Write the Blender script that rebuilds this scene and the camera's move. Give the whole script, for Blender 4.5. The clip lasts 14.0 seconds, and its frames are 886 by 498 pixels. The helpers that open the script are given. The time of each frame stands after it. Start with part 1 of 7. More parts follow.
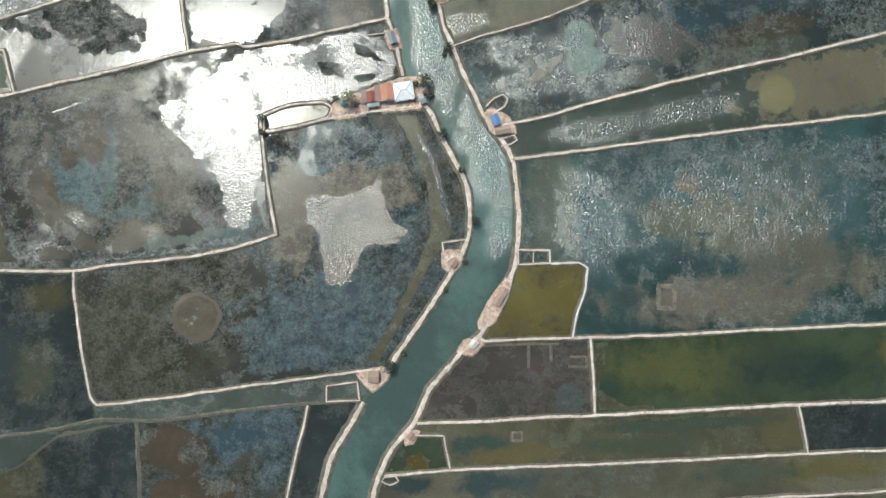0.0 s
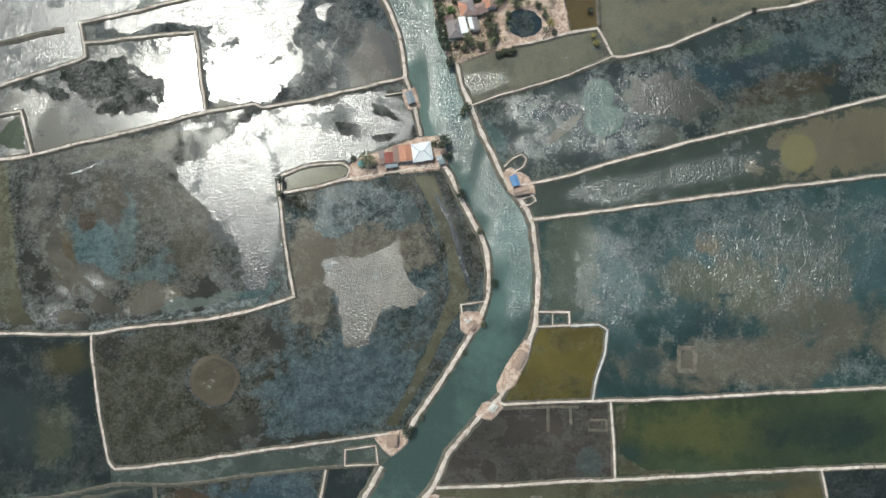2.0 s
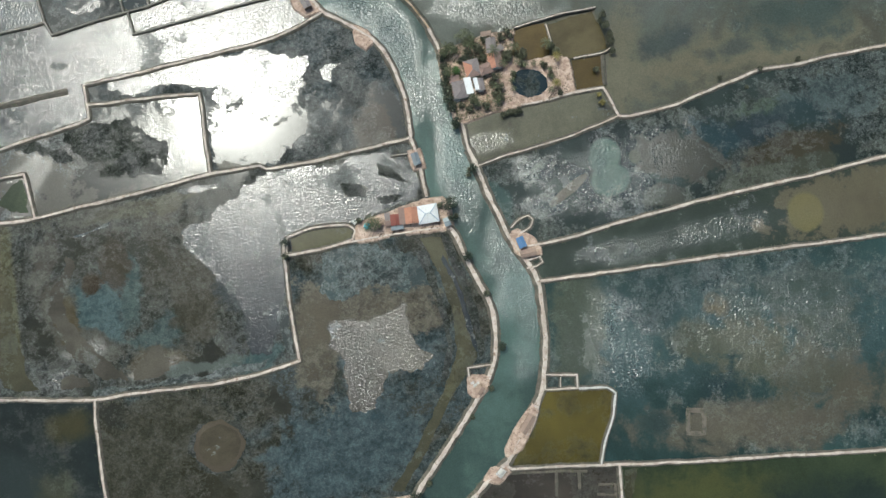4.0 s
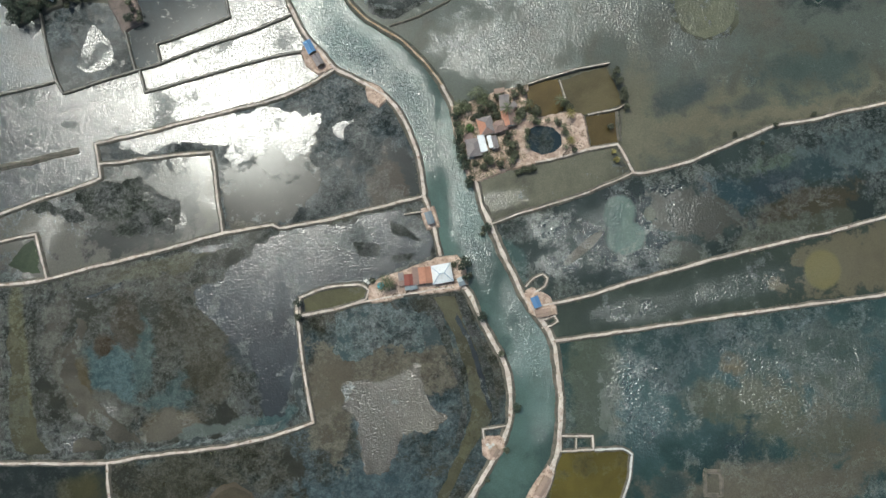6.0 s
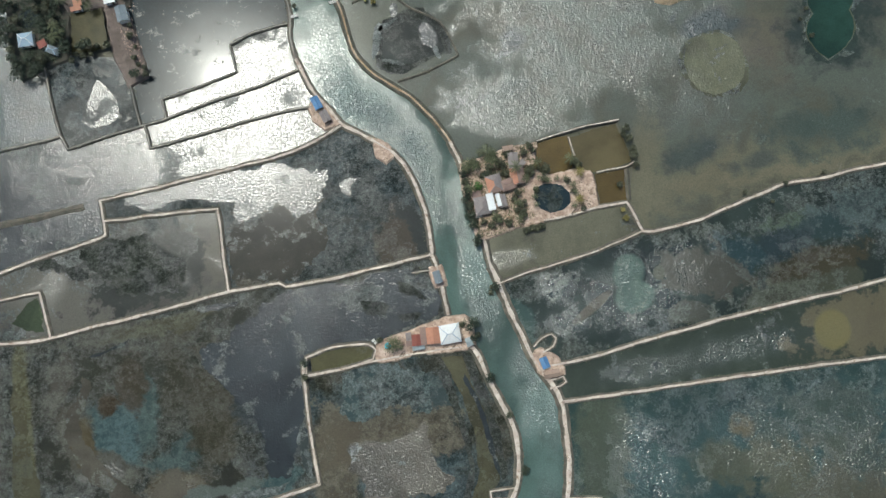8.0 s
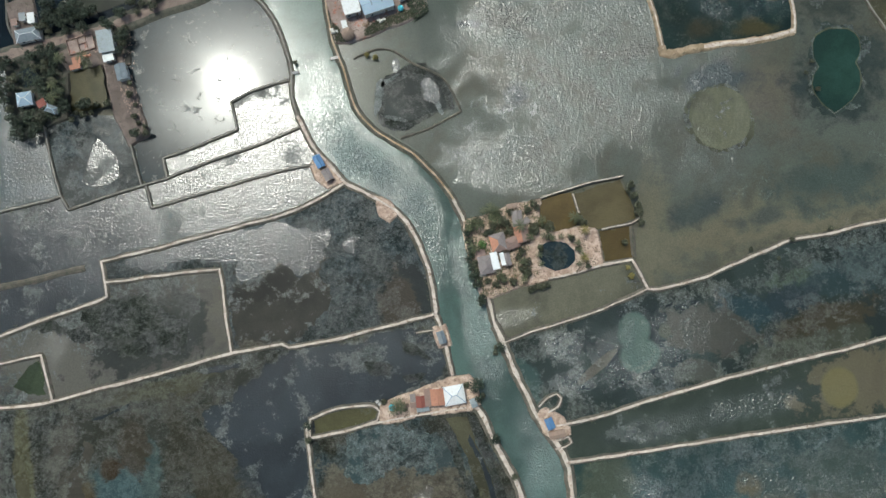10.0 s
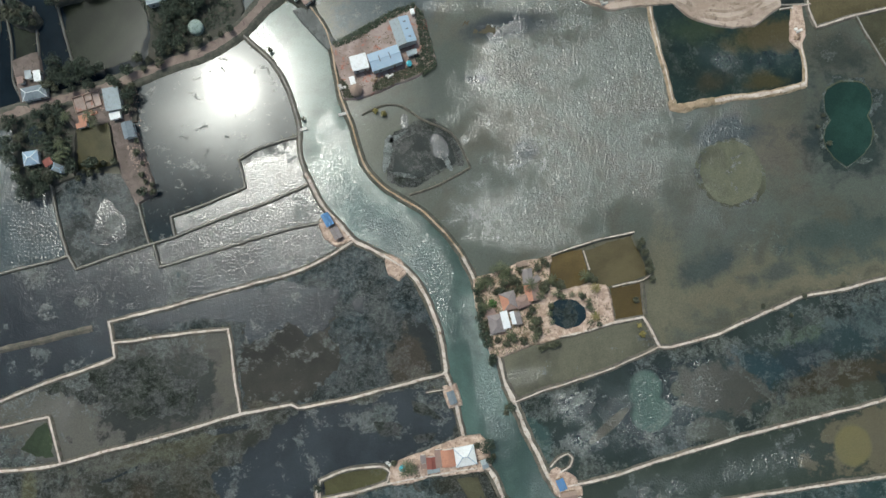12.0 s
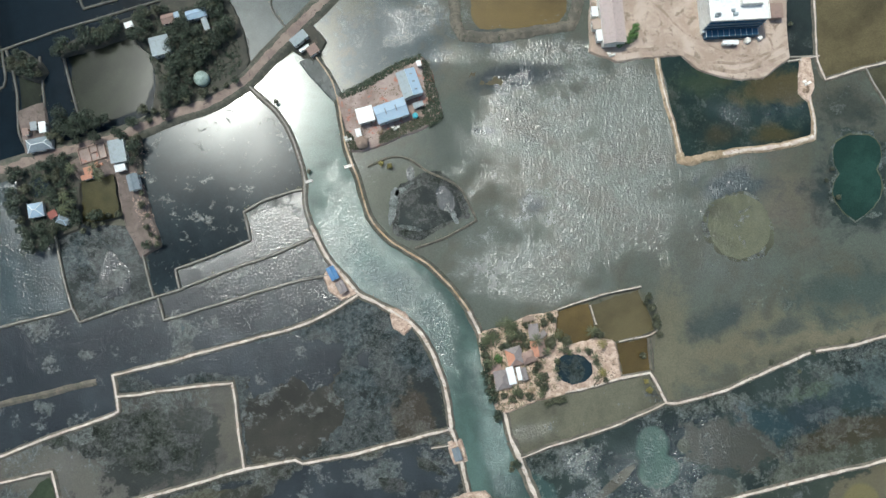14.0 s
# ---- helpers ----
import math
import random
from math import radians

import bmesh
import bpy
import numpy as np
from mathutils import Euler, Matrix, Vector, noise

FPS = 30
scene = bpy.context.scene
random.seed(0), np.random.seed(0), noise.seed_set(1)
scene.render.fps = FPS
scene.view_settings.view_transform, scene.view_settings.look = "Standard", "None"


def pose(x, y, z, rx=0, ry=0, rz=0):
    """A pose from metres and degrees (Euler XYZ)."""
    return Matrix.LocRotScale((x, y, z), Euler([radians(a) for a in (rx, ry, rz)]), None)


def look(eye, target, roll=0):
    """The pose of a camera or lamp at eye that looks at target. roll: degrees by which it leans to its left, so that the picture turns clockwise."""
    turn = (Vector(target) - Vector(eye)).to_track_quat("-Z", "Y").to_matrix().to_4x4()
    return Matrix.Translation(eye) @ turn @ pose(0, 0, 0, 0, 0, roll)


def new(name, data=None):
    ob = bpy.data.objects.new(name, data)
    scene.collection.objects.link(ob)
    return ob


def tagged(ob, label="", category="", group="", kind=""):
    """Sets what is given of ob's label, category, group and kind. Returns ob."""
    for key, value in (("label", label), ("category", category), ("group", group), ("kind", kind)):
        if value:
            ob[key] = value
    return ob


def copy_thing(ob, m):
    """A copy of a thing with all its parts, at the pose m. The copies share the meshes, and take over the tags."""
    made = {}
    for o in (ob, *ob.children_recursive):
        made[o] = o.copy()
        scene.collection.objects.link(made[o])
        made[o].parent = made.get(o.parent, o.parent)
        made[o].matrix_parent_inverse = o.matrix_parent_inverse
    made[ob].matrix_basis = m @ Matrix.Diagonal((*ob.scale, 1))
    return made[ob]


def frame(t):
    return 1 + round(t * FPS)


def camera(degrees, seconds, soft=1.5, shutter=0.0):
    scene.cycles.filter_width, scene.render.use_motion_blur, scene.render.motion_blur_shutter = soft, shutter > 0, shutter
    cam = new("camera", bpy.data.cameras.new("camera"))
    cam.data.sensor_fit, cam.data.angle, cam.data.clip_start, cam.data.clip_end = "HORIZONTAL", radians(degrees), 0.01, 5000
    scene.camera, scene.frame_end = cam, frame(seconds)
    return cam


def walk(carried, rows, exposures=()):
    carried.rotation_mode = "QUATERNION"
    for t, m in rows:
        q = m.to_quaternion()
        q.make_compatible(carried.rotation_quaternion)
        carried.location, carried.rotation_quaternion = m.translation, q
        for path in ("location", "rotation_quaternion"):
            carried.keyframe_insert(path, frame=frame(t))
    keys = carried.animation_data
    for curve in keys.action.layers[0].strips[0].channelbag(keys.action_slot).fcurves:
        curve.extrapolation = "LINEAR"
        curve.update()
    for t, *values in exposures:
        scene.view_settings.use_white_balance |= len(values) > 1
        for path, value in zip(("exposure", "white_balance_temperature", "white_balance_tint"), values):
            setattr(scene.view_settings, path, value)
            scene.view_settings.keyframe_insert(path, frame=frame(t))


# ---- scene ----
from mathutils import geometry

cam = camera(69.01, 14.0)
PATH = [
    (0.0, pose(0.00, 0.00, 260.95, 4.06, -1.11, 0.00)),
    (0.5, pose(-1.87, 7.17, 261.00, 4.02, -0.93, -0.10)),
    (1.0, pose(-3.70, 13.67, 261.05, 3.98, -0.85, -0.12)),
    (1.5, pose(-4.90, 19.33, 261.07, 4.10, -0.75, -0.04)),
    (2.0, pose(-5.76, 24.92, 261.03, 4.10, -0.72, 0.00)),
    (2.5, pose(-6.74, 30.87, 260.92, 4.03, -0.80, -0.02)),
    (3.0, pose(-7.50, 36.68, 260.90, 4.12, -0.86, -0.10)),
    (3.2, pose(-7.81, 38.93, 261.00, 4.24, -0.87, -0.19)),
    (5.3, pose(-11.53, 62.07, 261.01, 4.97, -0.72, -0.39)),
    (5.5, pose(-12.08, 64.54, 260.88, 4.94, -0.64, -0.48)),
    (6.0, pose(-13.87, 70.86, 260.96, 4.86, -0.70, -0.42)),
    (6.5, pose(-15.47, 76.90, 261.12, 4.88, -0.73, -0.34)),
    (7.0, pose(-16.74, 82.71, 261.07, 4.87, -0.83, -0.25)),
    (7.5, pose(-17.34, 88.62, 260.91, 4.85, -0.85, -0.24)),
    (8.0, pose(-17.68, 94.68, 260.90, 4.89, -0.88, -0.25)),
    (8.2, pose(-17.82, 97.17, 260.96, 4.92, -0.88, -0.22)),
    (10.3, pose(-19.29, 123.75, 260.98, 4.59, -0.82, -0.60)),
    (10.5, pose(-19.59, 126.20, 260.97, 4.63, -0.79, -0.64)),
    (11.0, pose(-20.88, 132.12, 261.04, 4.61, -0.87, -0.74)),
    (11.5, pose(-21.87, 138.06, 261.08, 4.65, -0.85, -0.77)),
    (12.0, pose(-22.48, 143.66, 260.98, 4.61, -0.79, -0.75)),
    (12.5, pose(-22.92, 148.93, 260.98, 4.60, -0.74, -0.68)),
    (13.0, pose(-23.01, 154.07, 261.02, 4.66, -0.65, -0.60)),
    (13.5, pose(-23.38, 159.04, 261.06, 4.74, -0.65, -0.56)),
    (14.0, pose(-23.68, 164.49, 261.19, 4.83, -0.61, -0.49)),
]
walk(cam, PATH, [(0.0, 0.1, 6760, 4), (3.0, -0.12, 6760, 4), (7.0, -0.18, 6780, 4), (11.0, -0.24, 6760, 4), (12.5, -0.24, 6720, 4), (13.5, -0.12, 6650, 4), (14.0, 0.1, 6620, 4)])

# ---- world and sun ----
SUN = Vector((-0.316, 0.345, 1.0)).normalized()


def build_world():
    """A bright sky with broken cloud and a strong aureole round the veiled sun."""
    world = bpy.data.worlds.new("sky")
    scene.world = world
    world.use_nodes = True
    nt = world.node_tree
    nd, ln = nt.nodes.new, nt.links.new
    bg = nt.nodes["Background"]
    sky = nd("ShaderNodeTexSky")
    sky.sky_type, sky.sun_disc = "NISHITA", False
    sky.sun_elevation = math.asin(SUN.z)
    sky.sun_rotation = math.atan2(SUN.x, SUN.y)
    sky.air_density, sky.dust_density = 1.2, 0.6
    co = nd("ShaderNodeTexCoord")
    dot = nd("ShaderNodeVectorMath")
    dot.operation = "DOT_PRODUCT"
    norm = nd("ShaderNodeVectorMath")
    norm.operation = "NORMALIZE"
    ln(co.outputs["Generated"], norm.inputs[0])
    ln(norm.outputs[0], dot.inputs[0])
    dot.inputs[1].default_value = SUN
    cloud = nd("ShaderNodeTexNoise")
    cloud.inputs["Scale"].default_value, cloud.inputs["Detail"].default_value = 6.0, 7.0
    cloud.inputs["Roughness"].default_value, cloud.inputs["Distortion"].default_value = 0.55, 0.4
    ln(norm.outputs[0], cloud.inputs["Vector"])
    cover = nd("ShaderNodeMapRange")
    cover.interpolation_type = "SMOOTHSTEP"
    for k, v in enumerate((0.32, 0.5, 0.06, 1.1)):
        cover.inputs[k + 1].default_value = v
    # the cloud thins out towards the west
    axis = nd("ShaderNodeSeparateXYZ")
    ln(norm.outputs[0], axis.inputs[0])
    thin = nd("ShaderNodeMath")
    thin.operation = "MULTIPLY_ADD"
    ln(axis.outputs["X"], thin.inputs[0])
    thin.inputs[1].default_value = 0.38
    ln(cloud.outputs["Fac"], thin.inputs[2])
    ln(thin.outputs[0], cover.inputs[0])

    def power(exponent, gain):
        a = nd("ShaderNodeMath")
        a.operation = "MAXIMUM"
        ln(dot.outputs["Value"], a.inputs[0])
        a.inputs[1].default_value = 0.0
        b = nd("ShaderNodeMath")
        b.operation = "POWER"
        ln(a.outputs[0], b.inputs[0])
        b.inputs[1].default_value = exponent
        c = nd("ShaderNodeMath")
        c.operation = "MULTIPLY"
        ln(b.outputs[0], c.inputs[0])
        c.inputs[1].default_value = gain
        return c

    core, ring, wide = power(420, AUREOLE[0]), power(150, AUREOLE[1]), power(14, AUREOLE[2])
    s1 = nd("ShaderNodeMath")
    ln(core.outputs[0], s1.inputs[0])
    ln(ring.outputs[0], s1.inputs[1])
    veil = nd("ShaderNodeMath")
    veil.operation = "MULTIPLY_ADD"
    ln(cover.outputs[0], veil.inputs[0])
    veil.inputs[1].default_value, veil.inputs[2].default_value = 0.55, 0.45
    near = nd("ShaderNodeMath")
    near.operation = "MULTIPLY"
    ln(s1.outputs[0], near.inputs[0])
    ln(veil.outputs[0], near.inputs[1])
    lit = nd("ShaderNodeMath")
    lit.operation = "MULTIPLY_ADD"
    ln(wide.outputs[0], lit.inputs[0])
    ln(cover.outputs[0], lit.inputs[1])
    ln(near.outputs[0], lit.inputs[2])
    tint = nd("ShaderNodeVectorMath")
    tint.operation = "SCALE"
    tint.inputs[0].default_value = (0.98, 1.0, 0.98)
    ln(lit.outputs[0], tint.inputs["Scale"])
    add = nd("ShaderNodeVectorMath")
    ln(sky.outputs[0], add.inputs[0])
    ln(tint.outputs[0], add.inputs[1])
    ln(add.outputs[0], bg.inputs["Color"])
    bg.inputs["Strength"].default_value = 0.12


AUREOLE = (830.0, 390.0, 12.0)
build_world()
lamp = bpy.data.lights.new("sun", "SUN")
lamp.energy, lamp.angle, lamp.color = 2.45, radians(0.6), (1.0, 0.985, 0.95)
sun = new("sun", lamp)
sun.matrix_world = look(SUN * 400, (0, 0, 0))


# ---- materials ----
class Nodes:
    """Short calls for building a node material."""

    def __init__(self, name):
        self.mat = bpy.data.materials.new(name)
        self.mat.use_nodes = True
        self.nt = self.mat.node_tree
        self.out = self.nt.nodes["Principled BSDF"]
        self.co = self.nt.nodes.new("ShaderNodeTexCoord").outputs["Object"]

    def put(self, socket, value):
        if hasattr(value, "is_linked"):
            self.nt.links.new(value, socket)
        elif isinstance(value, tuple) and len(value) == 3 and socket.type == "RGBA":
            socket.default_value = (*value, 1.0)
        else:
            socket.default_value = value

    def place(self, scale=(1, 1, 1), turn=0.0, shift=0.0):
        n = self.nt.nodes.new("ShaderNodeMapping")
        self.put(n.inputs["Vector"], self.co)
        n.inputs["Scale"].default_value = scale
        n.inputs["Rotation"].default_value = (0, 0, radians(turn))
        n.inputs["Location"].default_value = (shift * 37.7, shift * 13.1, shift * 5.3)
        return n.outputs[0]

    def noise(self, scale, detail=4.0, rough=0.55, warp=0.0, vector=None, shift=0.0):
        n = self.nt.nodes.new("ShaderNodeTexNoise")
        self.put(n.inputs["Vector"], vector or self.place(shift=shift))
        for key, v in (("Scale", scale), ("Detail", detail), ("Roughness", rough), ("Distortion", warp)):
            n.inputs[key].default_value = v
        return n.outputs["Fac"]

    def math(self, op, a, b=0.0):
        n = self.nt.nodes.new("ShaderNodeMath")
        n.operation = op
        self.put(n.inputs[0], a)
        self.put(n.inputs[1], b)
        return n.outputs[0]

    def ramp(self, value, lo, hi, a=0.0, b=1.0):
        n = self.nt.nodes.new("ShaderNodeMapRange")
        n.interpolation_type = "SMOOTHSTEP"
        for k, v in enumerate((value, lo, hi, a, b)):
            self.put(n.inputs[k], v)
        return n.outputs[0]

    def mix(self, fac, a, b):
        n = self.nt.nodes.new("ShaderNodeMix")
        n.data_type = "RGBA"
        self.put(n.inputs[0], fac)
        self.put(n.inputs[6], a)
        self.put(n.inputs[7], b)
        return n.outputs[2]

    def bump(self, height, strength, distance):
        n = self.nt.nodes.new("ShaderNodeBump")
        self.put(n.inputs["Height"], height)
        self.put(n.inputs["Strength"], strength)
        n.inputs["Distance"].default_value = distance
        self.put(self.out.inputs["Normal"], n.outputs[0])

    def done(self, color, rough, metal=0.0, ior=1.45):
        self.put(self.out.inputs["Base Color"], color)
        self.put(self.out.inputs["Roughness"], rough)
        self.put(self.out.inputs["Metallic"], metal)
        self.put(self.out.inputs["IOR"], ior)
        return self.mat


SEEDS = iter(range(1, 500))


def water(name, color, weed, weed2, cover, scale=0.03, rough=0.14, wind=0.3, weed_rough=0.42, tint=None, zones=(), calm=0.12, chop=1.5, shine=0.45, soft=0.06, pale=1.0, ruffled=0.0, gain=0.55):
    """Shallow pond water with mats of weed over a part of it. cover: how much of it is weed; wind: how much of it is ruffled by gusts.
    zones: (centre, half width, half height, turn, what): a soft-edged area of another colour, or ruffled by the given amount."""
    m, k = Nodes(name), next(SEEDS)
    big = m.noise(scale, 5, 0.6, 0.8, shift=k)
    mid = m.noise(0.13, 6, 0.64, 0.3, shift=k + 3)
    fine = m.noise(0.85, 4, 0.7, shift=k + 5)
    edge = 0.5 + (0.5 - cover) * 0.42
    f = m.math("ADD", big, m.math("MULTIPLY", m.math("SUBTRACT", mid, 0.5), 0.5))
    tiny = m.noise(2.4, 3, 0.7, shift=k + 23)
    f = m.math("ADD", f, m.math("ADD", m.math("MULTIPLY", m.math("SUBTRACT", fine, 0.5), 0.3), m.math("MULTIPLY", m.math("SUBTRACT", tiny, 0.5), 0.12)))
    mask = m.ramp(f, edge - soft * 0.6, edge + soft)
    other = m.ramp(m.noise(scale * 1.9, 5, 0.6, 0.5, shift=k + 9), 0.42, 0.6)
    clump = m.noise(0.4, 7, 0.72, 0.6, shift=k + 7)
    mottle = m.ramp(m.math("ADD", m.math("MULTIPLY", clump, 0.75), m.math("MULTIPLY", mid, 0.36)), 0.44, 0.68)
    weeds = m.mix(other, weed, weed2)
    cloudy = m.ramp(m.math("ADD", m.noise(0.018, 4, 0.6, 1.0, shift=k + 11), m.math("MULTIPLY", m.math("SUBTRACT", mid, 0.5), 0.3)), 0.36, 0.64)
    deep = m.mix(cloudy, tuple(c * 0.66 for c in color), tint or tuple(c * 1.2 for c in color))
    gust = m.ramp(m.noise(0.02, 4, 0.55, 0.6, shift=k + 13), 0.64 - 0.3 * wind, 0.76 - 0.3 * wind)
    gust = m.math("MAXIMUM", m.math("MULTIPLY", gust, min(0.7, wind * 0.9)), ruffled)
    paws = m.ramp(m.noise(1.0, 4, 0.6, 0.6, m.place((0.1, 0.055, 1), 0, k + 31)), 0.34, 0.6, 0.66, 1.08)
    warp = m.math("ADD", m.math("MULTIPLY", m.math("SUBTRACT", m.noise(0.045, 5, 0.6, 1.0, shift=k + 17), 0.5), 2.2), m.math("ADD", m.math("MULTIPLY", m.math("SUBTRACT", mid, 0.5), 1.9), m.math("MULTIPLY", m.math("SUBTRACT", fine, 0.5), 0.5)))
    fetch = min(0.9, ruffled * 1.2)
    for c, rx, ry, turn, what, *ragged in zones:
        n = m.nt.nodes.new("ShaderNodeMapping")
        n.vector_type = "TEXTURE"
        m.put(n.inputs["Vector"], m.co)
        n.inputs["Location"].default_value = (c[0], c[1], 0)
        n.inputs["Rotation"].default_value = (0, 0, radians(turn))
        n.inputs["Scale"].default_value = (rx, ry, 100000)
        v = m.nt.nodes.new("ShaderNodeVectorMath")
        v.operation = "LENGTH"
        m.put(v.inputs[0], n.outputs[0])
        near = m.ramp(m.math("ADD", m.math("SUBTRACT", 1.0, v.outputs["Value"]), m.math("MULTIPLY", warp, ragged[0]) if ragged else warp), *((-soft, soft * 3.3) if isinstance(what, tuple) else (-0.35, 0.7)))
        if isinstance(what, tuple):
            deep = m.mix(near, deep, m.mix(cloudy, what, tuple(0.82 * x for x in what)))
            weeds = m.mix(near, weeds, tuple(1.15 * x for x in what))
            mask = m.math("MULTIPLY", mask, m.math("SUBTRACT", 1.0, m.math("MULTIPLY", near, 0.95 if ragged and ragged[0] < 0.2 else 0.6 if cover < 0.5 else 0.3)))
        else:
            near = m.math("MULTIPLY", near, m.ramp(mid, 0.32, 0.46, 0.6, 1.0))
            gust = m.math("MAXIMUM", gust, m.math("MULTIPLY", near, what))
            # waves grow from the windward shore eastwards
            east = m.nt.nodes.new("ShaderNodeSeparateXYZ")
            m.put(east.inputs[0], n.outputs[0])
            fetch = m.math("MAXIMUM", fetch, m.math("MULTIPLY", near, m.ramp(east.outputs[0], -0.85, 0.05)))
    gust = m.math("MULTIPLY", gust, paws)
    weeds = m.mix(mottle, m.mix(0.66, weeds, (0.007, 0.009, 0.008)), m.mix(0.2 * pale, weeds, (0.28, 0.3, 0.29)))
    vein = m.math("ABSOLUTE", m.math("SUBTRACT", m.noise(0.3, 6, 0.72, 1.4, shift=k + 19), 0.5))
    scum = m.math("MULTIPLY", m.ramp(vein, 0.045, 0.0), m.ramp(fine, 0.42, 0.6))
    weeds = m.mix(m.math("MULTIPLY", scum, 0.4 * pale), weeds, (0.19, 0.21, 0.2))
    # floating flecks of pale dead weed, in drifts
    fleck = m.math("MULTIPLY", m.ramp(m.math("ADD", m.math("MULTIPLY", tiny, 0.6), m.math("MULTIPLY", fine, 0.4)), 0.54, 0.64), m.ramp(mid, 0.42, 0.58))
    weeds = m.mix(m.math("MULTIPLY", fleck, 0.3 * pale), weeds, (0.24, 0.26, 0.25))
    rim = m.math("MULTIPLY", m.ramp(m.math("ABSOLUTE", m.math("SUBTRACT", f, edge)), 0.022, 0.0), m.ramp(mid, 0.45, 0.62, 0.0, 0.5 * pale))
    deep = m.mix(rim, deep, (0.15, 0.165, 0.145))
    grain, speck = m.ramp(tiny, 0.3, 0.7, 0.3, 0.0), m.ramp(tiny, 0.35, 0.62, 0.5, -0.25)
    # the water's surface is a clear coat; its ripples leave the colour below alone
    cover_of = m.math("MULTIPLY", mask, m.math("SUBTRACT", 1.0, m.math("MINIMUM", gust, 1.0)))
    open_of = m.math("SUBTRACT", 1.0, cover_of)
    glint = m.ramp(m.math("ADD", m.math("MULTIPLY", fine, 0.45), m.math("MULTIPLY", mid, 0.6)), 0.44, 0.68, 0.0, 0.24)
    shiny = m.math("ADD", m.math("MULTIPLY", cover_of, glint), m.math("MULTIPLY", open_of, m.math("ADD", shine, m.math("MULTIPLY", gust, gain))))
    gloss = m.math("ADD", m.math("MULTIPLY", cover_of, weed_rough), m.math("MULTIPLY", open_of, m.math("ADD", rough, m.math("MULTIPLY", m.math("MINIMUM", gust, 1.0), m.math("SUBTRACT", 0.13, m.math("MULTIPLY", fetch, 0.06))))))
    # crests lie across the west wind; smaller wavelets ride on them
    swell = m.noise(1.0, 1, 0.5, 0.4, m.place((0.95 * chop, 0.74 * chop, 1), 0, k))
    wavelet = m.noise(1.0, 2, 0.6, 0.3, m.place((2.6 * chop, 1.9 * chop, 1), 0, k + 29))
    ripple = m.math("ADD", m.math("MULTIPLY", swell, m.math("ADD", 0.6, m.math("MULTIPLY", fetch, 0.4))), m.math("MULTIPLY", wavelet, 0.06))
    wave = m.nt.nodes.new("ShaderNodeBump")
    m.put(wave.inputs["Height"], ripple)
    m.put(wave.inputs["Strength"], m.math("ADD", calm * 0.5, gust))
    wave.inputs["Distance"].default_value = 0.43
    m.put(m.out.inputs["Coat Normal"], wave.outputs[0])
    m.put(m.out.inputs["Coat Weight"], shiny)
    m.put(m.out.inputs["Coat Roughness"], gloss)
    m.out.inputs["Coat IOR"].default_value = 1.7
    m.out.inputs["Specular IOR Level"].default_value = 0.0
    m.bump(m.math("MULTIPLY", fine, mask), 0.5, 0.2)
    return m.done(m.mix(mask, m.mix(grain, deep, (0.0, 0.0, 0.0)), m.mix(speck, weeds, (0.0, 0.0, 0.0))), 0.8)


def earth(name, a, b, c=None, scale=0.25, rough=0.9, bump=0.5):
    """Bare soil, sand or mud in two or three tones."""
    m, k = Nodes(name), next(SEEDS)
    big, fine = m.noise(scale, 5, 0.6, 0.4, shift=k), m.noise(3.0, 5, 0.7, shift=k + 2)
    col = m.mix(m.ramp(m.math("ADD", m.math("MULTIPLY", big, 0.75), m.math("MULTIPLY", fine, 0.25)), 0.4, 0.62), a, b)
    if c:
        col = m.mix(m.ramp(m.noise(scale * 2.3, 6, 0.65, 0.5, shift=k + 4), 0.55, 0.66), col, c)
    m.bump(m.math("ADD", fine, big), bump, 0.15)
    return m.done(col, rough)


def roofing(name, color, worn, rough=0.6, metal=0.0):
    """Roof sheets or tiles, streaked and weathered."""
    m, k = Nodes(name), next(SEEDS)
    stain = m.ramp(m.noise(0.9, 6, 0.7, 0.3, shift=k), 0.45, 0.75)
    info = m.nt.nodes.new("ShaderNodeObjectInfo")
    col = m.mix(stain, color, worn)
    col = m.mix(m.math("MULTIPLY", info.outputs["Random"], 0.25), col, tuple(c * 0.7 for c in color))
    m.bump(m.noise(6.0, 3, 0.6, vector=m.place((4, 0.3, 1))), 0.3, 0.05)
    return m.done(col, rough, metal)


def leafage(name, a, b):
    m = Nodes(name)
    geo = m.nt.nodes.new("ShaderNodeNewGeometry")
    info = m.nt.nodes.new("ShaderNodeObjectInfo")
    col = m.mix(geo.outputs["Random Per Island"], a, b)
    col = m.mix(m.math("MULTIPLY", info.outputs["Random"], 0.5), col, tuple(0.6 * x for x in a))
    return m.done(col, 0.6)


MUD = earth("mud", (0.05, 0.052, 0.04), (0.08, 0.076, 0.056), (0.035, 0.04, 0.026), 0.06)
BANK = earth("bank_mud", (0.065, 0.06, 0.048), (0.12, 0.105, 0.082), (0.04, 0.044, 0.03), 0.3)
PATHSAND = earth("path_sand", (0.35, 0.29, 0.245), (0.5, 0.44, 0.385), (0.19, 0.135, 0.1), 0.32)
WEEDBANK = earth("weedy_bank", (0.045, 0.048, 0.038), (0.085, 0.08, 0.062), (0.028, 0.036, 0.022), 0.4)
YARD = earth("yard_soil", (0.27, 0.19, 0.145), (0.47, 0.36, 0.29), (0.14, 0.1, 0.07), 0.45)
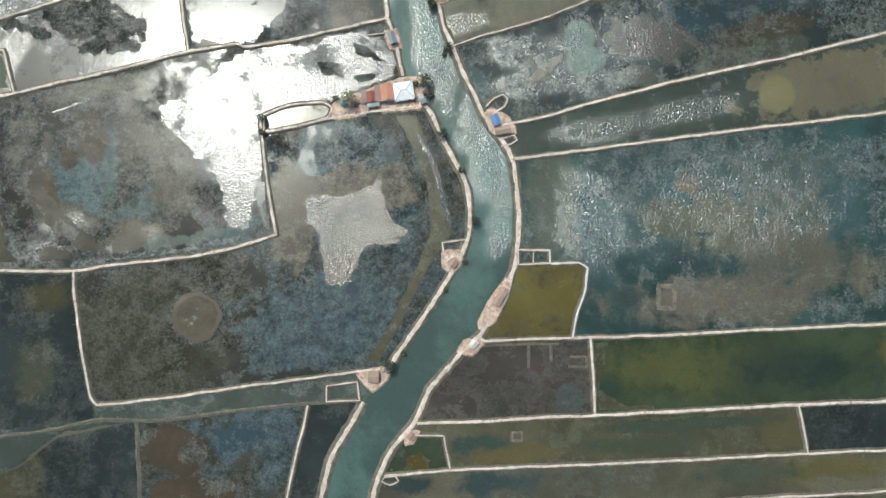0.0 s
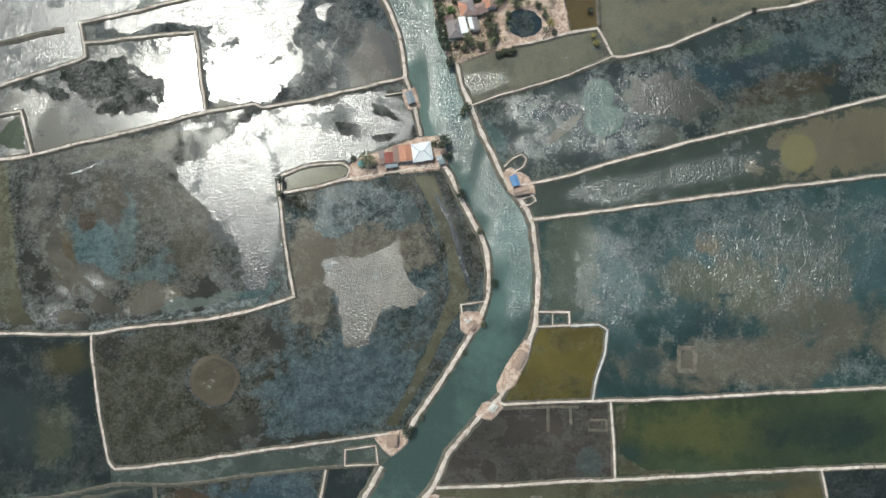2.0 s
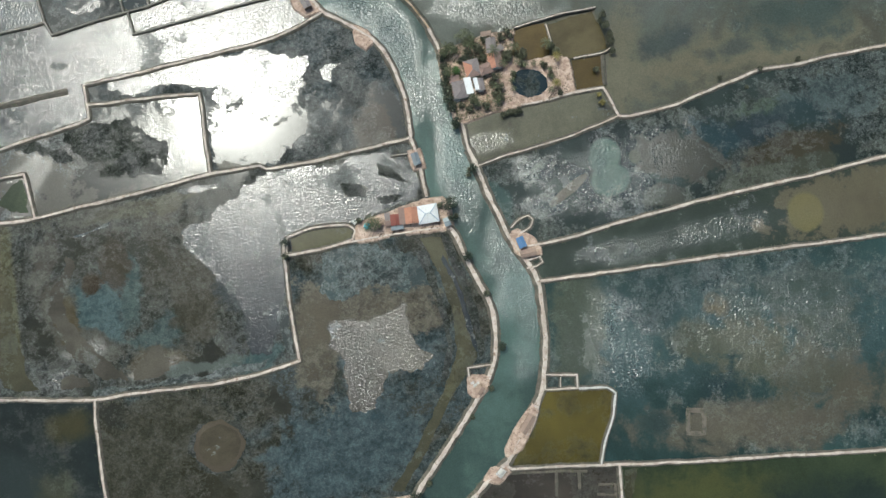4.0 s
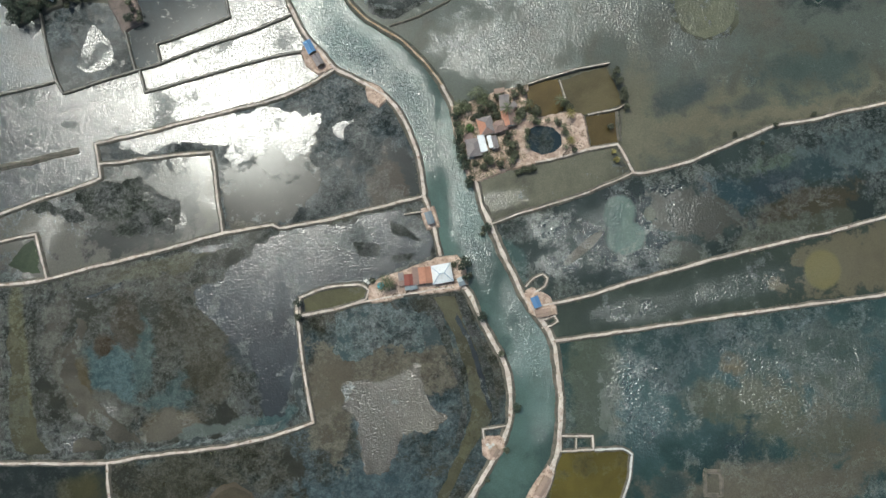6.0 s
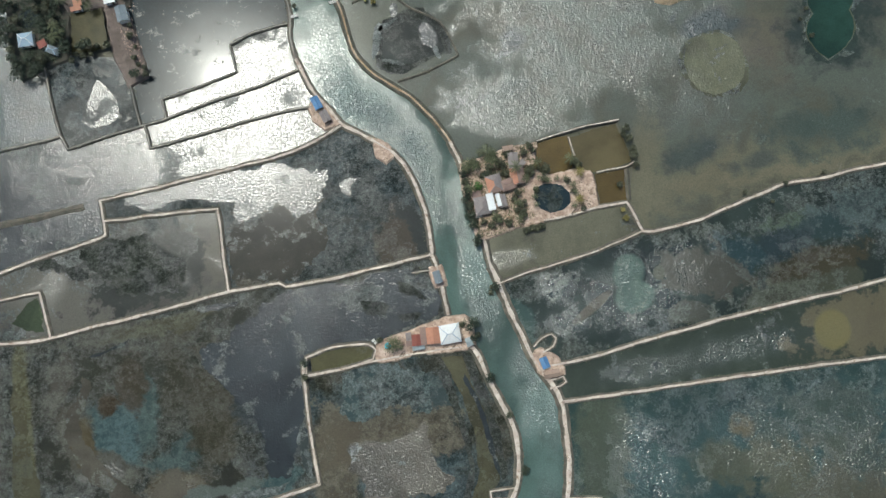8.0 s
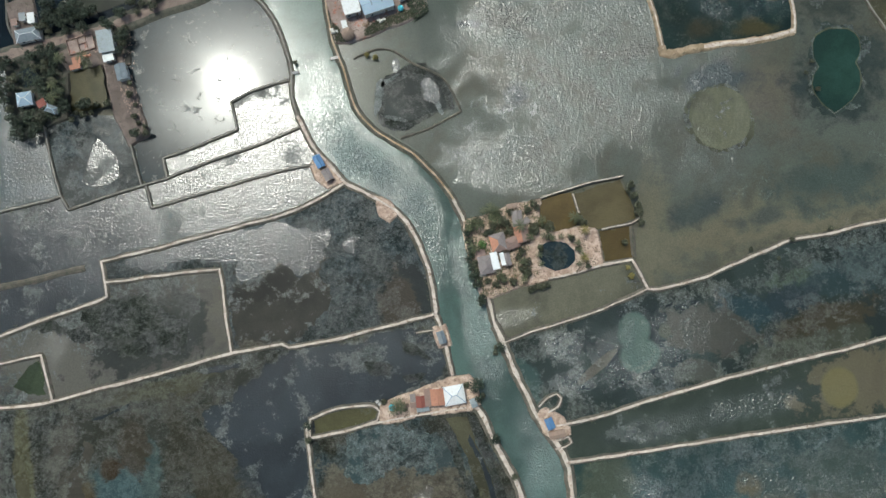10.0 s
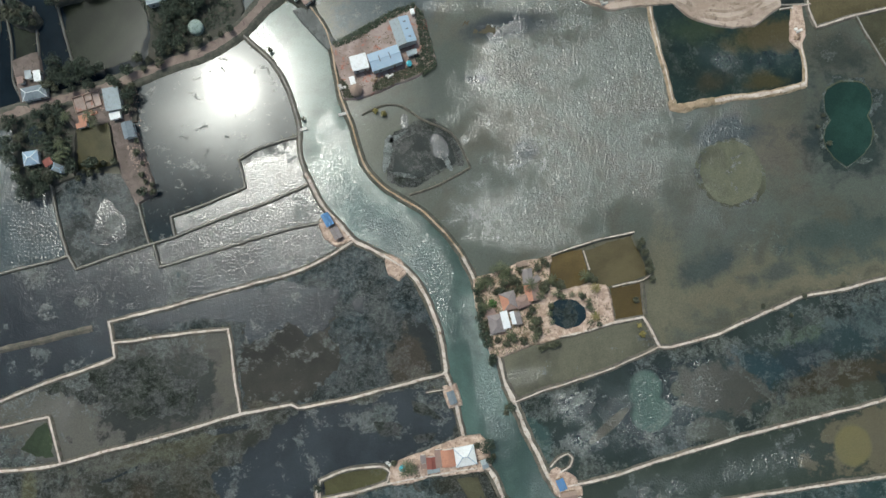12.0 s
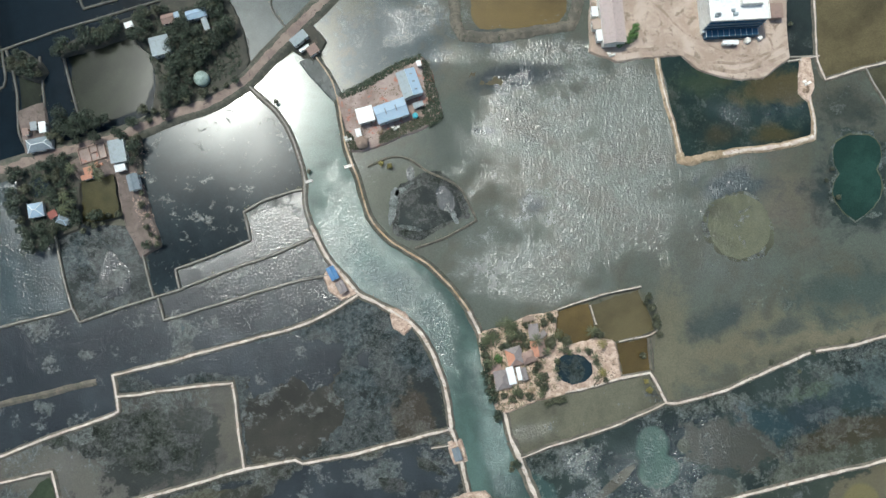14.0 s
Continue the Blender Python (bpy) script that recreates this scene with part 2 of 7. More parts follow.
OCHRESAND = earth("ochre_sand", (0.27, 0.19, 0.115), (0.42, 0.33, 0.25), (0.17, 0.12, 0.07), 0.12)
OCHREBANK = earth("ochre_bank", (0.2, 0.145, 0.09), (0.33, 0.255, 0.18), (0.1, 0.085, 0.05), 0.25)
REDYARD = earth("red_soil", (0.19, 0.14, 0.12), (0.3, 0.245, 0.22), (0.29, 0.12, 0.085), 0.12)
# darker copy of the red soil, with cloud shade painted in, for settlement yards
SHADEDYARD = earth("cloud_shaded_soil", (0.09, 0.07, 0.06), (0.14, 0.11, 0.095), (0.06, 0.05, 0.04), 0.2)
DUST = earth("sandy_lot", (0.25, 0.19, 0.15), (0.36, 0.29, 0.24), (0.17, 0.13, 0.1), 0.12)
# soil whose tones already hold the cloud shade of the settlement
SHADYSOIL = earth("shade_dark_soil", (0.035, 0.036, 0.028), (0.05, 0.046, 0.036), (0.07, 0.058, 0.046), 0.15)
GREYMUD = earth("grey_mud", (0.17, 0.16, 0.14), (0.25, 0.235, 0.21), (0.12, 0.11, 0.09), 0.2)
# grey mud taken darker, to carry cloud shade on the dikes past the settlement
DIMMUD = earth("dim_mud", (0.08, 0.085, 0.08), (0.125, 0.13, 0.125), (0.05, 0.05, 0.045), 0.2)
# road colour reduced throughout, which puts the western end's cloud shade into it
ROADMAT = earth("road_dirt", (0.14, 0.105, 0.09), (0.2, 0.155, 0.13), (0.11, 0.08, 0.07), 0.15)
CONCRETE = earth("concrete", (0.4, 0.39, 0.36), (0.5, 0.49, 0.46), (0.25, 0.24, 0.22), 0.5, 0.8, 0.2)
PLASTER = earth("plaster", (0.6, 0.58, 0.53), (0.7, 0.68, 0.64), (0.45, 0.42, 0.37), 0.5, 0.85, 0.2)
BRICKWORK = earth("brick_wall", (0.27, 0.18, 0.145), (0.33, 0.235, 0.19), (0.4, 0.32, 0.27), 0.6)
TIMBER = earth("timber", (0.16, 0.11, 0.075), (0.22, 0.16, 0.11), (0.1, 0.07, 0.05), 0.8)
WHITEROOF = roofing("white_metal", (0.6, 0.62, 0.62), (0.45, 0.45, 0.42), 0.65)
MAUVEROOF = roofing("mauve_sheet", (0.33, 0.27, 0.255), (0.25, 0.2, 0.19), 0.7)
# sheet colour reduced so that settlement roofs look cloud-shaded; the worn tone is weathering
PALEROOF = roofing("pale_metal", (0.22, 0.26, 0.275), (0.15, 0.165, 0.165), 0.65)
GREENROOF = roofing("dull_green_roof", (0.24, 0.3, 0.27), (0.03, 0.06, 0.045), 0.7)
SKYROOF = roofing("pale_blue_metal", (0.24, 0.33, 0.41), (0.3, 0.36, 0.41), 0.6)
BLUEROOF = roofing("blue_metal", (0.07, 0.17, 0.32), (0.12, 0.2, 0.3), 0.4)
ORANGEROOF = roofing("orange_tile", (0.38, 0.18, 0.115), (0.26, 0.12, 0.085), 0.75)
REDROOF = roofing("dark_red_tile", (0.2, 0.06, 0.045), (0.13, 0.06, 0.05), 0.75)
BROWNROOF = roofing("brown_tile", (0.22, 0.15, 0.125), (0.15, 0.11, 0.1), 0.8)
GREYROOF = roofing("grey_tile", (0.2, 0.175, 0.17), (0.13, 0.115, 0.11), 0.8)
THATCH = roofing("thatch", (0.26, 0.19, 0.15), (0.17, 0.12, 0.1), 0.95)
SLATE = roofing("slate_metal", (0.15, 0.18, 0.2), (0.1, 0.12, 0.13), 0.5)
DARKGLASS = Nodes("dark_glass").done((0.03, 0.05, 0.065), 0.08)
BLUEGLASS = roofing("blue_glazing", (0.03, 0.09, 0.15), (0.05, 0.13, 0.2), 0.1)
TURQUOISE = roofing("turquoise_plastic", (0.04, 0.3, 0.36), (0.06, 0.25, 0.3), 0.5)
BARK = earth("bark", (0.1, 0.08, 0.06), (0.15, 0.12, 0.09), None, 3.0)
LEAF = leafage("leaf", (0.03, 0.038, 0.02), (0.08, 0.08, 0.045))
LEAFDARK = leafage("leaf_dark", (0.017, 0.028, 0.016), (0.034, 0.048, 0.026))
LEAFSEDGE = leafage("leaf_sedge", (0.022, 0.036, 0.018), (0.05, 0.062, 0.034))
LEAFGREEN = leafage("leaf_bright", (0.04, 0.1, 0.02), (0.08, 0.15, 0.04))
LEAFPALM = leafage("leaf_palm", (0.05, 0.065, 0.03), (0.1, 0.105, 0.05))
LEAFYELLOW = leafage("leaf_yellow", (0.14, 0.12, 0.03), (0.2, 0.17, 0.05))
GRASS = leafage("grass_blades", (0.06, 0.07, 0.03), (0.13, 0.12, 0.06))

GREYWEED, BLUEWEED, DARKWEED = (0.042, 0.046, 0.043), (0.034, 0.054, 0.06), (0.016, 0.027, 0.026)
BROWNWEED, GREENWEED = (0.038, 0.036, 0.025), (0.035, 0.058, 0.035)
W_RIVER = water(
    "river_water", (0.058, 0.096, 0.083), (0.058, 0.096, 0.083), (0.058, 0.096, 0.083), 0.0, 0.03, 0.14, 0.25, calm=0.2, chop=1.9, shine=0.3, gain=0.8, soft=0.2,
    zones=(((0.6, 103.5), 9, 26, 12, 1.1, 0.45), ((23.2, 58.4), 11, 26, 12, 1.3, 0.45), ((28.4, 28.0), 7, 18, 0, 0.7), ((-48.0, 177.8), 32, 12, -38, 1.3, 0.45), ((-25.3, 154.8), 10, 18, 15, 1.2, 0.45), ((-49.1, 179.2), 10, 34, 25, 0.65, 0.6), ((-26.9, 153.0), 8, 30, 20, 0.8, 0.6), ((-5.1, 130.0), 6, 26, 5, 0.8), ((-53.8, 187.0), 9, 7, 0, 0.9)),
)
W_MURKY = water("murky_water", (0.096, 0.094, 0.066), GREYWEED, DARKWEED, 0.12, 0.025, 0.16, 0.1, zones=(((13.0, 112.6), 12, 4.5, 15, 1.4, 0.6),))
W_LAGOON = water(
    "lagoon_water", (0.102, 0.102, 0.074), (0.045, 0.06, 0.052), DARKWEED, 0.1, 0.014, 0.17, 0.15, tint=(0.075, 0.086, 0.07), calm=0.15, chop=1.75, soft=0.2, gain=0.8,
    zones=(
        ((119.9, 151.3), 60, 15, 12, (0.125, 0.116, 0.078)), ((69.3, 149.5), 12, 30, 0, (0.12, 0.115, 0.078)), ((89.1, 156.1), 14, 7, 20, (0.05, 0.062, 0.054)), ((120.5, 206.7), 17, 22, 0, (0.1, 0.092, 0.066)),
        ((-42.1, 274.6), 28, 24, 10, (0.035, 0.052, 0.056)), ((16.7, 203.9), 8, 7, 0, (0.045, 0.055, 0.052)), ((148.7, 244.6), 18, 10, 0, (0.04, 0.045, 0.036)), ((151.6, 215.9), 24, 26, 0, (0.03, 0.04, 0.036)),
        ((102.0, 211.5), 20, 7, 0, (0.04, 0.052, 0.05)), ((-39.9, 212.5), 14, 12, 0, (0.07, 0.078, 0.055)), ((-16.0, 236.0), 16, 26, 0, (0.052, 0.066, 0.052), 0.6), ((-2.0, 276.0), 14, 8, 0, (0.05, 0.062, 0.06), 0.6), ((8.0, 258.0), 24, 6.5, 8, (0.02, 0.028, 0.03), 0.5), ((-4.0, 235.6), 6, 2.2, 0, (0.024, 0.032, 0.034), 0.4), ((141.6, 167.3), 26, 14, 10, (0.05, 0.066, 0.056)), ((117.2, 152.9), 14, 6, 15, (0.06, 0.07, 0.058)),
        ((46.0, 214.0), 54, 50, 0, 1.15, 0.6), ((12.0, 236.0), 18, 20, 10, 1.4, 0.8), ((18.0, 178.5), 28, 17, 0, 1.1, 0.7), ((61.3, 247.6), 22, 24, 0, 1.0, 0.7), ((24.0, 269.6), 26, 7, 0, 0.7, 0.7), ((-28.8, 284.2), 20, 9, 20, 0.25, 0.8), ((92.0, 200.0), 40, 40, 0, 0.65, 0.7), ((-13.5, 268.0), 12, 6, 0, 0.35),
    ),
)
W_WEEDY = water(
    "weedy_pond", (0.034, 0.035, 0.028), GREYWEED, BROWNWEED, 0.84, 0.03, 0.17, 0.1, soft=0.1, pale=1.0, shine=0.2,
    zones=(
        ((-133.2, 55.1), 60, 40, 0, (0.03, 0.03, 0.022), 1.3), ((-143.9, 45.3), 14, 16, 0, (0.034, 0.068, 0.072), 0.9), ((-130.5, 55.1), 5, 22, 5, (0.042, 0.068, 0.064)), ((-114.8, 37.4), 20, 8, 40, (0.034, 0.058, 0.056)), ((-136.9, 66.2), 7, 16, 0, (0.04, 0.033, 0.022)), ((-105.3, 55.0), 12, 32, 5, (0.034, 0.03, 0.018)), ((-120.2, 66.1), 7, 20, 0, (0.034, 0.031, 0.02)),
        ((-146.5, 55.2), 5, 6, 0, (0.035, 0.022, 0.01)), ((-81.9, 54.8), 14, 36, 8, (0.024, 0.03, 0.032)), ((-164.8, 66.4), 6, 20, -12, (0.066, 0.062, 0.05), 0.8), ((-159.4, 45.4), 6, 18, 18, (0.066, 0.062, 0.048), 0.8), ((-145.5, 30.1), 20, 6, -25, (0.064, 0.062, 0.048), 0.8), ((-121.1, 24.5), 13, 6, 5, (0.078, 0.066, 0.042), 0.8), ((-152.0, 81.9), 22, 4, 18, (0.062, 0.06, 0.048), 0.8), ((-154.9, 43.2), 5, 9, 0, (0.07, 0.056, 0.03)),
        ((-179.0, 48.8), 4, 44, 8, (0.074, 0.07, 0.034), 0.45), ((-92.4, 23.1), 24, 3, 8, (0.075, 0.09, 0.08)), ((-76.9, 26.3), 14, 5, 30, (0.03, 0.06, 0.06)), ((-123.1, 87.4), 26, 4, 14, (0.058, 0.056, 0.034)), ((-148.5, 27.7), 9, 4.5, 10, 1.1, 0.8), ((-121.2, 22.0), 10, 4, 25, 1.1, 0.8), ((-159.2, 16.3), 14, 5, 5, 1.0, 0.8),
    ),
)
W_SPECKLED = water("speckled_pond", (0.024, 0.028, 0.026), (0.032, 0.038, 0.038), (0.026, 0.04, 0.046), 0.74, 0.03, 0.17, 0.1, pale=0.6, shine=0.35, zones=(((-87.5, 113.5), 10, 18, 0, (0.045, 0.038, 0.022)), ((-32.6, 120.3), 8, 14, 0, (0.045, 0.038, 0.028)), ((-80.6, 128.5), 20, 16, 0, (0.018, 0.028, 0.03))))
W_WEEDY_BROWN = water(
    "brown_weedy_pond", (0.038, 0.038, 0.029), (0.034, 0.031, 0.019), BLUEWEED, 0.7, 0.022, 0.18, 0.1, shine=0.25, pale=0.45,
    zones=(((-117.4, -17.5), 34, 30, 0, (0.032, 0.03, 0.018), 0.7), ((-45.7, -10.8), 34, 20, 20, (0.036, 0.058, 0.064), 0.6), ((-30.5, 58.1), 30, 9, 5, (0.04, 0.056, 0.056)), ((-55.4, 27.9), 8, 28, 8, (0.085, 0.076, 0.055)), ((-71.8, -55.3), 20, 10, 0, (0.035, 0.058, 0.068)), ((-34.7, 41.3), 26, 14, 10, (0.08, 0.07, 0.05))),
)
W_SALT = water("bright_shallow_pond", (0.076, 0.073, 0.06), GREYWEED, DARKWEED, 0.34, 0.022, 0.15, 0.5, calm=0.3, shine=0.55, chop=2.0, zones=(((-133.8, 109.3), 30, 16, 12, (0.032, 0.034, 0.028)), ((-105.0, 113.3), 5, 16, 0, (0.085, 0.08, 0.062))))
W_OPEN = water("open_pond", (0.024, 0.03, 0.033), DARKWEED, GREYWEED, 0.3, 0.05, 0.16, 0.0, calm=0.4, chop=1.9, shine=0.5, ruffled=0.2)
W_SHALLOW = water("brown_shallows", (0.036, 0.034, 0.027), BROWNWEED, GREYWEED, 0.3, 0.05, 0.1, 0.0, calm=0.1, chop=2.2, shine=0.4)
W_TEAL = water(
    "teal_pond", (0.024, 0.047, 0.043), (0.016, 0.034, 0.034), (0.03, 0.048, 0.04), 0.45, 0.018, 0.16, 0.1, calm=0.16, soft=0.16,
    zones=(
        ((119.2, -1.8), 50, 11, 3, (0.088, 0.08, 0.056)), ((157.0, 12.0), 26, 16, 0, (0.085, 0.078, 0.054)), ((146.6, 13.2), 8, 6, 0, (0.03, 0.05, 0.05)), ((79.9, -1.8), 7, 5, 0, (0.03, 0.046, 0.042)), ((51.5, 30.4), 8, 24, 0, (0.055, 0.072, 0.056)), ((146.4, 40.0), 22, 16, 0, (0.045, 0.056, 0.04)),
        ((48.6, 41.8), 12, 30, 0, (0.058, 0.072, 0.05)), ((100.3, 30.4), 16, 12, 0, (0.056, 0.064, 0.04)), ((125.1, 26.9), 18, 18, 30, (0.062, 0.066, 0.04)), ((145.0, 18.0), 18, 10, 0, (0.07, 0.07, 0.045)), ((105.9, 45.2), 6, 5, 0, (0.085, 0.075, 0.04)), ((137.7, 51.2), 30, 10, 5, (0.04, 0.056, 0.044)),
        ((65.0, 30.0), 18, 24, 15, 1.7, 0.5), ((127.3, 36.6), 70, 30, 3, 1.2, 0.4), ((158.4, 52.3), 48, 18, 4, 0.8, 0.6), ((128.1, 1.4), 60, 13, 3, 0.5, 0.6),
    ),
)
W_ALGAE = water(
    "algae_pond", (0.027, 0.037, 0.032), DARKWEED, (0.035, 0.042, 0.029), 0.5, 0.02, 0.16, 0.1,
    zones=(
        ((133.4, 127.5), 20, 6, 14, (0.038, 0.058, 0.036), 1.2), ((134.5, 126.3), 9, 3, 14, (0.042, 0.07, 0.04)), ((150.6, 128.4), 30, 10, 14, (0.028, 0.046, 0.046)), ((124.9, 117.5), 16, 8, 10, (0.022, 0.034, 0.038)), ((140.4, 110.7), 26, 8, 15, (0.04, 0.034, 0.02)), ((106.5, 114.4), 14, 8, 0, (0.022, 0.042, 0.046)), ((135.2, 99.8), 30, 6, 14, (0.045, 0.05, 0.034)), ((15.8, 84.4), 8, 16, 20, (0.04, 0.07, 0.062)), ((92.5, 106.8), 16, 12, 0, (0.055, 0.055, 0.042)),
        ((62.0, 107.1), 7, 8, 0, (0.042, 0.077, 0.06), 0.15), ((64.2, 97.3), 9, 7, 10, (0.042, 0.077, 0.06), 0.15), ((46.9, 93.1), 11, 2.2, 40, (0.075, 0.07, 0.052), 0.3), ((74.5, 107.0), 2.5, 3, 0, (0.06, 0.065, 0.045), 0.3), ((86.2, 91.6), 9, 6, 0, (0.06, 0.064, 0.05)),
        ((31.5, 101.4), 13, 7, -25, 1.7, 0.5), ((37.8, 87.5), 14, 6, 10, 1.7, 0.5), ((66.8, 99.5), 38, 18, 14, 1.4, 0.35), ((86.0, 112.0), 18, 12, 14, 1.0, 0.6),
    ),
)
W_LONG = water(
    "long_pond", (0.048, 0.061, 0.047), GREYWEED, DARKWEED, 0.1, 0.025, 0.16, 0.1,
    zones=(((169.8, 89.0), 40, 13, 12, (0.095, 0.085, 0.055)), ((144.7, 83.5), 8, 8.4, 0, (0.125, 0.112, 0.05), 0.1), ((65.4, 66.9), 17, 5.5, 6, 1.6, 0.5), ((102.8, 76.0), 40, 6.5, 12, 1.2, 0.4), ((138.0, 82.0), 30, 7, 12, 0.6, 0.5)),
)
W_OLIVE = water("olive_pond", (0.066, 0.063, 0.036), (0.045, 0.047, 0.028), (0.062, 0.055, 0.022), 0.35, 0.018, 0.2, 0.1, soft=0.16, pale=0.25, zones=(((17.7, -60.1), 14, 4, 3, (0.03, 0.046, 0.036)), ((37.9, -63.5), 22, 3, 3, (0.085, 0.07, 0.028)), ((85.5, -60.4), 30, 4, 3, (0.04, 0.05, 0.03)), ((110.8, -51.6), 40, 3, 3, (0.034, 0.046, 0.028)), ((142.7, -56.2), 10, 8, 0, (0.07, 0.062, 0.028))))
W_GREEN = water(
    "green_pond", (0.032, 0.044, 0.022), (0.022, 0.032, 0.02), (0.04, 0.05, 0.018), 0.2, 0.014, 0.2, 0.05, soft=0.22, pale=0.1,
    zones=(((97.7, -29.1), 34, 13, 0, (0.056, 0.062, 0.022)), ((157.6, -31.5), 36, 11, 0, (0.018, 0.028, 0.02)), ((72.3, -38.0), 6, 5, 0, (0.02, 0.032, 0.025)), ((188.2, -22.5), 6, 9, 0, (0.085, 0.07, 0.018))),
)
W_YELLOW = water("yellow_pond", (0.082, 0.066, 0.015), (0.045, 0.042, 0.014), (0.07, 0.055, 0.015), 0.42, 0.04, 0.22, 0.1, pale=0.1, soft=0.12)
W_BROWN = water("brown_pond", (0.046, 0.039, 0.03), (0.03, 0.026, 0.019), (0.05, 0.044, 0.034), 0.5, 0.04, 0.25, 0.05, pale=0.35, soft=0.14, zones=(((56.3, -41.3), 8, 7, 0, (0.045, 0.055, 0.05)),))
W_RUST = water("rusty_pool", (0.1, 0.07, 0.025), (0.09, 0.06, 0.022), (0.09, 0.06, 0.022), 0.0, 0.05, 0.2, 0.1)
W_SHOAL = water("brown_shoal", (0.06, 0.045, 0.026), (0.04, 0.032, 0.02), BROWNWEED, 0.35, 0.05, 0.2, 0.1)
W_DARK = water(
    "dark_pond", (0.02, 0.027, 0.025), (0.018, 0.022, 0.02), (0.026, 0.03, 0.028), 0.5, 0.025, 0.14, 0.1, pale=0.25, soft=0.18, shine=0.28,
    zones=(((-156.9, -29.7), 8, 13, 10, (0.05, 0.055, 0.036)), ((-168.0, -74.4), 18, 18, 0, (0.055, 0.052, 0.03)), ((-152.6, -0.7), 9, 6, 0, (0.045, 0.042, 0.02)), ((-140.5, -52.8), 26, 5, 10, (0.045, 0.055, 0.046)), ((113.6, 254.5), 22, 7, 5, (0.05, 0.046, 0.02)), ((119.6, 234.0), 10, 5, 0, (0.05, 0.045, 0.022))),
)
W_SLATE = water("slate_pond", (0.016, 0.024, 0.028), (0.06, 0.066, 0.066), GREYWEED, 0.2, 0.26, 0.08, 0.0, calm=0.015, shine=0.17)
W_SOUTH = water("south_pond", (0.072, 0.068, 0.045), (0.034, 0.044, 0.034), (0.05, 0.055, 0.04), 0.3, 0.02, 0.2, 0.0, soft=0.16, pale=0.3, zones=(((26.6, -74.4), 22, 5, 3, (0.03, 0.046, 0.044)), ((-4.8, -75.3), 12, 4, 0, (0.022, 0.034, 0.032)), ((162.8, -69.6), 30, 5, 3, (0.085, 0.075, 0.03)), ((126.2, -71.6), 24, 4, 3, (0.045, 0.055, 0.036))))
W_CANAL = water("canal_water", (0.05, 0.064, 0.052), GREYWEED, DARKWEED, 0.25, 0.05, 0.2, 0.0, soft=0.2)
# the cloud shadow over these northern ponds is put into their base colour
W_CLOUDSHADE = water("cloud_shaded_pond", (0.006, 0.011, 0.016), (0.006, 0.01, 0.013), (0.006, 0.01, 0.012), 0.1, 0.02, 0.12, 0.0, calm=0.02, shine=0.05, pale=0.0, soft=0.2)
W_CHANNEL = water("channel_water", (0.04, 0.06, 0.064), (0.03, 0.05, 0.05), DARKWEED, 0.1, 0.02, 0.3, 0.0, calm=0.1, shine=0.12)
W_DISC = water("speckled_shoal", (0.09, 0.092, 0.056), (0.08, 0.086, 0.056), GREYWEED, 0.2, 0.08, 0.17, 0.0, chop=1.5, ruffled=0.7)
W_DEEPJADE = water("deep_jade_pool", (0.018, 0.045, 0.034), (0.018, 0.045, 0.034), (0.018, 0.045, 0.034), 0.0, 0.03, 0.16, 0.0, calm=0.05, shine=0.35)
W_MARGIN = water("pale_margin", (0.075, 0.08, 0.05), (0.05, 0.055, 0.035), GREYWEED, 0.4, 0.08, 0.2, 0.0)
# olive water, its colour lowered to include the shadow of a cloud
W_BASIN = water("olive_basin", (0.018, 0.022, 0.014), (0.018, 0.022, 0.014), DARKWEED, 0.04, 0.02, 0.1, 0.0, calm=0.02, shine=0.2, pale=0.1, soft=0.2)
W_WIND = water("windy_pond", (0.026, 0.042, 0.046), GREYWEED, DARKWEED, 0.03, 0.03, 0.17, 0.0, chop=1.8, ruffled=0.4, shine=0.3)
TRACKSOIL = earth("track_soil", (0.2, 0.15, 0.115), (0.3, 0.235, 0.19), (0.14, 0.105, 0.08), 0.2)
W_BLACK = water("black_pool", (0.011, 0.022, 0.027), (0.02, 0.028, 0.026), DARKWEED, 0.35, 0.15, 0.12, 0.0, pale=0.3)
W_TAN = water("tan_shallows", (0.066, 0.059, 0.043), (0.045, 0.048, 0.038), GREYWEED, 0.12, 0.03, 0.17, 0.0, chop=2.0, ruffled=0.75, shine=0.6)
W_SILT = water("silty_pool", (0.1, 0.08, 0.054), (0.06, 0.05, 0.034), GREYWEED, 0.15, 0.08, 0.24, 0.0, calm=0.5, chop=3.0, shine=0.4)
W_DRAB = water("drab_shoal", (0.072, 0.066, 0.05), (0.055, 0.05, 0.036), GREYWEED, 0.2, 0.07, 0.18, 0.0, calm=0.2, shine=0.4, soft=0.14)
W_CRUST = water("weed_crust", (0.05, 0.062, 0.058), (0.1, 0.115, 0.11), (0.075, 0.09, 0.088), 0.75, 0.07, 0.2, 0.0)
W_MAT = water("weed_carpet", (0.03, 0.05, 0.05), (0.042, 0.07, 0.072), (0.05, 0.064, 0.064), 0.75, 0.05, 0.2, 0.0, soft=0.1)
W_HOLLOW = water("hollow_water", (0.064, 0.054, 0.034), (0.06, 0.05, 0.034), GREYWEED, 0.03, 0.08, 0.2, 0.0, calm=0.4, chop=2.0, shine=0.4)
W_OCHRE = water("ochre_pool", (0.082, 0.068, 0.034), (0.07, 0.058, 0.03), (0.07, 0.058, 0.028), 0.04, 0.05, 0.2, 0.0, soft=0.2, pale=0.2)
W_POOL = water("olive_pool", (0.07, 0.066, 0.03), (0.058, 0.055, 0.025), (0.058, 0.055, 0.025), 0.02, 0.05, 0.18, 0.0, shine=0.4, pale=0.1)
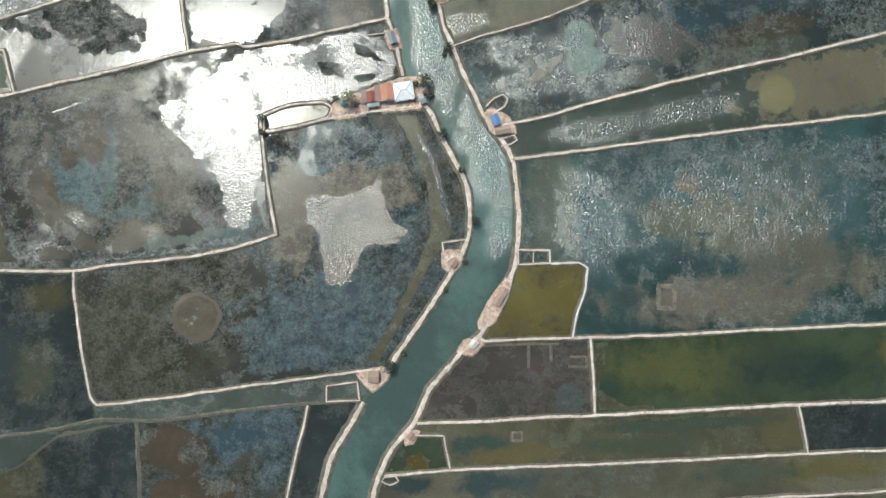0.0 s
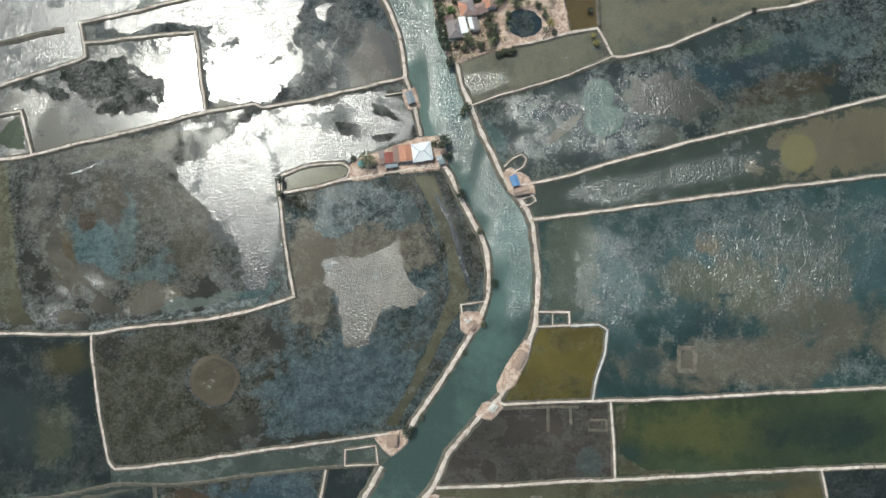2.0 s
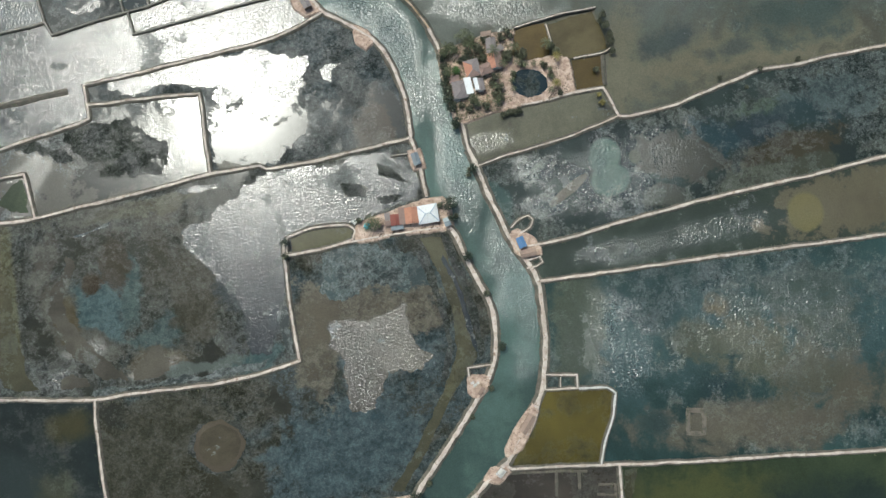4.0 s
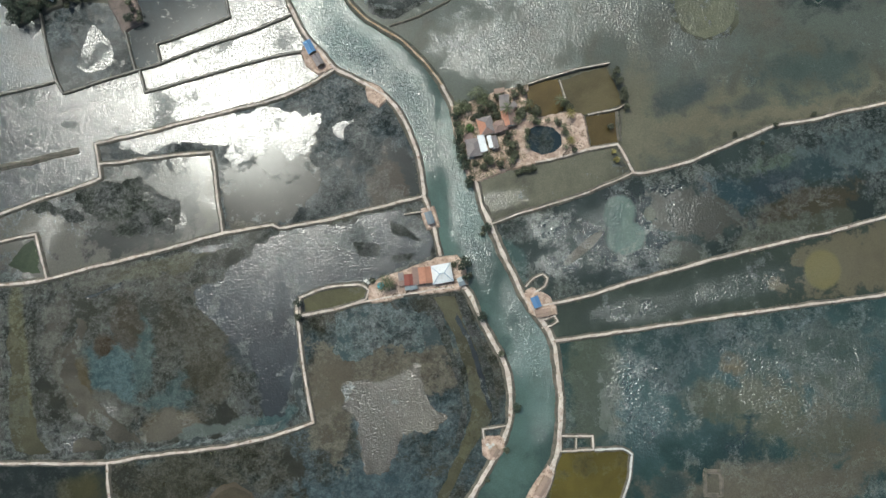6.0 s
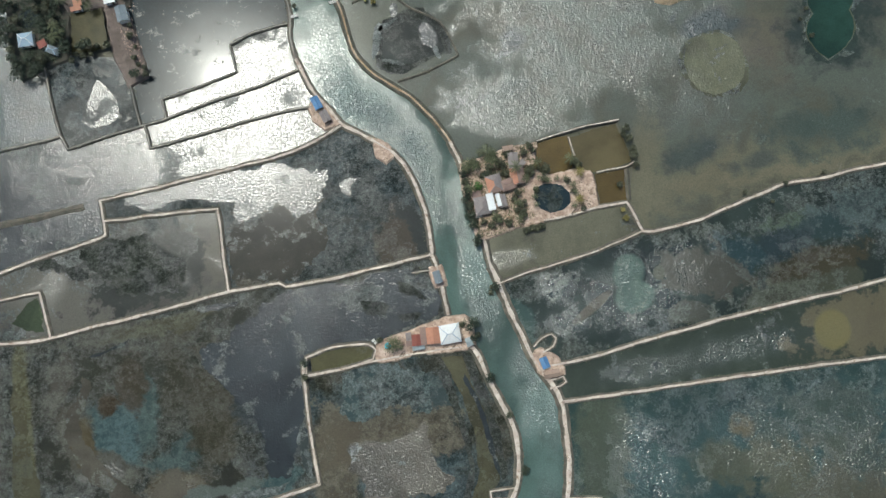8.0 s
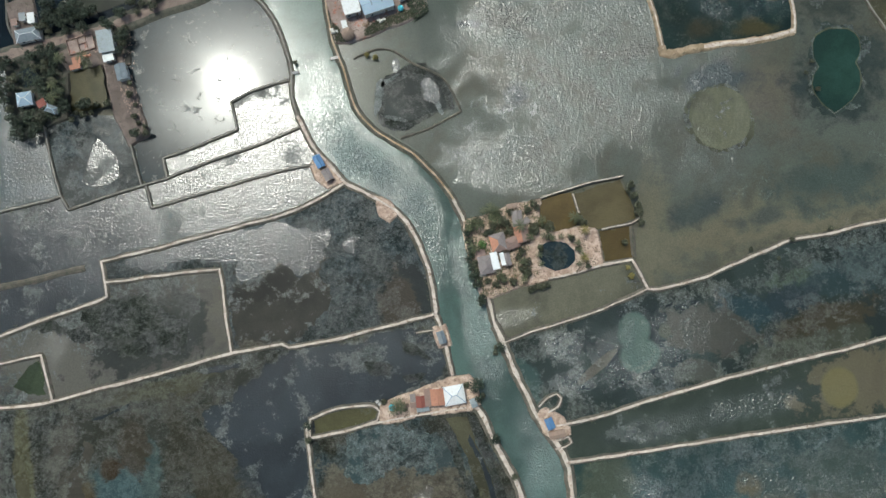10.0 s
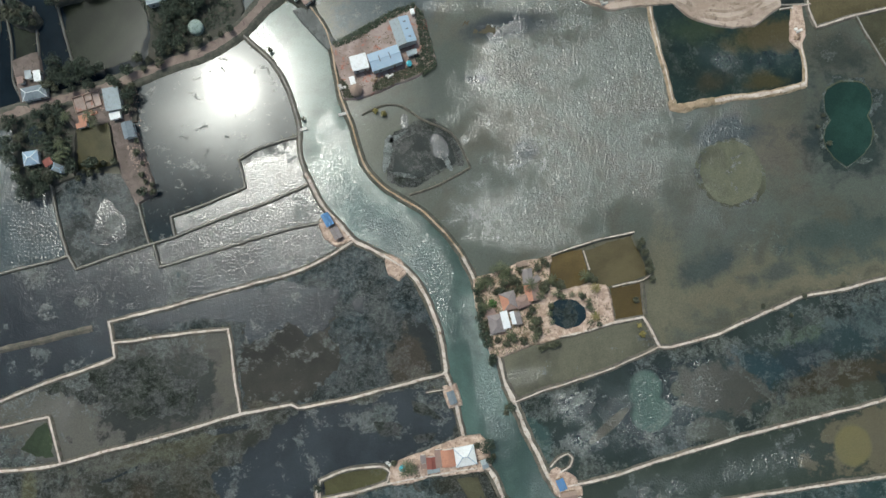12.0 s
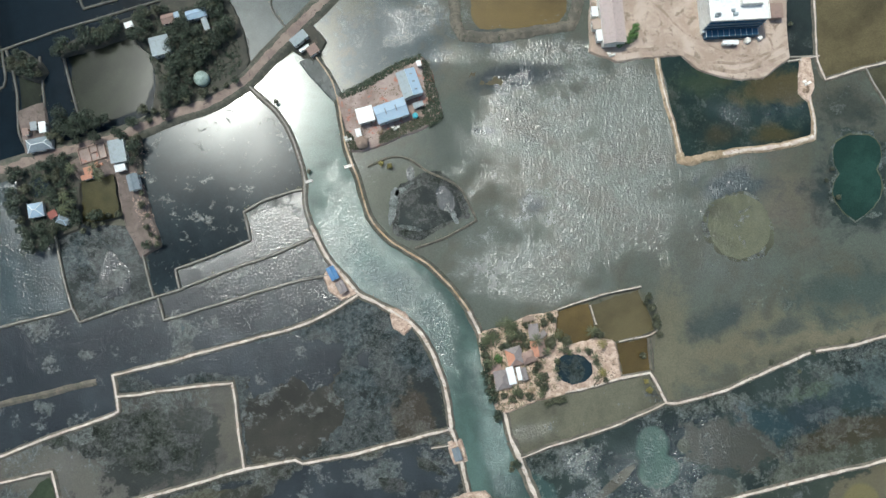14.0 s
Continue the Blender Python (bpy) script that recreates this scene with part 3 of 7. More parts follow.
W_DUG = water("dug_pond", (0.012, 0.024, 0.021), (0.011, 0.019, 0.013), (0.022, 0.026, 0.014), 0.4, 0.03, 0.16, 0.1, soft=0.2, pale=0.3, shine=0.3, zones=(((115.8, 252.0), 20, 6, 10, (0.055, 0.05, 0.022)), ((92.4, 258.2), 12, 3, -20, (0.05, 0.048, 0.022)), ((119.6, 232.8), 10, 4, 5, (0.05, 0.045, 0.022)), ((100.1, 243.1), 16, 6, -12, 0.75, 1.0), ((117.7, 244.0), 16, 8, 0, 0.65, 1.0), ((117.9, 254.4), 10, 8, 0, (0.07, 0.058, 0.028)), ((88.3, 255.8), 12, 8, 0, (0.03, 0.045, 0.026)), ((119.2, 233.9), 10, 4, 0, (0.05, 0.045, 0.02)), ((94.4, 232.9), 8, 5, 0, (0.036, 0.034, 0.02))))
W_GARDEN = water("garden_pool", (0.045, 0.041, 0.017), (0.04, 0.036, 0.016), (0.04, 0.036, 0.016), 0.02, 0.05, 0.18, 0.0, shine=0.12, pale=0.1)
W_GRIT = water("grey_weed_mat", (0.034, 0.036, 0.03), (0.032, 0.034, 0.032), (0.024, 0.028, 0.02), 0.8, 0.05, 0.2, 0.1, pale=0.5)


# ---- mesh helpers ----
def mesh_object(name, bm, materials, parent=None, label="", smooth=False):
    me = bpy.data.meshes.new(name)
    bm.to_mesh(me)
    bm.free()
    for m in materials if isinstance(materials, (list, tuple)) else [materials]:
        me.materials.append(m)
    if smooth:
        me.polygons.foreach_set("use_smooth", [True] * len(me.polygons))
    ob = new(name, me)
    if parent is not None:
        ob.parent = parent
    return tagged(ob, label)


part = mesh_object


def thing(name, m, label, category, group=""):
    ob = new(name)
    ob.empty_display_size = 0.5
    ob.matrix_world = m
    return tagged(ob, label, category, group)


def box(bm, x0, y0, z0, x1, y1, z1, mi=0):
    v = [bm.verts.new((x, y, z)) for z in (z0, z1) for x, y in ((x0, y0), (x1, y0), (x1, y1), (x0, y1))]
    for q in ((3, 2, 1, 0), (4, 5, 6, 7), (0, 1, 5, 4), (1, 2, 6, 5), (2, 3, 7, 6), (3, 0, 4, 7)):
        bm.faces.new([v[i] for i in q]).material_index = mi
    return v


def loft(bm, rings, close=False, cap=True):
    """Joins rings of points, all of one length."""
    rows = [[bm.verts.new(p) for p in ring] for ring in rings]
    n = len(rows[0])
    for a, b in zip(rows, rows[1:]):
        for i in range(n if close else n - 1):
            bm.faces.new((a[i], a[(i + 1) % n], b[(i + 1) % n], b[i]))
    if cap and close:
        bm.faces.new(rows[-1])
    return rows


def curve(pts, step=2.0, closed=False):
    """A smooth line through the points, in steps of about that many metres."""
    P = [Vector((x, y, 0)) for x, y in pts]
    n, out = len(P), []
    for i in range(n if closed else n - 1):
        if closed:
            a, b, c, d = P[i - 1], P[i], P[(i + 1) % n], P[(i + 2) % n]
        else:
            a, b, c, d = P[max(i - 1, 0)], P[i], P[i + 1], P[min(i + 2, n - 1)]
        length = (c - b).length
        # sharp corners stay sharp
        t0, t1 = (c - a) * 0.5, (d - b) * 0.5
        t0, t1 = t0.normalized() * min(t0.length, length), t1.normalized() * min(t1.length, length)
        if a != b and (b - a).normalized().dot((c - b).normalized()) < 0.6:
            t0 = (c - b) * 0.5
        if c != d and (d - c).normalized().dot((c - b).normalized()) < 0.6:
            t1 = (c - b) * 0.5
        k = max(1, int(length / step))
        for j in range(k):
            s = j / k
            out.append(b * (2 * s**3 - 3 * s**2 + 1) + t0 * (s**3 - 2 * s**2 + s) + c * (3 * s**2 - 2 * s**3) + t1 * (s**3 - s**2))
    if not closed:
        out.append(P[-1])
    return out


def wob(p, scale, seed=0.0):
    return noise.noise(Vector((p.x * scale + seed, p.y * scale - seed, seed * 1.7)))


def sweep(line, profile, wander=0.0, seed=0.0, closed=False, lift=0.0, rag=0.0):
    """A strip along the line; profile: (offset, height) from its left to its right edge."""
    bm, rings, n = bmesh.new(), [], len(line)
    for i, p in enumerate(line):
        d = (line[(i + 1) % n] - line[i - 1]) if closed else (line[min(i + 1, n - 1)] - line[max(i - 1, 0)])
        d = d.normalized() if d.length > 1e-6 else Vector((1, 0, 0))
        side = Vector((-d.y, d.x, 0))
        mid = p + side * wander * wob(p, 0.12, seed)
        ring = []
        for k, (o, z) in enumerate(profile):
            q = mid + side * (o * (1 + rag * wob(p + side * o, 0.35, seed + 3)) )
            ring.append((q.x, q.y, z + lift + 0.07 * wob(q, 0.5, seed + k)))
        rings.append(ring)
    if closed:
        rings.append(rings[0])
    loft(bm, rings, cap=False)
    return bm


COUNT = {"pond": 0, "patch": 0}
DIKES = []


def step_up(key, first, gap):
    """Each sheet lies a little over the one before it."""
    COUNT[key] += 1
    return first + COUNT[key] * gap



def dike(pts, width=1.5, foot=1.0, top=0.35, label="narrow earth dike with a pale trodden crest between fish ponds", closed=False, crest=PATHSAND, bank=BANK, rag=0.28):
    """An earth bank between ponds, with the trodden crest as a part of it."""
    seed, up, h = len(DIKES) * 1.37, (len(DIKES) % 25) * 0.005, width * 0.34
    line = curve(pts, 1.6, closed)
    b = h + foot
    prof = [(b, -1.1), (b * 0.78, -0.45), (h + 0.25, top - 0.15), (h * 0.5, top - 0.06), (0, top - 0.05), (-h * 0.5, top - 0.06), (-h - 0.25, top - 0.15), (-b * 0.78, -0.45), (-b, -1.1)]
    ob = mesh_object("dike", sweep(line, prof, 0.35, seed, closed, up, rag), bank, smooth=True)
    tagged(ob, label, "dike", "pond dikes", "structure")
    crown = [(h, top - 0.13), (h * 0.55, top + 0.04), (0, top + 0.06), (-h * 0.55, top + 0.04), (-h, top - 0.13)]
    part("footpath", sweep(line, crown, 0.35, seed, closed, up, rag * 1.6), crest, ob, smooth=True)
    DIKES.append((line, width))
    return ob


def outline(pts, step, rough, seed):
    """A closed outline with a ragged edge."""
    P, out = [Vector((x, y, 0)) for x, y in pts], []
    for a, b in zip(P, P[1:] + P[:1]):
        k = max(1, int((b - a).length / step))
        side = Vector((a.y - b.y, b.x - a.x, 0)).normalized() if (b - a).length > 0 else Vector()
        for j in range(k):
            p = a.lerp(b, j / k)
            w = wob(p, 0.09, seed) + 0.6 * wob(p, 0.3, seed + 7) + 0.35 * wob(p, 0.9, seed + 11)
            out.append(p + side * rough * w)
    return out


def fill(bm, line, z):
    """Fills a closed outline with triangles that face up."""
    flat, n = [Vector((p.x, p.y)) for p in line], len(line)
    out = geometry.delaunay_2d_cdt(flat, [(i, (i + 1) % n) for i in range(n)], [], 1, 1e-4)
    vs = [bm.verts.new((p.x, p.y, z)) for p in out[0]]
    for tri in out[2]:
        a, b, c = (out[0][i] for i in tri)
        turn = (b.x - a.x) * (c.y - a.y) - (b.y - a.y) * (c.x - a.x)
        bm.faces.new([vs[i] for i in (tri if turn > 0 else tri[::-1])])


def sheet(name, pts, z, m, label, category, step=0.0, rough=0.0, kind="structure"):
    seed = len(bpy.data.objects) * 0.73
    line = outline(pts, step, rough, seed) if step else [Vector((x, y, 0)) for x, y in pts]
    bm = bmesh.new()
    fill(bm, line, z)
    return tagged(mesh_object(name, bm, m), label, category, "", kind)


def pond(pts, m, label):
    return sheet("pond", pts, step_up("pond", -0.5, 0.002), m, label, "pond")


def patch(pts, m, label, rough=2.0, name="pond_shallows", z=None):
    """A ragged area of other water or weed in a pond."""
    if len(pts) > 5 and rough >= 1.2:
        pts = [(p.x, p.y) for p in curve(pts, 3.0, True)]
    return sheet(name, pts, step_up("patch", -0.42, 0.002) if z is None else z, m, label, "pond", 0.7, rough)


def oval(c, rx, ry, turn=0.0, n=18):
    a = radians(turn)
    out = []
    for i in range(n):
        u, v = rx * math.cos(i * math.tau / n), ry * math.sin(i * math.tau / n)
        out.append((c[0] + u * math.cos(a) - v * math.sin(a), c[1] + u * math.sin(a) + v * math.cos(a)))
    return out


def land(name, pts, m, label, top=0.4, rough=0.8, slope=1.2):
    """Raised ground with a sloping, uneven edge."""
    line = outline(pts, 1.2, rough, len(bpy.data.objects) * 0.31)
    area = sum(a.x * b.y - b.x * a.y for a, b in zip(line, line[1:] + line[:1]))
    if area < 0:
        line.reverse()
    n, rings = len(line), [[], [], []]
    for i, p in enumerate(line):
        d = (line[(i + 1) % n] - line[i - 1]).normalized()
        out = Vector((d.y, -d.x, 0))
        for ring, (o, z) in zip(rings, ((slope, -1.1), (0.25, top - 0.12), (-0.3, top))):
            q = p + out * o
            ring.append((q.x, q.y, z))
    bm = bmesh.new()
    loft(bm, rings, close=True, cap=False)
    fill(bm, [Vector(q) for q in rings[-1]], top)
    bmesh.ops.remove_doubles(bm, verts=bm.verts[:], dist=0.001)
    return tagged(mesh_object(name, bm, m), label, "ground", "", "structure")


# ---- ground, river and ponds ----
def ground():
    bm = bmesh.new()
    bmesh.ops.create_grid(bm, x_segments=40, y_segments=40, size=3500)
    for v in bm.verts:
        v.co.z = -1.0
    tagged(mesh_object("ground", bm, MUD), "muddy olive-brown marsh plain around the ponds", "ground", "", "structure")


ground()
WEST = [(-46.3, -96.7), (-43.0, -79.9), (-40.9, -70.8), (-38.3, -62.0), (-33.9, -55.4), (-29.5, -47.7), (-26.7, -42.6), (-21.1, -36.4), (-16.2, -28.9), (-10.6, -19.9), (-0.4, -5.2), (7.6, 7.3), (12.2, 15.3), (15.2, 23.4), (16.1, 32.7), (14.8, 44.3), (9.9, 54.8), (4.1, 65.4), (0.7, 73.6), (-3.3, 78.8), (-8.0, 84.2), (-11.5, 90.2), (-13.9, 100.9), (-16.5, 110.5), (-18.9, 115.4), (-18.2, 114.6), (-19.8, 127.9), (-23.1, 139.1), (-27.6, 149.2), (-33.2, 156.0), (-40.1, 160.6), (-48.0, 165.2), (-54.9, 168.7), (-60.6, 175.6), (-65.2, 180.2), (-69.8, 187.1), (-74.4, 196.4), (-76.8, 205.7), (-77.4, 217.4), (-81.7, 231.6), (-87.7, 242.3), (-93.6, 248.3), (-101.4, 255.5)]
EAST = [(-25.7, -96.9), (-22.6, -80.0), (-20.8, -73.0), (-16.0, -62.1), (-8.2, -53.3), (-4.8, -47.8), (-0.3, -37.8), (6.4, -30.0), (13.3, -22.2), (20.6, -15.4), (24.7, -7.5), (29.3, 1.6), (34.0, 10.8), (35.2, 18.8), (36.0, 28.1), (35.4, 42.0), (33.9, 53.7), (30.9, 60.8), (25.1, 69.0), (20.5, 77.3), (15.8, 86.8), (11.2, 97.5), (7.7, 105.9), (5.8, 110.0), (3.3, 119.9), (-0.6, 129.9), (-3.4, 141.1), (-6.4, 152.4), (-10.4, 161.5), (-17.2, 170.7), (-26.3, 179.9), (-35.4, 185.7), (-42.3, 190.4), (-49.2, 197.4), (-52.6, 205.5), (-55.0, 214.9), (-57.3, 220.8), (-60.3, 229.1), (-61.5, 236.2), (-63.2, 245.7), (-65.6, 255.3), (-71.5, 265.0), (-78.6, 272.3)]
sheet("river", WEST + EAST[::-1], -0.52, W_RIVER, "jade-green tidal river with ruffled silvery water", "river")

# west side, from the south
pond([(-214.3, 9.7), (-143.0, 9.5), (-141.9, -1.8), (-137.0, -28.6), (-132.9, -48.9), (-153.7, -52.8), (-210.0, -61.2)], W_DARK, "dark weedy pond with an olive shoal")
patch([(-210.4, -55.8), (-153.7, -51.7), (-132.9, -48.9), (-131.6, -43.4), (-114.4, -41.9), (-70.0, -35.9), (-45.4, -32.8), (-27.4, -31.1), (-22.9, -37.8), (-28.5, -42.6), (-49.7, -43.2), (-80.9, -46.4), (-116.3, -50.1), (-144.8, -55.0), (-155.5, -61.5), (-163.9, -67.9), (-209.3, -74.2)], W_CANAL, "grey-green feeder canal beside a dike", 1.2)
pond([(-208.9, -80.6), (-161.7, -68.0), (-146.9, -56.1), (-116.3, -50.1), (-113.0, -96.2), (-208.0, -95.5)], W_DARK, "dark pond with cloudy shallows")
pond([(-116.3, -50.1), (-80.9, -46.4), (-48.6, -43.9), (-52.8, -61.9), (-56.9, -83.7), (-58.9, -96.6), (-113.0, -96.2)], W_WEEDY_BROWN, "blue-grey weedy pond with brown shoals")
pond([(-48.6, -43.9), (-26.7, -42.6), (-38.3, -62.0), (-43.6, -83.8), (-46.3, -96.7), (-58.9, -96.6), (-56.9, -83.7), (-52.8, -61.9)], W_DARK, "narrow dark pond beside the river bank")
pond([(-143.0, 9.5), (-127.4, 11.8), (-98.2, 15.2), (-78.0, 19.3), (-62.2, 24.2), (-64.6, 34.8), (-67.2, 51.0), (-68.7, 66.2), (-51.5, 69.8), (-37.6, 72.9), (-6.3, 78.3), (0.7, 73.6), (9.9, 54.8), (14.8, 44.3), (16.1, 32.7), (15.2, 23.4), (7.6, 7.3), (-0.4, -5.2), (-16.2, -28.9), (-24.1, -30.0), (-45.4, -32.8), (-70.0, -35.9), (-114.4, -41.9), (-131.6, -43.4), (-137.0, -28.6), (-141.9, -1.8)], W_WEEDY_BROWN, "large weedy pond with brown and blue-grey mats")
pond([(-218.3, 77.8), (-175.5, 80.8), (-152.9, 86.2), (-130.2, 91.8), (-100.6, 99.6), (-79.8, 103.3), (-74.0, 102.2), (-56.7, 105.4), (-38.1, 109.9), (-18.9, 114.6), (-13.9, 100.9), (-11.5, 90.2), (-6.3, 79.5), (-37.6, 72.9), (-51.5, 69.8), (-68.7, 66.2), (-67.2, 51.0), (-64.6, 34.8), (-62.2, 24.2), (-78.0, 19.3), (-98.2, 15.2), (-127.4, 11.8), (-143.0, 9.5), (-214.3, 9.7)], W_WEEDY, "large shallow pond mottled with grey and blue weed")
pond([(-208.6, 101.8), (-195.6, 105.6), (-149.3, 122.6), (-150.6, 128.5), (-104.9, 133.8), (-99.6, 99.5), (-130.2, 91.8), (-152.9, 86.2), (-175.5, 80.8), (-218.3, 77.8)], W_SALT, "shallow pond with a dark mat of weed")
pond([(-150.6, 128.5), (-152.5, 137.0), (-101.1, 149.9), (-65.1, 162.0), (-55.3, 168.2), (-48.0, 165.2), (-33.2, 156.0), (-19.8, 127.9), (-18.2, 114.6), (-40.2, 109.4), (-74.7, 102.1), (-84.8, 103.9), (-99.6, 99.5), (-104.9, 133.8)], W_SPECKLED, "shallow pond speckled with pale weed")
pond([(-211.3, 152.7), (-198.0, 156.4), (-169.6, 163.5), (-166.3, 158.3), (-135.4, 167.8), (-132.9, 158.7), (-85.6, 172.4), (-67.4, 176.3), (-55.3, 168.2), (-65.1, 162.0), (-101.1, 149.9), (-152.5, 137.0), (-149.3, 122.6), (-195.6, 105.6), (-208.6, 101.8)], W_OPEN, "long open pond reflecting the sky")
pond([(-135.4, 167.8), (-126.5, 171.1), (-73.3, 191.8), (-65.2, 180.2), (-67.4, 176.3), (-85.6, 172.4), (-132.9, 158.7)], W_OPEN, "narrow pond between two low dikes")
pond([(-126.5, 171.1), (-128.7, 179.1), (-113.2, 184.7), (-98.9, 190.8), (-101.8, 202.4), (-90.7, 208.1), (-78.0, 211.5), (-74.4, 196.4), (-73.3, 191.8), (-90.3, 184.5)], W_OPEN, "narrow shallow pond with pale edges")
pond([(-169.6, 163.5), (-166.3, 158.3), (-135.4, 167.8), (-141.0, 187.7), (-145.4, 196.9), (-179.2, 198.3)], W_SPECKLED, "small slate-coloured pond below the settlement")
pond([(-152.4, 236.7), (-101.4, 255.5), (-93.6, 248.3), (-81.7, 231.6), (-77.4, 217.4), (-78.0, 211.5), (-90.7, 208.1), (-101.8, 202.4), (-98.9, 190.8), (-113.2, 184.7), (-128.7, 179.1), (-126.5, 171.1), (-137.3, 167.8), (-141.0, 187.7), (-148.4, 220.2)], W_SLATE, "wide smooth pond reflecting bright cloud")
pond([(-211.3, 152.7), (-169.6, 163.5), (-179.2, 198.3), (-189.8, 222.8), (-214.7, 215.9)], W_WIND, "ruffled grey-green pond west of the settlement")
pond([(-227.0, 314.5), (-54.0, 314.1), (-103.0, 255.5), (-132.9, 242.5), (-201.1, 219.4), (-221.3, 212.5)], W_CLOUDSHADE, "calm ponds north of the road, darkened as under cloud")
pond([(-117.1, 314.3), (-114.2, 292.0), (-101.0, 274.8), (-99.6, 261.5), (-86.9, 273.6), (-72.9, 289.4), (-63.6, 314.1)], W_CHANNEL, "blue-grey channel beyond the road")

# east side, from the south
pond([(109.9, -83.0), (135.0, -80.9), (199.2, -77.8), (197.9, -102.9), (-26.8, -101.2), (-25.8, -90.4)], W_OLIVE, "olive pond at the southern edge")
pond([(-18.2, -71.5), (53.7, -67.7), (151.6, -63.6), (200.1, -61.6), (199.2, -77.8), (135.0, -80.9), (109.9, -83.0), (-25.8, -90.4), (-22.6, -80.0)], W_SOUTH, "grey-olive pond with weed along its dikes")
pond([(-7.1, -55.6), (5.3, -56.0), (8.0, -69.3), (-18.2, -71.5), (-16.0, -62.1)], W_GREEN, "small dark green nursery pond")
pond([(148.5, -44.6), (201.1, -42.0), (200.1, -61.6), (151.2, -63.6)], W_DARK, "deep green pond between pale dikes")
pond([(-5.3, -51.1), (42.6, -49.1), (99.5, -46.6), (148.5, -44.6), (151.2, -63.6), (99.0, -66.0), (53.7, -67.7), (8.0, -69.3), (5.3, -56.0), (-7.1, -55.6)], W_OLIVE, "long olive pond with weedy margins")
pond([(64.7, -17.3), (100.3, -16.0), (185.9, -11.7), (202.8, -11.0), (201.1, -42.0), (150.1, -44.3), (99.5, -46.6), (65.7, -48.3)], W_GREEN, "long green pond shading to dark")
pond([(21.2, -18.4), (64.7, -17.3), (65.7, -48.3), (42.6, -49.1), (-5.3, -51.1), (-0.3, -37.8), (13.3, -22.2)], W_BROWN, "nearly drained brown pond with faint drag marks")
pond([(32.9, 11.9), (60.5, 13.1), (64.0, 10.8), (59.1, -8.7), (57.3, -17.1), (42.9, -17.7), (21.2, -18.4), (20.1, -15.4), (29.3, 0.5)], W_YELLOW, "mustard-yellow pond ringed by a pale dike")
pond([(34.3, 55.6), (55.4, 58.3), (126.1, 67.9), (190.2, 75.9), (207.6, 78.4), (202.8, -11.0), (185.9, -11.7), (100.3, -16.0), (64.7, -17.3), (57.3, -17.1), (59.1, -8.7), (64.0, 10.8), (60.5, 13.1), (32.9, 11.9), (35.2, 18.8), (36.0, 28.1), (35.4, 42.0)], W_TEAL, "wide teal pond with ruffled water and tan shallows")
pond([(28.6, 69.7), (67.4, 79.5), (151.1, 99.8), (209.6, 114.9), (207.6, 78.4), (190.2, 75.9), (126.1, 67.9), (34.3, 55.6), (30.9, 60.8)], W_LONG, "long grey-green pond between straight dikes")
pond([(25.1, 69.0), (67.4, 79.5), (151.1, 99.8), (191.9, 110.3), (209.6, 114.9), (213.0, 160.2), (175.3, 153.0), (158.5, 149.8), (128.6, 143.7), (91.3, 128.6), (68.3, 124.3), (36.2, 111.8), (9.1, 102.9), (11.2, 97.5), (20.5, 77.3)], W_ALGAE, "broad dark pond with mats of green and rust algae")
pond([(3.3, 119.9), (9.1, 102.9), (36.2, 111.8), (68.3, 124.3), (61.9, 136.0), (41.3, 131.7), (18.5, 126.4), (1.5, 121.5)], W_MURKY, "small grey-olive pond beside the village")
pond([(-6.4, 152.4), (25.0, 161.6), (58.6, 170.5), (65.5, 152.9), (63.1, 137.1), (68.3, 124.3), (91.3, 128.6), (128.6, 143.7), (158.5, 149.8), (175.3, 153.0), (213.0, 160.2), (213.5, 165.8), (180.2, 220.5), (164.9, 245.8), (156.9, 261.6), (139.8, 256.3), (136.9, 266.5), (137.6, 313.6), (-69.5, 314.1), (-78.6, 272.3), (-65.6, 255.3), (-60.3, 229.1), (-52.6, 205.5), (-42.3, 190.4), (-26.3, 179.9), (-10.4, 161.5)], W_LAGOON, "wide olive-grey lagoon with wind-ruffled silver water")
pond([(125.8, 313.7), (124.4, 266.1), (130.3, 265.1), (136.9, 266.5), (137.6, 313.6)], W_DARK, "dark channel beside the sandy lot")
pond([(137.6, 313.6), (136.9, 266.5), (139.8, 256.3), (156.9, 261.6), (183.6, 267.6), (222.8, 276.3), (225.9, 313.4)], W_OCHRE, "ochre pond beyond the sandy lot")
pond([(156.9, 261.6), (183.6, 267.6), (222.8, 276.3), (213.5, 165.8), (180.2, 220.5), (164.9, 245.8)], W_OLIVE, "corner of an olive pond")

# shoals, open water and weed mats within the ponds
OPENWATER = "smooth open water among the weed"
patch([(-110.7, 76.5), (-100.7, 62.5), (-90.1, 50.9), (-82.9, 37.0), (-81.5, 27.4), (-73.6, 27.4), (-71.5, 37.1), (-67.1, 44.0), (-69.6, 68.5), (-60.8, 76.8), (-47.0, 79.3), (-28.5, 85.3), (-14.5, 90.2), (-15.3, 100.5), (-26.3, 108.1), (-56.6, 103.7), (-77.4, 100.0), (-88.8, 90.9), (-102.3, 80.1)], W_OPEN, OPENWATER, 3.0)
patch([(-114.2, 93.1), (-107.3, 94.3), (-95.9, 96.0), (-97.0, 94.4), (-109.6, 91.9)], W_OPEN, OPENWATER, 1.0)
patch([(-155.8, 73.9), (-148.0, 77.5), (-139.0, 81.1), (-141.2, 78.2), (-150.1, 74.4)], W_OPEN, OPENWATER, 0.8)
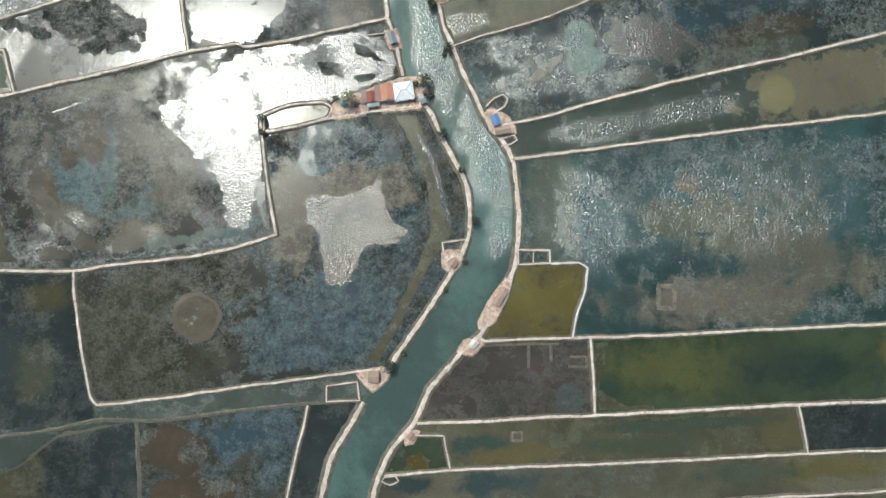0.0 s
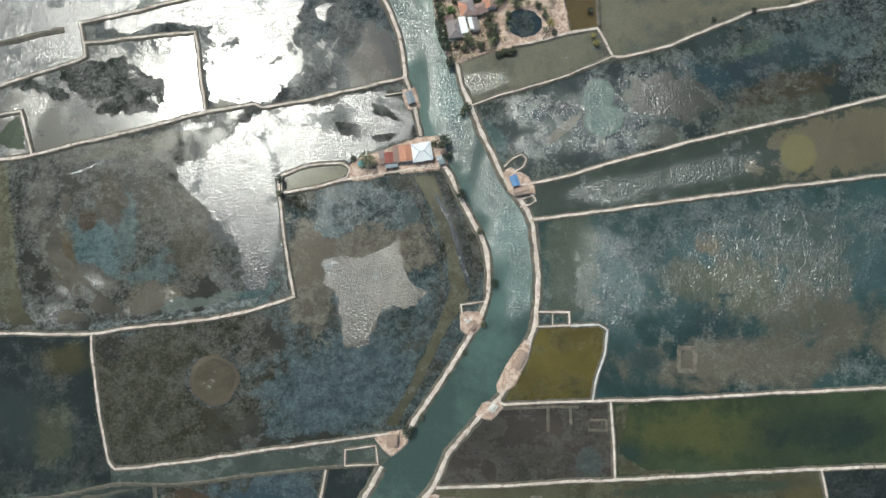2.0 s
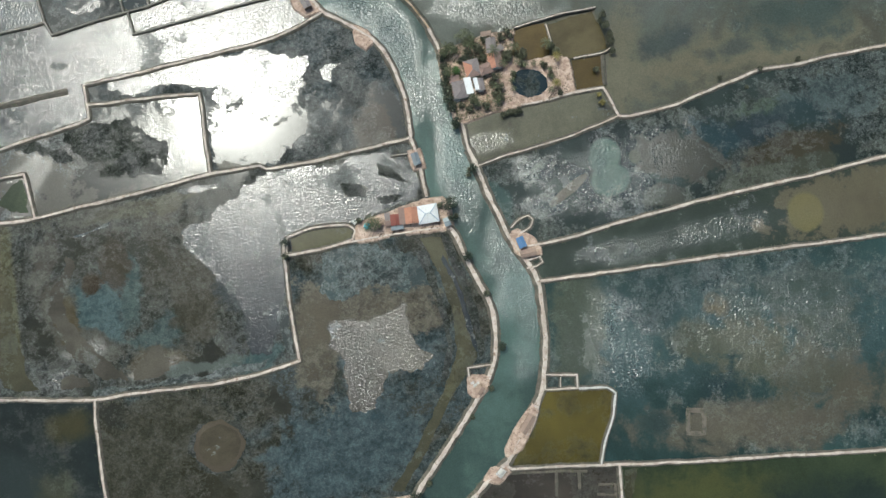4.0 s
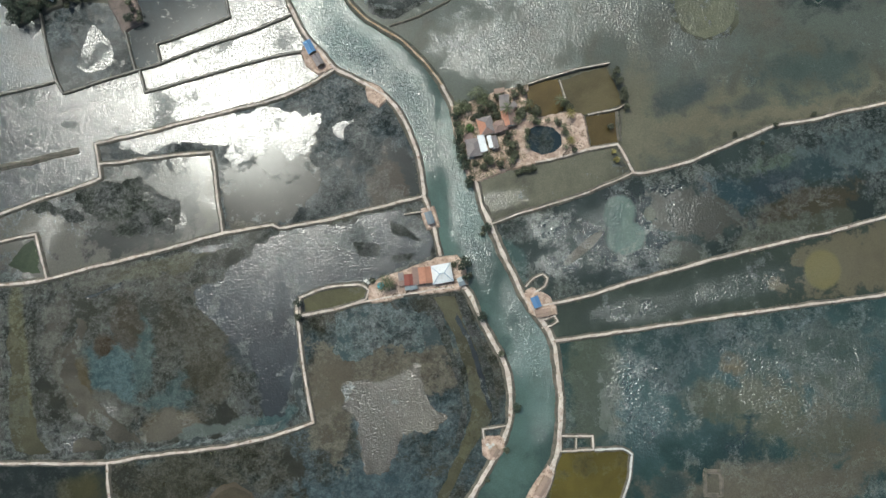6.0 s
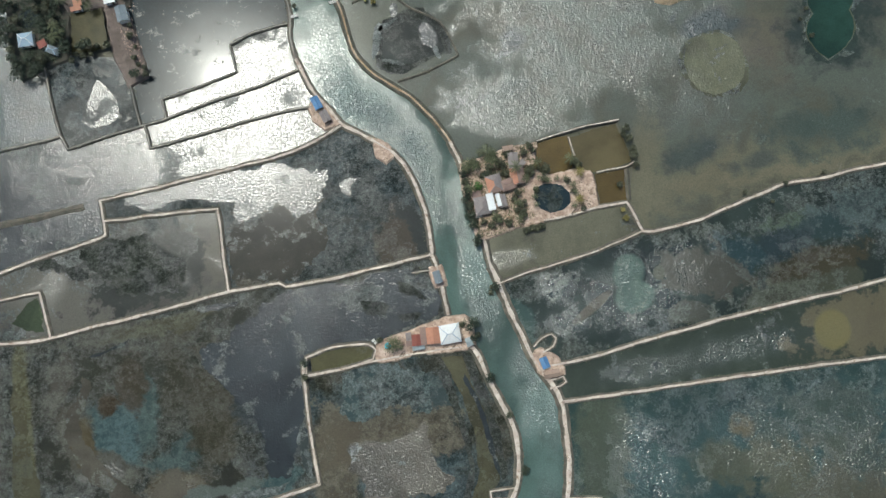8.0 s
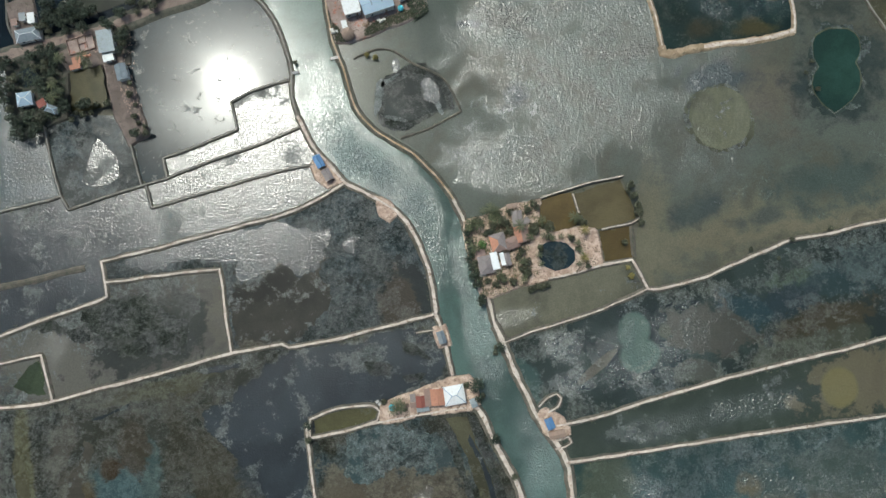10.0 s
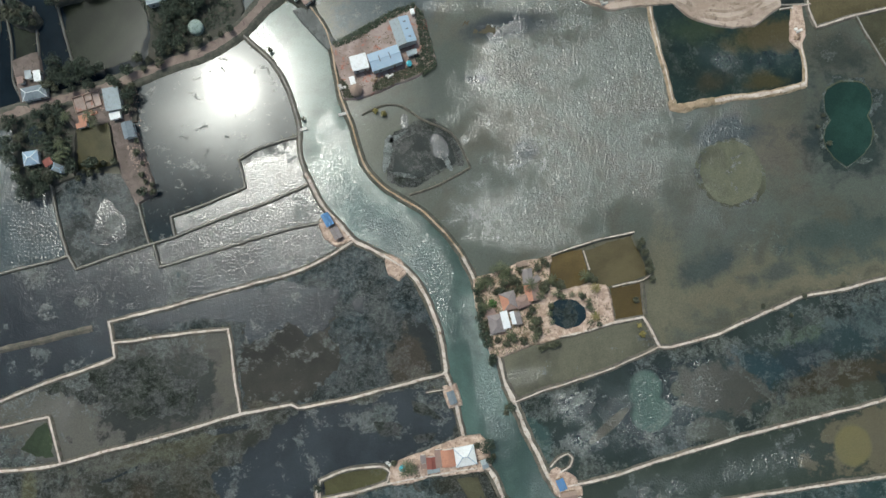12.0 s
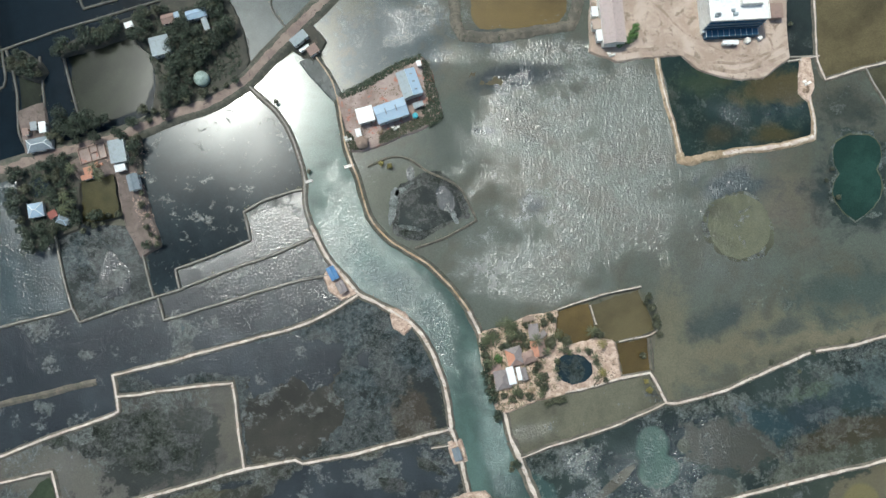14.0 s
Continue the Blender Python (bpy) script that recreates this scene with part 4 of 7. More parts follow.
patch([(-51.0, 40.6), (-37.3, 41.8), (-21.2, 47.0), (-18.9, 34.9), (-9.6, 26.8), (-14.2, 22.2), (-27.9, 21.0), (-31.2, 11.9), (-35.7, 3.9), (-41.4, 6.1), (-46.2, 23.3), (-52.0, 30.2)], W_TAN, "tan open shallows among the weed", 3.0)
patch([(-157.3, 66.9), (-158.7, 58.4), (-162.5, 52.1), (-163.0, 43.7), (-159.4, 35.4), (-153.7, 28.1), (-146.2, 22.5), (-138.8, 17.7), (-129.5, 16.3), (-130.7, 19.6), (-138.0, 22.5), (-143.3, 27.1), (-149.8, 33.3), (-154.6, 39.5), (-157.0, 47.9), (-155.2, 54.2), (-153.1, 64.8)], W_DRAB, "curved tan shoal in a weedy pond", 2.2)
patch([(-128.5, 16.7), (-120.3, 17.1), (-114.2, 20.8), (-114.7, 25.0), (-118.6, 30.8), (-121.9, 30.8), (-125.1, 25.0), (-128.2, 20.4)], W_DRAB, "tan shoal in a weedy pond", 1.4)
patch([(-156.8, 13.6), (-149.0, 13.4), (-144.9, 15.1), (-147.5, 18.8), (-152.9, 19.6), (-156.1, 17.6)], W_DRAB, "tan shoal in a weedy pond", 1.4)
patch([(-183.7, 60.5), (-178.8, 54.2), (-177.0, 41.6), (-173.5, 29.1), (-169.3, 16.7), (-165.4, 13.7), (-169.5, 12.6), (-175.7, 13.5), (-179.0, 14.7), (-182.1, 27.1)], W_OLIVE, "olive shoal along a pond's edge", 1.6)
patch([(-144.8, 11.4), (-132.5, 12.6), (-118.1, 15.0), (-101.6, 16.7), (-89.3, 19.1), (-76.9, 22.0), (-74.4, 25.3), (-83.1, 22.7), (-91.4, 21.5), (-97.6, 18.9), (-107.9, 18.8), (-116.1, 16.6), (-128.5, 14.9), (-140.7, 13.2)], W_CRUST, "pale crust of dead weed along a dike", 1.6, "weed_mat")
patch([(-69.8, 48.0), (-66.0, 35.4), (-64.9, 26.2), (-67.6, 27.0), (-70.0, 35.4), (-71.7, 41.7)], W_CRUST, "pale crust of dead weed along a dike", 1.2, "weed_mat")
patch([(-52.6, 70.6), (-35.7, 71.6), (-22.8, 67.2), (-18.6, 52.2), (-26.0, 50.5), (-27.1, 54.8), (-35.5, 54.3), (-45.9, 48.0), (-53.5, 52.2), (-54.8, 62.9)], W_MAT, "blue-green mat of water weed", 3.5, "weed_mat")
patch([(-5.2, 67.0), (-0.7, 60.2), (3.0, 51.2), (5.9, 40.8), (9.4, 26.0), (8.4, 25.0), (4.5, 37.8), (0.8, 49.7), (-3.4, 59.4), (-5.9, 64.7)], W_OPEN, OPENWATER, 0.9, z=-0.27)
patch(oval((-142.0, 151.6), 17.0, 6.0, 12, 24), W_CHANNEL, "pale teal patch of open water", 3.0)
patch(oval((-19.6, 206.5), 3.2, 6.0, 20, 16), W_OPEN, OPENWATER, 1.6, z=-0.27)
patch(oval((-33.6, 218.0), 1.8, 3.4, 0, 14), W_OPEN, OPENWATER, 1.2, z=-0.27)
for c, rx, ry, turn in (((-41.0, 204.0), 1.3, 8.0, -10), ((-35.0, 195.5), 6.0, 1.0, -12), ((-36.0, 212.0), 5.0, 1.2, 35), ((-16.0, 200.0), 1.0, 4.0, 25)):
    patch(oval(c, rx, ry, turn, 16), W_CRUST, "pale crust of dead weed in a walled pool", 1.5, "weed_mat", z=-0.272)
patch(oval((-94.0, -8.9), 11.6, 10.8, 0, 30), W_GRIT, "dark weedy rim of a brown pool", 2.4, "weed_mat")
patch(oval((-94.0, -8.9), 10.2, 9.5, 20, 34), W_SILT, "pale brown silt rim of a round pool", 1.4)
patch(oval((-93.6, -8.6), 8.4, 7.9, 20, 34), W_HOLLOW, "round brown pool in the weed", 0.7)
patch([(-47.2, 95.9), (-40.2, 96.4), (-35.1, 94.1), (-36.7, 90.7), (-44.8, 90.0)], W_GRIT, "small island of grey weed", 1.2, "weed_mat")
patch([(-32.2, 104.4), (-25.1, 102.1), (-19.3, 97.3), (-16.9, 95.6), (-23.9, 96.6), (-30.9, 99.6)], W_GRIT, "small island of grey weed", 1.2, "weed_mat")
patch([(-32.0, 90.0), (-23.9, 92.5), (-21.1, 91.3), (-23.9, 88.2), (-29.7, 87.4)], W_GRIT, "small island of grey weed", 1.2, "weed_mat")
patch([(-14.5, 73.5), (-6.3, 73.6), (-2.8, 65.3), (3.0, 51.3), (6.5, 37.3), (8.8, 25.7), (5.3, 18.8), (-1.6, 9.6), (-14.0, -15.4), (-20.7, -26.6), (-25.2, -26.6), (-16.3, -10.9), (-5.0, 11.9), (0.7, 28.0), (-1.6, 44.2), (-6.3, 58.3)], W_OLIVE, "olive channel curving along the river bank", 0.8)
patch([(-6.3, 75.9), (-2.4, 73.6), (3.0, 59.5), (8.8, 44.3), (11.5, 28.0), (10.1, 25.2), (6.5, 39.6), (0.7, 58.3)], W_GRIT, "grey weedy mud bank beside a channel", 0.8, "weed_mat")
patch([(-16.8, 68.8), (-10.9, 67.6), (-6.3, 53.6), (-2.3, 39.6), (-0.4, 28.0), (-3.9, 15.3), (-6.2, 16.5), (-4.6, 30.3), (-7.4, 44.2), (-13.2, 60.6)], W_GRIT, "curved grey mat of weed", 1.5, "weed_mat")
patch([(-112.9, -54.0), (-103.0, -51.2), (-91.8, -55.6), (-87.7, -59.6), (-88.3, -64.0), (-94.7, -70.9), (-102.4, -70.0), (-109.1, -68.2), (-113.8, -60.6)], W_SHOAL, "ragged rust-brown shoal", 1.2)
patch([(-111.1, -73.6), (-95.8, -71.6), (-75.9, -72.7), (-77.8, -83.6), (-108.5, -85.5)], W_SHOAL, "ragged rust-brown shoal", 2.0)
patch([(-161.4, 169.6), (-158.4, 181.5), (-155.9, 187.5), (-152.8, 185.1), (-147.1, 176.8), (-147.6, 170.8), (-155.6, 167.9)], W_OPEN, OPENWATER, 1.2)
patch([(-165.3, 154.3), (-159.7, 158.3), (-141.5, 161.3), (-127.7, 161.3), (-125.1, 150.7), (-136.3, 143.7), (-152.2, 140.9), (-163.7, 143.7), (-161.7, 149.6)], W_OPEN, OPENWATER, 1.5)
patch([(-55.8, 143.6), (-52.4, 146.0), (-46.6, 147.1), (-50.7, 143.6), (-51.2, 138.9), (-54.6, 140.1)], W_OPEN, OPENWATER, 0.8)
patch([(-143.4, 140.2), (-124.0, 144.9), (-101.0, 149.3), (-82.5, 152.1), (-66.2, 148.8), (-61.1, 147.8), (-66.9, 142.8), (-64.9, 135.7), (-73.0, 134.6), (-82.2, 128.7), (-91.4, 130.0), (-93.8, 135.8), (-112.3, 138.2), (-132.9, 133.4), (-143.2, 134.8)], W_OPEN, OPENWATER, 2.5)
patch([(-185.8, 87.7), (-181.7, 93.3), (-176.3, 97.8), (-172.7, 84.3), (-179.0, 83.8)], W_GREEN, "dark green weed in a corner pond", 1.5)
patch([(66.9, -20.0), (71.5, -18.9), (67.7, -38.0), (79.0, -44.8), (90.4, -45.3), (67.6, -46.5)], W_OLIVE, "olive margin along a dike", 1.0)
patch([(-9.3, -64.3), (-3.7, -62.2), (0.8, -65.5), (-2.5, -69.9), (-9.2, -69.2)], W_YELLOW, "mustard shoal in a small pond", 1.0)
patch([(-42.3, 193.8), (-39.9, 210.1), (-30.6, 217.1), (-21.3, 219.4), (-12.2, 209.9), (-9.5, 199.4), (-26.2, 192.6), (-35.4, 190.3)], W_GRIT, "ring of dark weed in a walled pool", 1.5, "weed_mat")
patch([(-38.8, 196.1), (-36.5, 207.8), (-26.0, 214.7), (-16.8, 210.0), (-13.4, 200.6), (-26.2, 194.9)], W_DARK, "dark water inside a weed ring", 1.2)
patch([(-5.5, 256.1), (-2.2, 257.5), (1.6, 259.2), (5.8, 257.9), (6.8, 256.5), (3.9, 254.8), (-2.2, 254.6)], W_OCHRE, "yellow-brown weed clump on a dark mat", 3.2, "weed_mat")
patch([(-10.2, 260.0), (-6.9, 261.2), (-5.0, 259.5), (-7.9, 257.5)], W_OCHRE, "yellow-brown weed clump on a dark mat", 2.2, "weed_mat")
JADEPOOL = [(x, y) for x, y in [(141.6, 226.7), (143.0, 229.8), (145.5, 231.4), (149.1, 232.9), (152.7, 233.1), (156.7, 232.6), (159.6, 230.9), (161.3, 227.8), (161.6, 224.2), (160.7, 221.1), (159.3, 218.3), (160.7, 214.7), (161.2, 211.1), (159.7, 206.4), (156.6, 202.5), (152.9, 199.4), (149.2, 197.1), (145.9, 199.5), (143.7, 201.8), (141.5, 205.2), (140.6, 208.9), (141.5, 213.2), (143.9, 216.5), (142.0, 220.7)]]
JADEMID = (sum(p[0] for p in JADEPOOL) / len(JADEPOOL), sum(p[1] for p in JADEPOOL) / len(JADEPOOL))
patch([(JADEMID[0] + 1.28 * (x - JADEMID[0]), JADEMID[1] + 1.16 * (y - JADEMID[1])) for x, y in JADEPOOL], W_ALGAE, "dark weedy shelf round a deep pool", 3.5, "weed_mat", z=-0.31)
patch([(JADEMID[0] + 1.05 * (x - JADEMID[0]), JADEMID[1] + 1.05 * (y - JADEMID[1])) for x, y in JADEPOOL], W_MARGIN, "pale silty rim of a deep pool", 0.5, z=-0.30)
patch(JADEPOOL, W_DEEPJADE, "deep jade-green pool", 0.4, z=-0.29)
patch(oval((100.8, 195.1), 14.2, 14.2, 0, 40), W_MARGIN, "grey-green weed round a shoal", 2.4, "weed_mat")
patch(oval((100.8, 195.1), 13.0, 13.0, 0, 40), W_DISC, "round speckled olive shoal in the lagoon", 1.0)
patch([(-196.4, 264.4), (-187.1, 264.3), (-185.9, 247.6), (-193.2, 245.2)], W_BASIN, "small olive pond", 0.5)
patch([(-175.6, 269.1), (-157.3, 277.5), (-147.9, 276.2), (-141.1, 267.7), (-140.3, 255.7), (-143.5, 246.2), (-158.3, 240.3), (-169.8, 238.0)], W_BASIN, "wide dim olive pond north of the road", 1.0)

patch([(-159.6, 117.1), (-150.0, 121.2), (-138.5, 122.2), (-124.4, 116.1), (-117.7, 109.0), (-121.2, 101.8), (-133.0, 98.0), (-144.6, 98.9), (-152.2, 104.6), (-156.1, 111.2)], W_GRIT, "dark island of weed in bright shallows", 4.0, "weed_mat")
patch([(-179.6, 111.1), (-170.5, 113.5), (-162.3, 111.1), (-156.4, 106.4), (-160.9, 104.1), (-170.2, 107.6)], W_GRIT, "ragged strip of dark weed", 3.0, "weed_mat")

patch([(-100.0, 135.3), (-60.5, 137.8), (-65.0, 130.6), (-62.6, 121.1), (-68.2, 111.6), (-73.4, 105.0), (-85.4, 104.0), (-96.0, 103.5), (-98.6, 116.3), (-99.8, 128.1)], W_SHALLOW, "smooth brown shallows among the weed", 4.0)
patch([(-100.9, 137.2), (-93.2, 144.4), (-77.0, 148.6), (-59.5, 149.8), (-61.0, 140.2), (-69.7, 132.5), (-81.4, 134.1), (-92.9, 129.3), (-99.4, 131.0)], W_OPEN, OPENWATER, 4.0)

# ---- dikes ----
BANKPATH = "river bank dike with a broad sandy footpath"
dike(WEST[:7], 2.6, 2.0, label=BANKPATH)
dike(WEST[8:21], 2.6, 1.6, label=BANKPATH)
dike(WEST[21:37], 2.0, 1.3, label=BANKPATH)
dike(WEST[36:], 1.2, 1.1, label="narrow grey dike between river and pond", crest=GREYMUD)
dike(EAST[:24], 2.6, 1.8, label=BANKPATH)
dike(EAST[23:29], 1.8, 1.5, label=BANKPATH)
dike(EAST[28:], 1.3, 1.6, label="curved lagoon dike with an ochre path and dark reeds", bank=WEEDBANK, crest=OCHRESAND)
dike([(-214.3, 9.7), (-172.0, 9.5), (-143.0, 9.5), (-127.4, 11.8), (-98.2, 15.2), (-78.0, 19.3), (-62.2, 24.2), (-64.6, 34.8), (-67.2, 51.0), (-69.1, 66.2), (-69.5, 72.1)], 1.6)
dike([(-143.0, 9.5), (-141.9, -1.8), (-139.8, -15.2), (-137.0, -28.6), (-133.9, -40.8), (-131.6, -43.4), (-114.4, -41.9), (-92.2, -39.1), (-70.0, -35.9), (-45.4, -32.8), (-24.1, -30.0)], 1.5)
dike([(-210.1, -60.1), (-153.6, -53.9), (-131.8, -49.6), (-107.5, -49.7), (-80.9, -46.4), (-63.1, -44.7), (-49.7, -43.2), (-28.5, -42.2)], 0.6, 0.8, -0.1, "low weedy canal bank of brown mud", crest=WEEDBANK)
dike([(-116.3, -50.1), (-115.2, -63.8), (-113.4, -83.3)], 0.6, 0.9, -0.1, "low half-drowned mud bank", crest=WEEDBANK)
dike([(-48.6, -43.9), (-50.5, -53.2), (-52.8, -61.9), (-56.3, -79.8), (-58.2, -94.5)], 1.3)
dike([(-41.3, -36.2), (-29.2, -34.6), (-28.2, -42.0), (-41.3, -42.4)], 0.9, 0.8, 0.2, closed=True, label="low mud wall around a nursery pool")
dike([(-218.3, 77.8), (-175.5, 80.8), (-152.9, 86.2), (-130.2, 91.8), (-100.6, 99.6), (-79.8, 103.3), (-77.0, 101.9), (-74.0, 102.2), (-56.7, 105.4), (-38.1, 109.9), (-18.9, 114.6)], 1.6)
dike([(-208.1, 92.3), (-195.1, 95.9), (-175.0, 99.9), (-172.2, 89.8), (-169.8, 82.1)], 1.3)
dike([(-99.6, 99.5), (-102.3, 115.5), (-104.9, 133.8), (-125.5, 131.6), (-150.6, 128.5)], 1.4)
dike([(-208.6, 101.4), (-195.6, 106.0), (-173.9, 114.1), (-154.1, 120.9), (-149.8, 123.0), (-150.6, 128.5), (-152.5, 137.0), (-130.2, 142.3), (-101.1, 149.9), (-78.6, 155.8), (-65.1, 162.0), (-55.3, 168.2)], 1.4)
dike([(-209.7, 123.2), (-196.6, 126.1), (-181.2, 129.5), (-159.1, 134.6)], 0.7, 1.4, 0.0, "low rusty-brown mud ridge in a pond", crest=BANK)
dike([(-211.3, 152.7), (-198.0, 156.4), (-182.5, 160.1), (-169.6, 163.5), (-166.3, 158.3), (-137.7, 167.8), (-128.7, 170.4), (-108.5, 178.3), (-90.3, 184.5), (-73.3, 191.8)], 0.9, 0.45, crest=GREYMUD)
dike([(-169.6, 163.5), (-173.0, 174.2), (-177.0, 190.2), (-179.2, 198.3)], 0.9, 0.45, crest=GREYMUD)
dike([(-137.3, 167.8), (-140.8, 180.8), (-142.8, 187.7)], 0.9, 0.45, crest=GREYMUD)
dike([(-135.4, 167.8), (-132.9, 158.7), (-108.2, 165.7), (-85.6, 172.4), (-67.4, 176.3)], 0.9, 0.45, crest=GREYMUD)
dike([(-126.9, 171.1), (-128.7, 179.1), (-113.2, 184.7), (-98.9, 190.8), (-101.8, 202.4), (-90.7, 208.1), (-78.0, 211.5)], 0.9, 0.45, crest=GREYMUD)
dike([(-68.2, 73.7), (-59.7, 77.0), (-50.7, 78.5), (-43.4, 78.7), (-40.5, 76.5), (-41.6, 72.9), (-50.6, 69.8), (-59.6, 67.8), (-68.2, 66.5)], 1.2, closed=True, label="narrow dike around an oblong olive pool")
dike([(-68.7, 66.2), (-51.5, 69.8), (-37.6, 72.9), (-23.8, 75.1), (-6.3, 77.8)], 1.4)
dike([(4.8, 21.1), (14.7, 22.5), (13.3, 16.9), (5.3, 16.0)], 1.0, 0.8, closed=True, label="low dike around a small sluice pool")
dike([(35.9, 18.1), (48.4, 18.1), (48.5, 12.8), (35.8, 12.4)], 1.2, 0.8, closed=True, label="pale dike around two nursery pools")
dike([(41.9, 18.1), (41.8, 12.6)], 0.6, 0.6, 0.1)
dike([(49.0, 12.6), (60.5, 13.1), (64.0, 10.8), (62.7, 2.8), (59.1, -8.7), (57.3, -17.1)], 1.3, crest=CONCRETE)
dike([(34.0, 10.8), (32.8, 6.2), (30.5, -1.8), (24.2, -10.4), (20.6, -14.3), (20.1, -17.7), (21.9, -18.6), (42.9, -17.7), (64.7, -17.3), (100.3, -16.0), (146.7, -13.7), (185.9, -11.7), (202.8, -11.0)], 1.6)
dike([(64.7, -17.3), (65.5, -33.5), (65.7, -48.1)], 1.5)
dike([(-5.3, -51.1), (20.0, -50.4), (42.6, -49.1), (65.7, -48.3), (99.5, -46.6), (134.0, -45.0), (150.1, -44.3), (184.4, -42.9), (201.1, -42.0)], 1.8)
dike([(148.5, -44.6), (149.8, -51.7), (151.2, -63.3)], 1.1)
dike([(-18.2, -71.5), (8.7, -69.3), (53.7, -67.7), (99.0, -66.0), (151.6, -63.6), (183.4, -62.4), (200.1, -61.6)], 1.5)
dike([(-7.5, -55.6), (5.3, -56.0), (6.4, -62.2), (8.0, -69.3)], 1.0)
dike([(98.6, -83.8), (109.9, -82.6), (135.0, -80.9), (162.4, -79.6), (182.6, -78.6), (199.2, -77.8)], 1.3)
dike([(-18.2, -72.0), (-13.7, -71.6), (-12.6, -73.5), (-15.9, -74.8), (-19.0, -73.5)], 0.8, 0.5, closed=True, label="ring of pale mud around a sluice pit")
dike([(34.3, 55.6), (55.4, 58.3), (78.8, 61.5), (126.1, 67.9), (161.9, 72.3), (190.2, 75.9), (207.6, 78.4)], 1.6)
dike([(28.6, 69.7), (46.2, 73.2), (67.4, 79.5), (91.1, 85.8), (115.0, 91.8), (151.1, 99.8), (191.9, 110.3), (209.6, 114.9)], 1.6)
dike([(22.8, 77.3), (26.3, 80.9), (29.9, 82.6), (31.7, 80.9), (30.5, 77.8), (26.3, 75.4)], 1.1, 0.8, label="loop of pale mud around a sluice pool")
dike([(29.1, 64.2), (34.3, 65.7), (35.4, 63.5), (33.1, 61.9), (29.0, 60.8)], 1.2, 0.8, label="loop of pale mud around a sluice pool")
dike([(9.1, 102.9), (18.1, 106.5), (36.2, 111.8), (52.2, 117.2), (68.3, 124.3)], 1.0, 1.2)
dike([(27.6, 128.8), (41.3, 131.5), (49.4, 133.9), (61.9, 136.0), (65.2, 130.4), (68.3, 124.3), (72.9, 124.1), (91.3, 128.6), (105.2, 134.5), (119.3, 140.0), (128.6, 143.7), (142.6, 145.8), (158.5, 149.8), (175.3, 153.0), (213.0, 160.2)], 1.5)
dike([(25.0, 161.6), (37.7, 165.6), (47.0, 168.3), (59.7, 170.7)], 0.9, 0.45, crest=PATHSAND)
dike([(38.4, 163.3), (40.9, 155.4)], 0.9, 0.45, crest=PATHSAND)
dike([(49.8, 148.5), (62.5, 151.3), (65.5, 153.3)], 0.9, 0.45, crest=PATHSAND)
dike([(62.4, 150.0), (63.1, 137.1)], 0.8, crest=WEEDBANK)
dike([(-32.0, 186.8), (-19.3, 191.4), (-7.2, 198.2), (-8.8, 202.9), (-14.5, 212.3), (-26.0, 218.2), (-35.3, 224.2), (-42.2, 224.7), (-51.5, 220.8)], 0.45, 0.5, 0.05, "low weedy wall round a tidal pool", crest=BANK)
dike([(69.7, 266.1), (70.8, 258.3), (73.0, 246.2), (75.7, 236.6), (77.0, 229.4), (78.0, 224.2)], 0.9, 1.2, label="narrow sandy bank of a dug pond", bank=OCHREBANK, rag=0.25)
dike([(77.6, 225.6), (78.2, 222.7), (82.6, 222.5), (86.9, 223.6), (95.2, 225.2)], 2.6, 1.5, label="trampled ochre corner of a sandy bank", crest=OCHREBANK, bank=OCHREBANK, rag=0.35)
dike([(92.1, 224.8), (100.4, 226.1), (105.9, 226.8), (115.4, 227.7), (124.9, 229.6), (133.6, 232.1)], 2.4, 1.3, label="broad sandy bank round a dug pond", bank=OCHREBANK, rag=0.32)
dike([(133.7, 230.9), (134.4, 237.4), (133.6, 244.7), (132.7, 249.5), (131.6, 255.6), (130.7, 261.7), (130.0, 265.3)], 1.3, 1.0, label="narrow sandy bank of a dug pond", bank=OCHREBANK, rag=0.28)
dike([(124.4, 264.4), (130.5, 265.3), (138.0, 266.8)], 0.8, 0.6, label="thin pale dike beside the sandy lot")
dike([(137.6, 313.6), (136.9, 266.5), (139.8, 256.3), (156.9, 261.6), (183.6, 267.6), (222.8, 276.3)], 1.2)
dike([(156.9, 261.6), (164.9, 245.8), (180.2, 220.5), (213.5, 165.8)], 0.9, 0.45, crest=GREYMUD)
dike([(124.9, 266.1), (136.9, 266.5)], 0.9, 0.45, crest=GREYMUD)
dike([(-15.9, 306.5), (-14.2, 281.8), (-11.4, 276.4), (0.4, 275.4), (19.4, 278.3), (33.7, 280.4), (36.8, 289.0), (37.3, 306.4)], 2.6, 2.2, label="ochre bank round a muddy pond", crest=BANK)
dike([(-203.6, 270.4), (-180.7, 278.8), (-157.6, 286.0), (-134.3, 293.3), (-106.2, 301.8)], 0.7, 0.35, 0.1, label="dim dike beyond the settlement", crest=DIMMUD)
dike([(-89.6, 301.8), (-91.8, 289.5), (-85.8, 280.1)], 0.7, 0.35, 0.1, label="dim curved dike in a channel", crest=DIMMUD)
dike([(-201.3, 270.4), (-196.4, 256.0), (-194.3, 235.8), (-191.3, 229.8)], 0.7, 0.35, 0.1, label="dim dike beyond the settlement", crest=DIMMUD)
dike([(-177.5, 267.9), (-172.6, 251.1), (-168.6, 238.0)], 0.7, 0.35, 0.1, label="dim dike beyond the settlement", crest=DIMMUD)
dike([(-171.7, 300.2), (-171.7, 292.2), (-169.9, 288.3), (-163.6, 290.2), (-155.9, 292.6)], 0.7, 0.35, 0.1, label="dim dike beyond the settlement", crest=DIMMUD)
